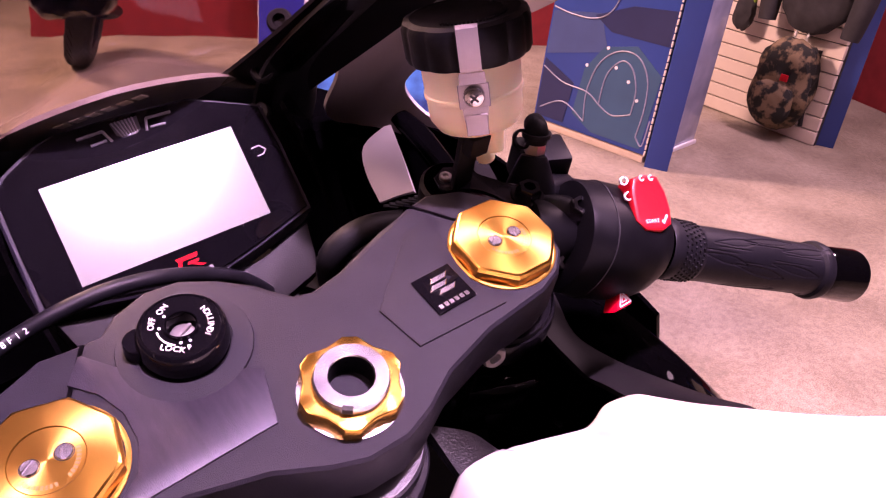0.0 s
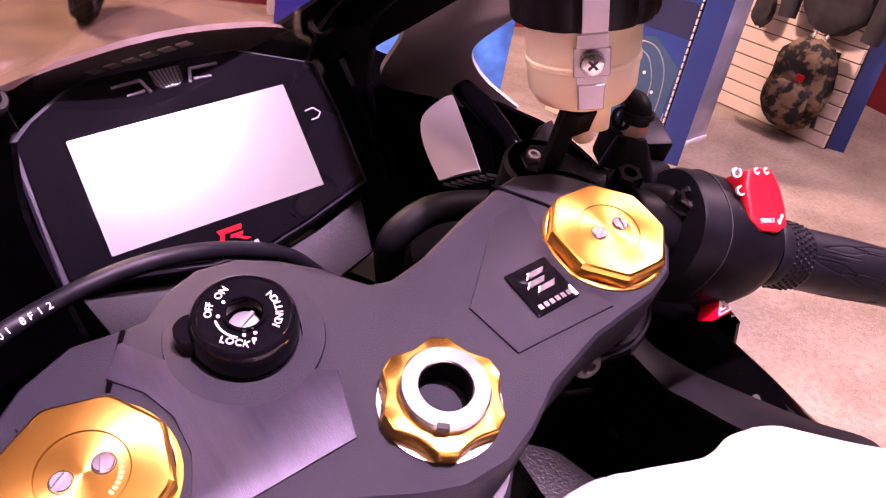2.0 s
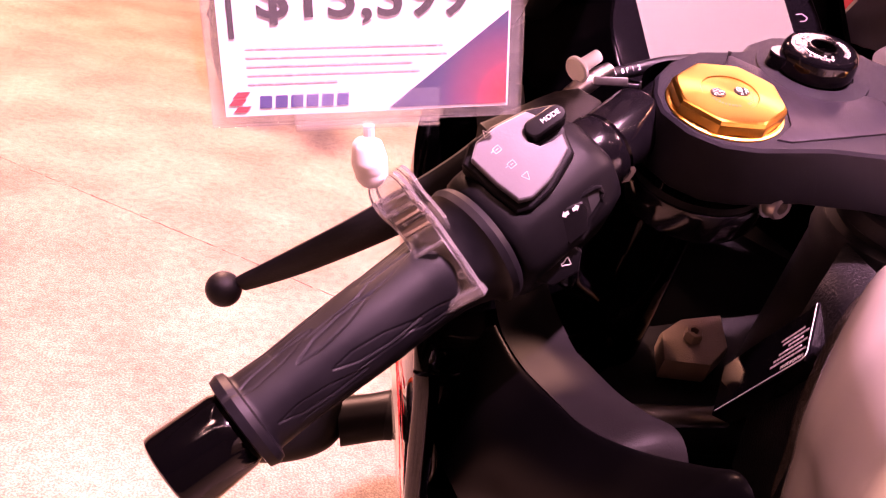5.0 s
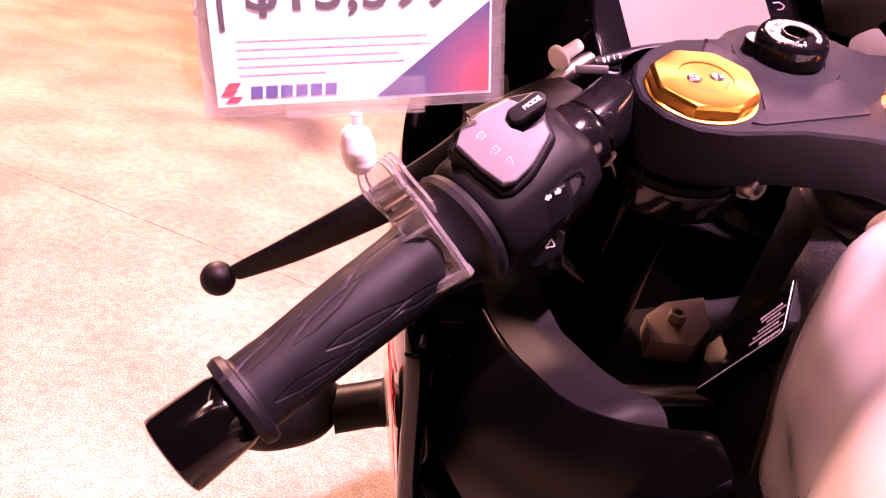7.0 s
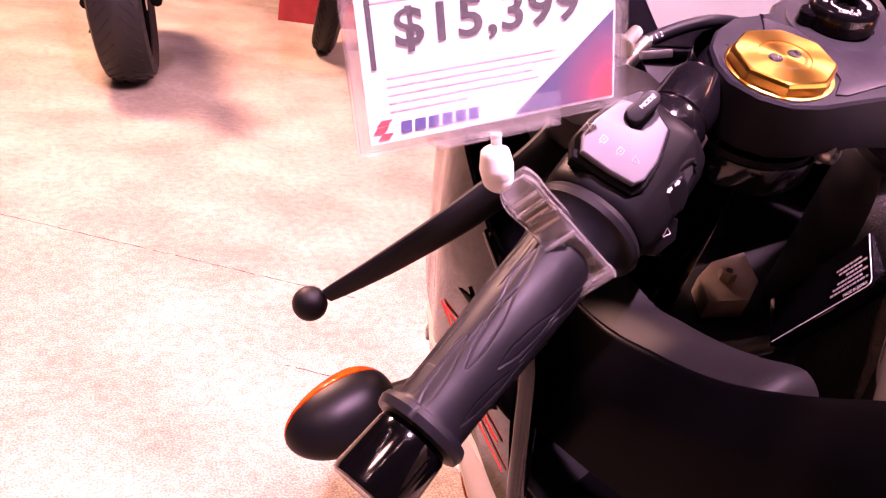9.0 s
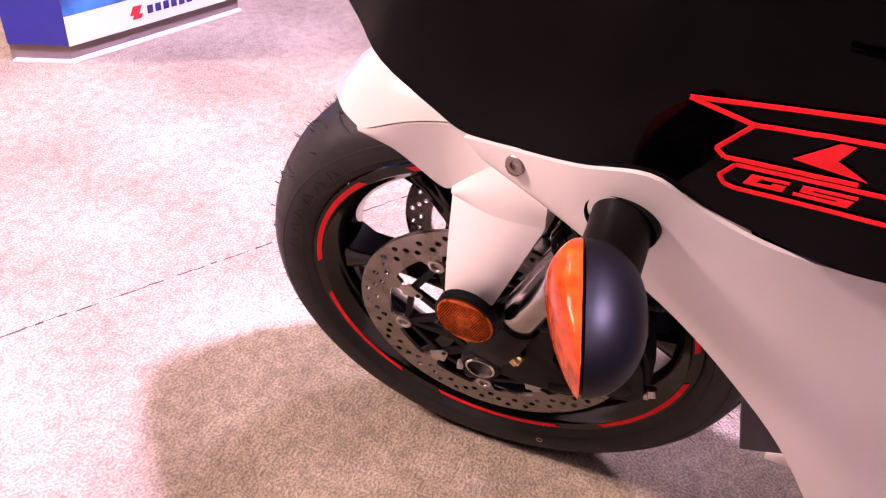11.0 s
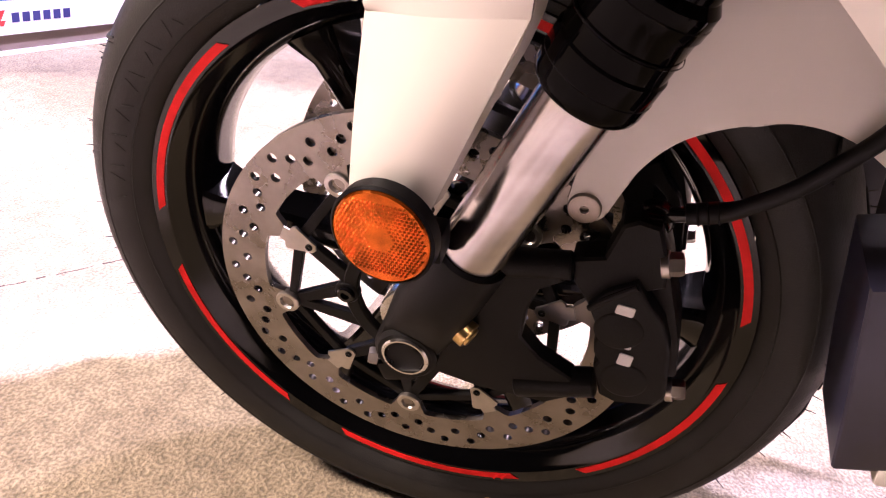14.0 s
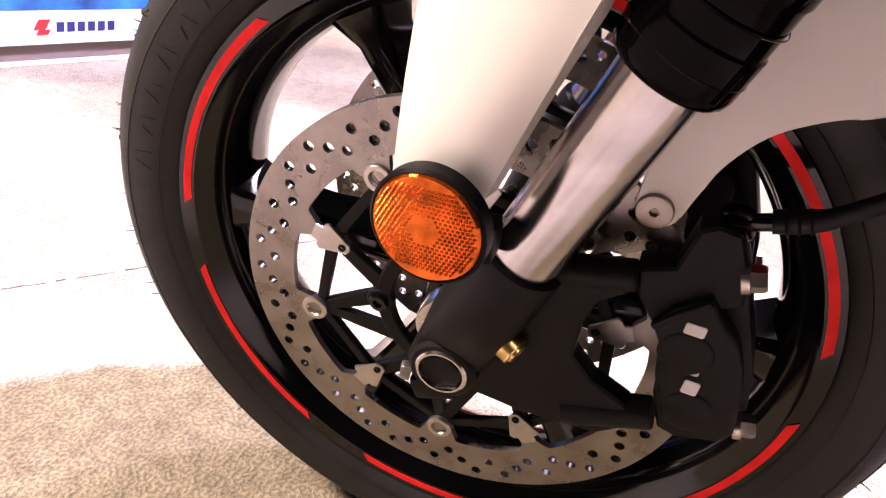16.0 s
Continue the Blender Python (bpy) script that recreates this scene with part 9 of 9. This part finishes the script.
# ---- price card on its clip ----
def price_card():
    th = thing("price_card", "price card in a clear acrylic holder clipped to the grip", "price sign", BIKE @ KIT)
    Y = -0.2930
    def rect(bm, x0, x1, z0, z1, lift, th_=0.0003):
        box(bm, ((x0 + x1) / 2, Y - lift, (z0 + z1) / 2), (x1 - x0, th_, z1 - z0), None, 0)
    bm = bmesh.new()
    rect(bm, -0.3180, -0.2110, 0.9165, 1.0550, 0.0002, 0.0008)
    card = part("card", bm, M["paper"], th, "white printed card", 0)
    for lift, nm in ((0.0022, "front_sheet"), (-0.0022, "back_sheet")):
        bm = bmesh.new()
        box(bm, (-0.2645, Y - lift, 0.986), (0.1170, 0.0016, 0.1460), None, 0.0004, 1)
        ob = part(nm, bm, M["acrylic"], th, "clear acrylic sheet", 0)
        ob.visible_shadow = False
    def flat(poly, name, mat, lab=""):
        bm = bmesh.new()
        prism(bm, poly, Matrix.Translation((0, Y, 0)) @ Matrix(((1, 0, 0, 0), (0, 0, -1, 0), (0, 1, 0, 0), (0, 0, 0, 1))), 0.0007, 0.0009)
        return part(name, bm, mat, card, lab, 0)
    flat([(-0.2580, 0.9175), (-0.2118, 0.9175), (-0.2118, 0.9525)], "corner_print", M["grad"], "blue to red corner print")
    flat([(-0.3145, 0.9440), (-0.3125, 0.9440), (-0.3125, 0.9950), (-0.3145, 0.9950)], "side_rule", M["blackink"])
    flat([(-0.3125, 0.9672), (-0.2300, 0.9672), (-0.2300, 0.9677), (-0.3125, 0.9677)], "rule", M["greyink"])
    F_ = Matrix.Translation((0, Y - 0.0008, 0)) @ Matrix(((1, 0, 0, 0), (0, 0, -1, 0), (0, 1, 0, 0), (0, 0, 0, 1)))
    rnd = random.Random(3)
    for k, xe in enumerate((-0.2380, -0.2365, -0.2480, -0.2470, -0.2780)):
        z, x = 0.9408 - k * 0.0031, -0.3092
        bm = bmesh.new()
        while x < xe:
            ln = rnd.uniform(0.0018, 0.0062)
            prism(bm, [(x, z - 0.00042), (min(x + ln, xe + 0.001), z - 0.00042), (min(x + ln, xe + 0.001), z + 0.00042), (x, z + 0.00042)], F_, -0.0001, 0.0001)
            x += ln + 0.0008
        part("text_bar", bm, M["finetext"], card, "", 0)
    for k, dz in enumerate((0.0026, 0.0, -0.0026)):
        dx = 0.0008 if k != 1 else -0.0008
        flat([(-0.3160 + dx, 0.9215 + dz - 0.0010), (-0.3115 + dx, 0.9215 + dz - 0.0010), (-0.3095 + dx, 0.9215 + dz + 0.0012), (-0.3140 + dx, 0.9215 + dz + 0.0012)], "mark", M["redink"], "red angular mark")
    for k in range(6):
        x = -0.3058 + k * 0.0056
        flat([(x, 0.9192), (x + 0.0044, 0.9192), (x + 0.0048, 0.9237), (x + 0.0004, 0.9237)], "mark_block", M["navy"], "blue block of the mark")
    lettering("price", "$15,399", 0.0192, F_ @ Matrix.Translation((-0.2660, 0.9570, 0)) @ Matrix.Diagonal((1.20, 1, 1, 1)), M["blackink"], card, 0.0002, 1.04, "CENTER", 0.00035)
    lettering("price_caption", "MSRP", 0.0062, F_ @ Matrix.Translation((-0.3015, 0.9712, 0)) @ Matrix(((1, 0.2, 0, 0), (0, 1, 0, 0), (0, 0, 1, 0), (0, 0, 0, 1))), M["blackink"], card, 0.0002)
    # foot channel of the holder, ball joint, clip
    bm = bmesh.new()
    box(bm, (-0.2665, Y - 0.0055, 0.9190), (0.0540, 0.0016, 0.0125), None, 0.0004, 1)
    part("channel_lip", bm, M["acrylic"], th, "clear acrylic lip", 0)
    bm = bmesh.new()
    box(bm, (-0.2665, Y + 0.0055, 0.9190), (0.0540, 0.0016, 0.0125), None, 0.0004, 1)
    part("channel_lip", bm, M["acrylic"], th, "clear acrylic lip", 0)
    bm = bmesh.new()
    box(bm, (-0.2665, Y, 0.9118), (0.0540, 0.0126, 0.0016), None, 0.0004, 1)
    part("foot_channel", bm, M["acrylic"], th, "clear acrylic channel", 0)
    bm = bmesh.new()
    cyl(bm, (-0.2660, Y, 0.9110), (-0.2660, Y, 0.904), 0.0022, None, 10)
    tube(bm, [(-0.2668, Y, 0.9065), (-0.2668, Y, 0.9040), (-0.2660, Y + 0.001, 0.8970), (-0.2650, Y + 0.002, 0.8900), (-0.2645, Y + 0.003, 0.8870)], [0.0025, 0.0058, 0.0072, 0.0064, 0.0034], 18)
    part("ball_joint", bm, M["whiteplastic"], th, "white plastic ball joint")
    cx = V((0.016, -0.009, 0.008)).normalized()
    cz = (V((-0.2285, -0.3055, 0.843)) - V((-0.2570, -0.2915, 0.888))).normalized()
    cy = cz.cross(cx).normalized()
    cy = cy if cy.y < 0 else -cy
    cx = cy.cross(cz)
    m = Matrix((cx, cy, cz)).transposed().to_4x4()
    m.translation = V((-0.2570, -0.2915, 0.888)) + cy * 0.007
    # two waisted jaws with raised side walls and a thick foot lip
    for lift, ln in ((0.0, 0.056), (-0.0085, 0.046)):
        bm = bmesh.new()
        line = smoothed([(0, lift, -0.003), (0, lift + 0.001, 0.008), (0, lift - 0.003, 0.022), (0, lift - 0.001, 0.038), (0, lift + 0.002, ln)], 5)
        rows = []
        for i, p in enumerate(line):
            u = i / (len(line) - 1)
            w = 0.0062 + 0.0026 * math.sin(min(1, u / 0.22) * math.pi / 2) - 0.0016 * math.sin(u * math.pi) ** 2 + 0.0014 * u
            rows.append([p + V((x, y, 0)) for x, y in ((-w, -0.0012), (w, -0.0012), (w, 0.0024), (w - 0.0018, 0.0024), (w - 0.0018, 0.0006), (-w + 0.0018, 0.0006), (-w + 0.0018, 0.0024), (-w, 0.0024))])
        vs = [[bm.verts.new(m @ p) for p in r] for r in rows]
        for a, b in zip(vs, vs[1:]):
            for j in range(8):
                bm.faces.new([a[j], a[(j + 1) % 8], b[(j + 1) % 8], b[j]])
        bm.faces.new(vs[0][::-1]), bm.faces.new(vs[-1])
        part("clip_jaw", bm, M["clip"], th, "clear waisted clip jaw", 20)
    bm = bmesh.new()
    box(bm, (0, 0.0012, 0.0545), (0.0208, 0.0055, 0.0050), None, 0.0008, 1)
    bm.transform(m)
    part("clip_lip", bm, M["clip"], th, "clear thick clip lip", 0)
    for z in (0.010, 0.030):
        bm = bmesh.new()
        box(bm, (0, 0.0012, z), (0.0150, 0.0022, 0.0016), None, 0.0004, 1)
        bm.transform(m)
        part("clip_rib", bm, M["clip"], th, "clear cross rib", 0)
    bm = bmesh.new()
    for z in (0.006, 0.012, 0.018):
        tube(bm, [(-0.0065, -0.0015, z + 0.002), (0.0065, -0.0015, z + 0.002)], 0.0022, 10, 2)
    bm.transform(m)
    part("clip_spring", bm, M["zinc"], th, "bright steel spring")
    for x in (-0.0055, 0.0055):
        bm = bmesh.new()
        lathe(bm, [(0.0012, 0), (0.0020, 0), (0.0020, 0.0005), (0.0012, 0.0005)], m @ Matrix.Translation((x, 0.0012, 0.0455)) @ axes((0, 1, 0)), 14, close=True)
        part("clip_stud", bm, M["clip"], th)
    return th


M["finetext"] = material("fine_print", (0.52, 0.49, 0.53), 0.5, 0, 0.05, 30)
price_card()
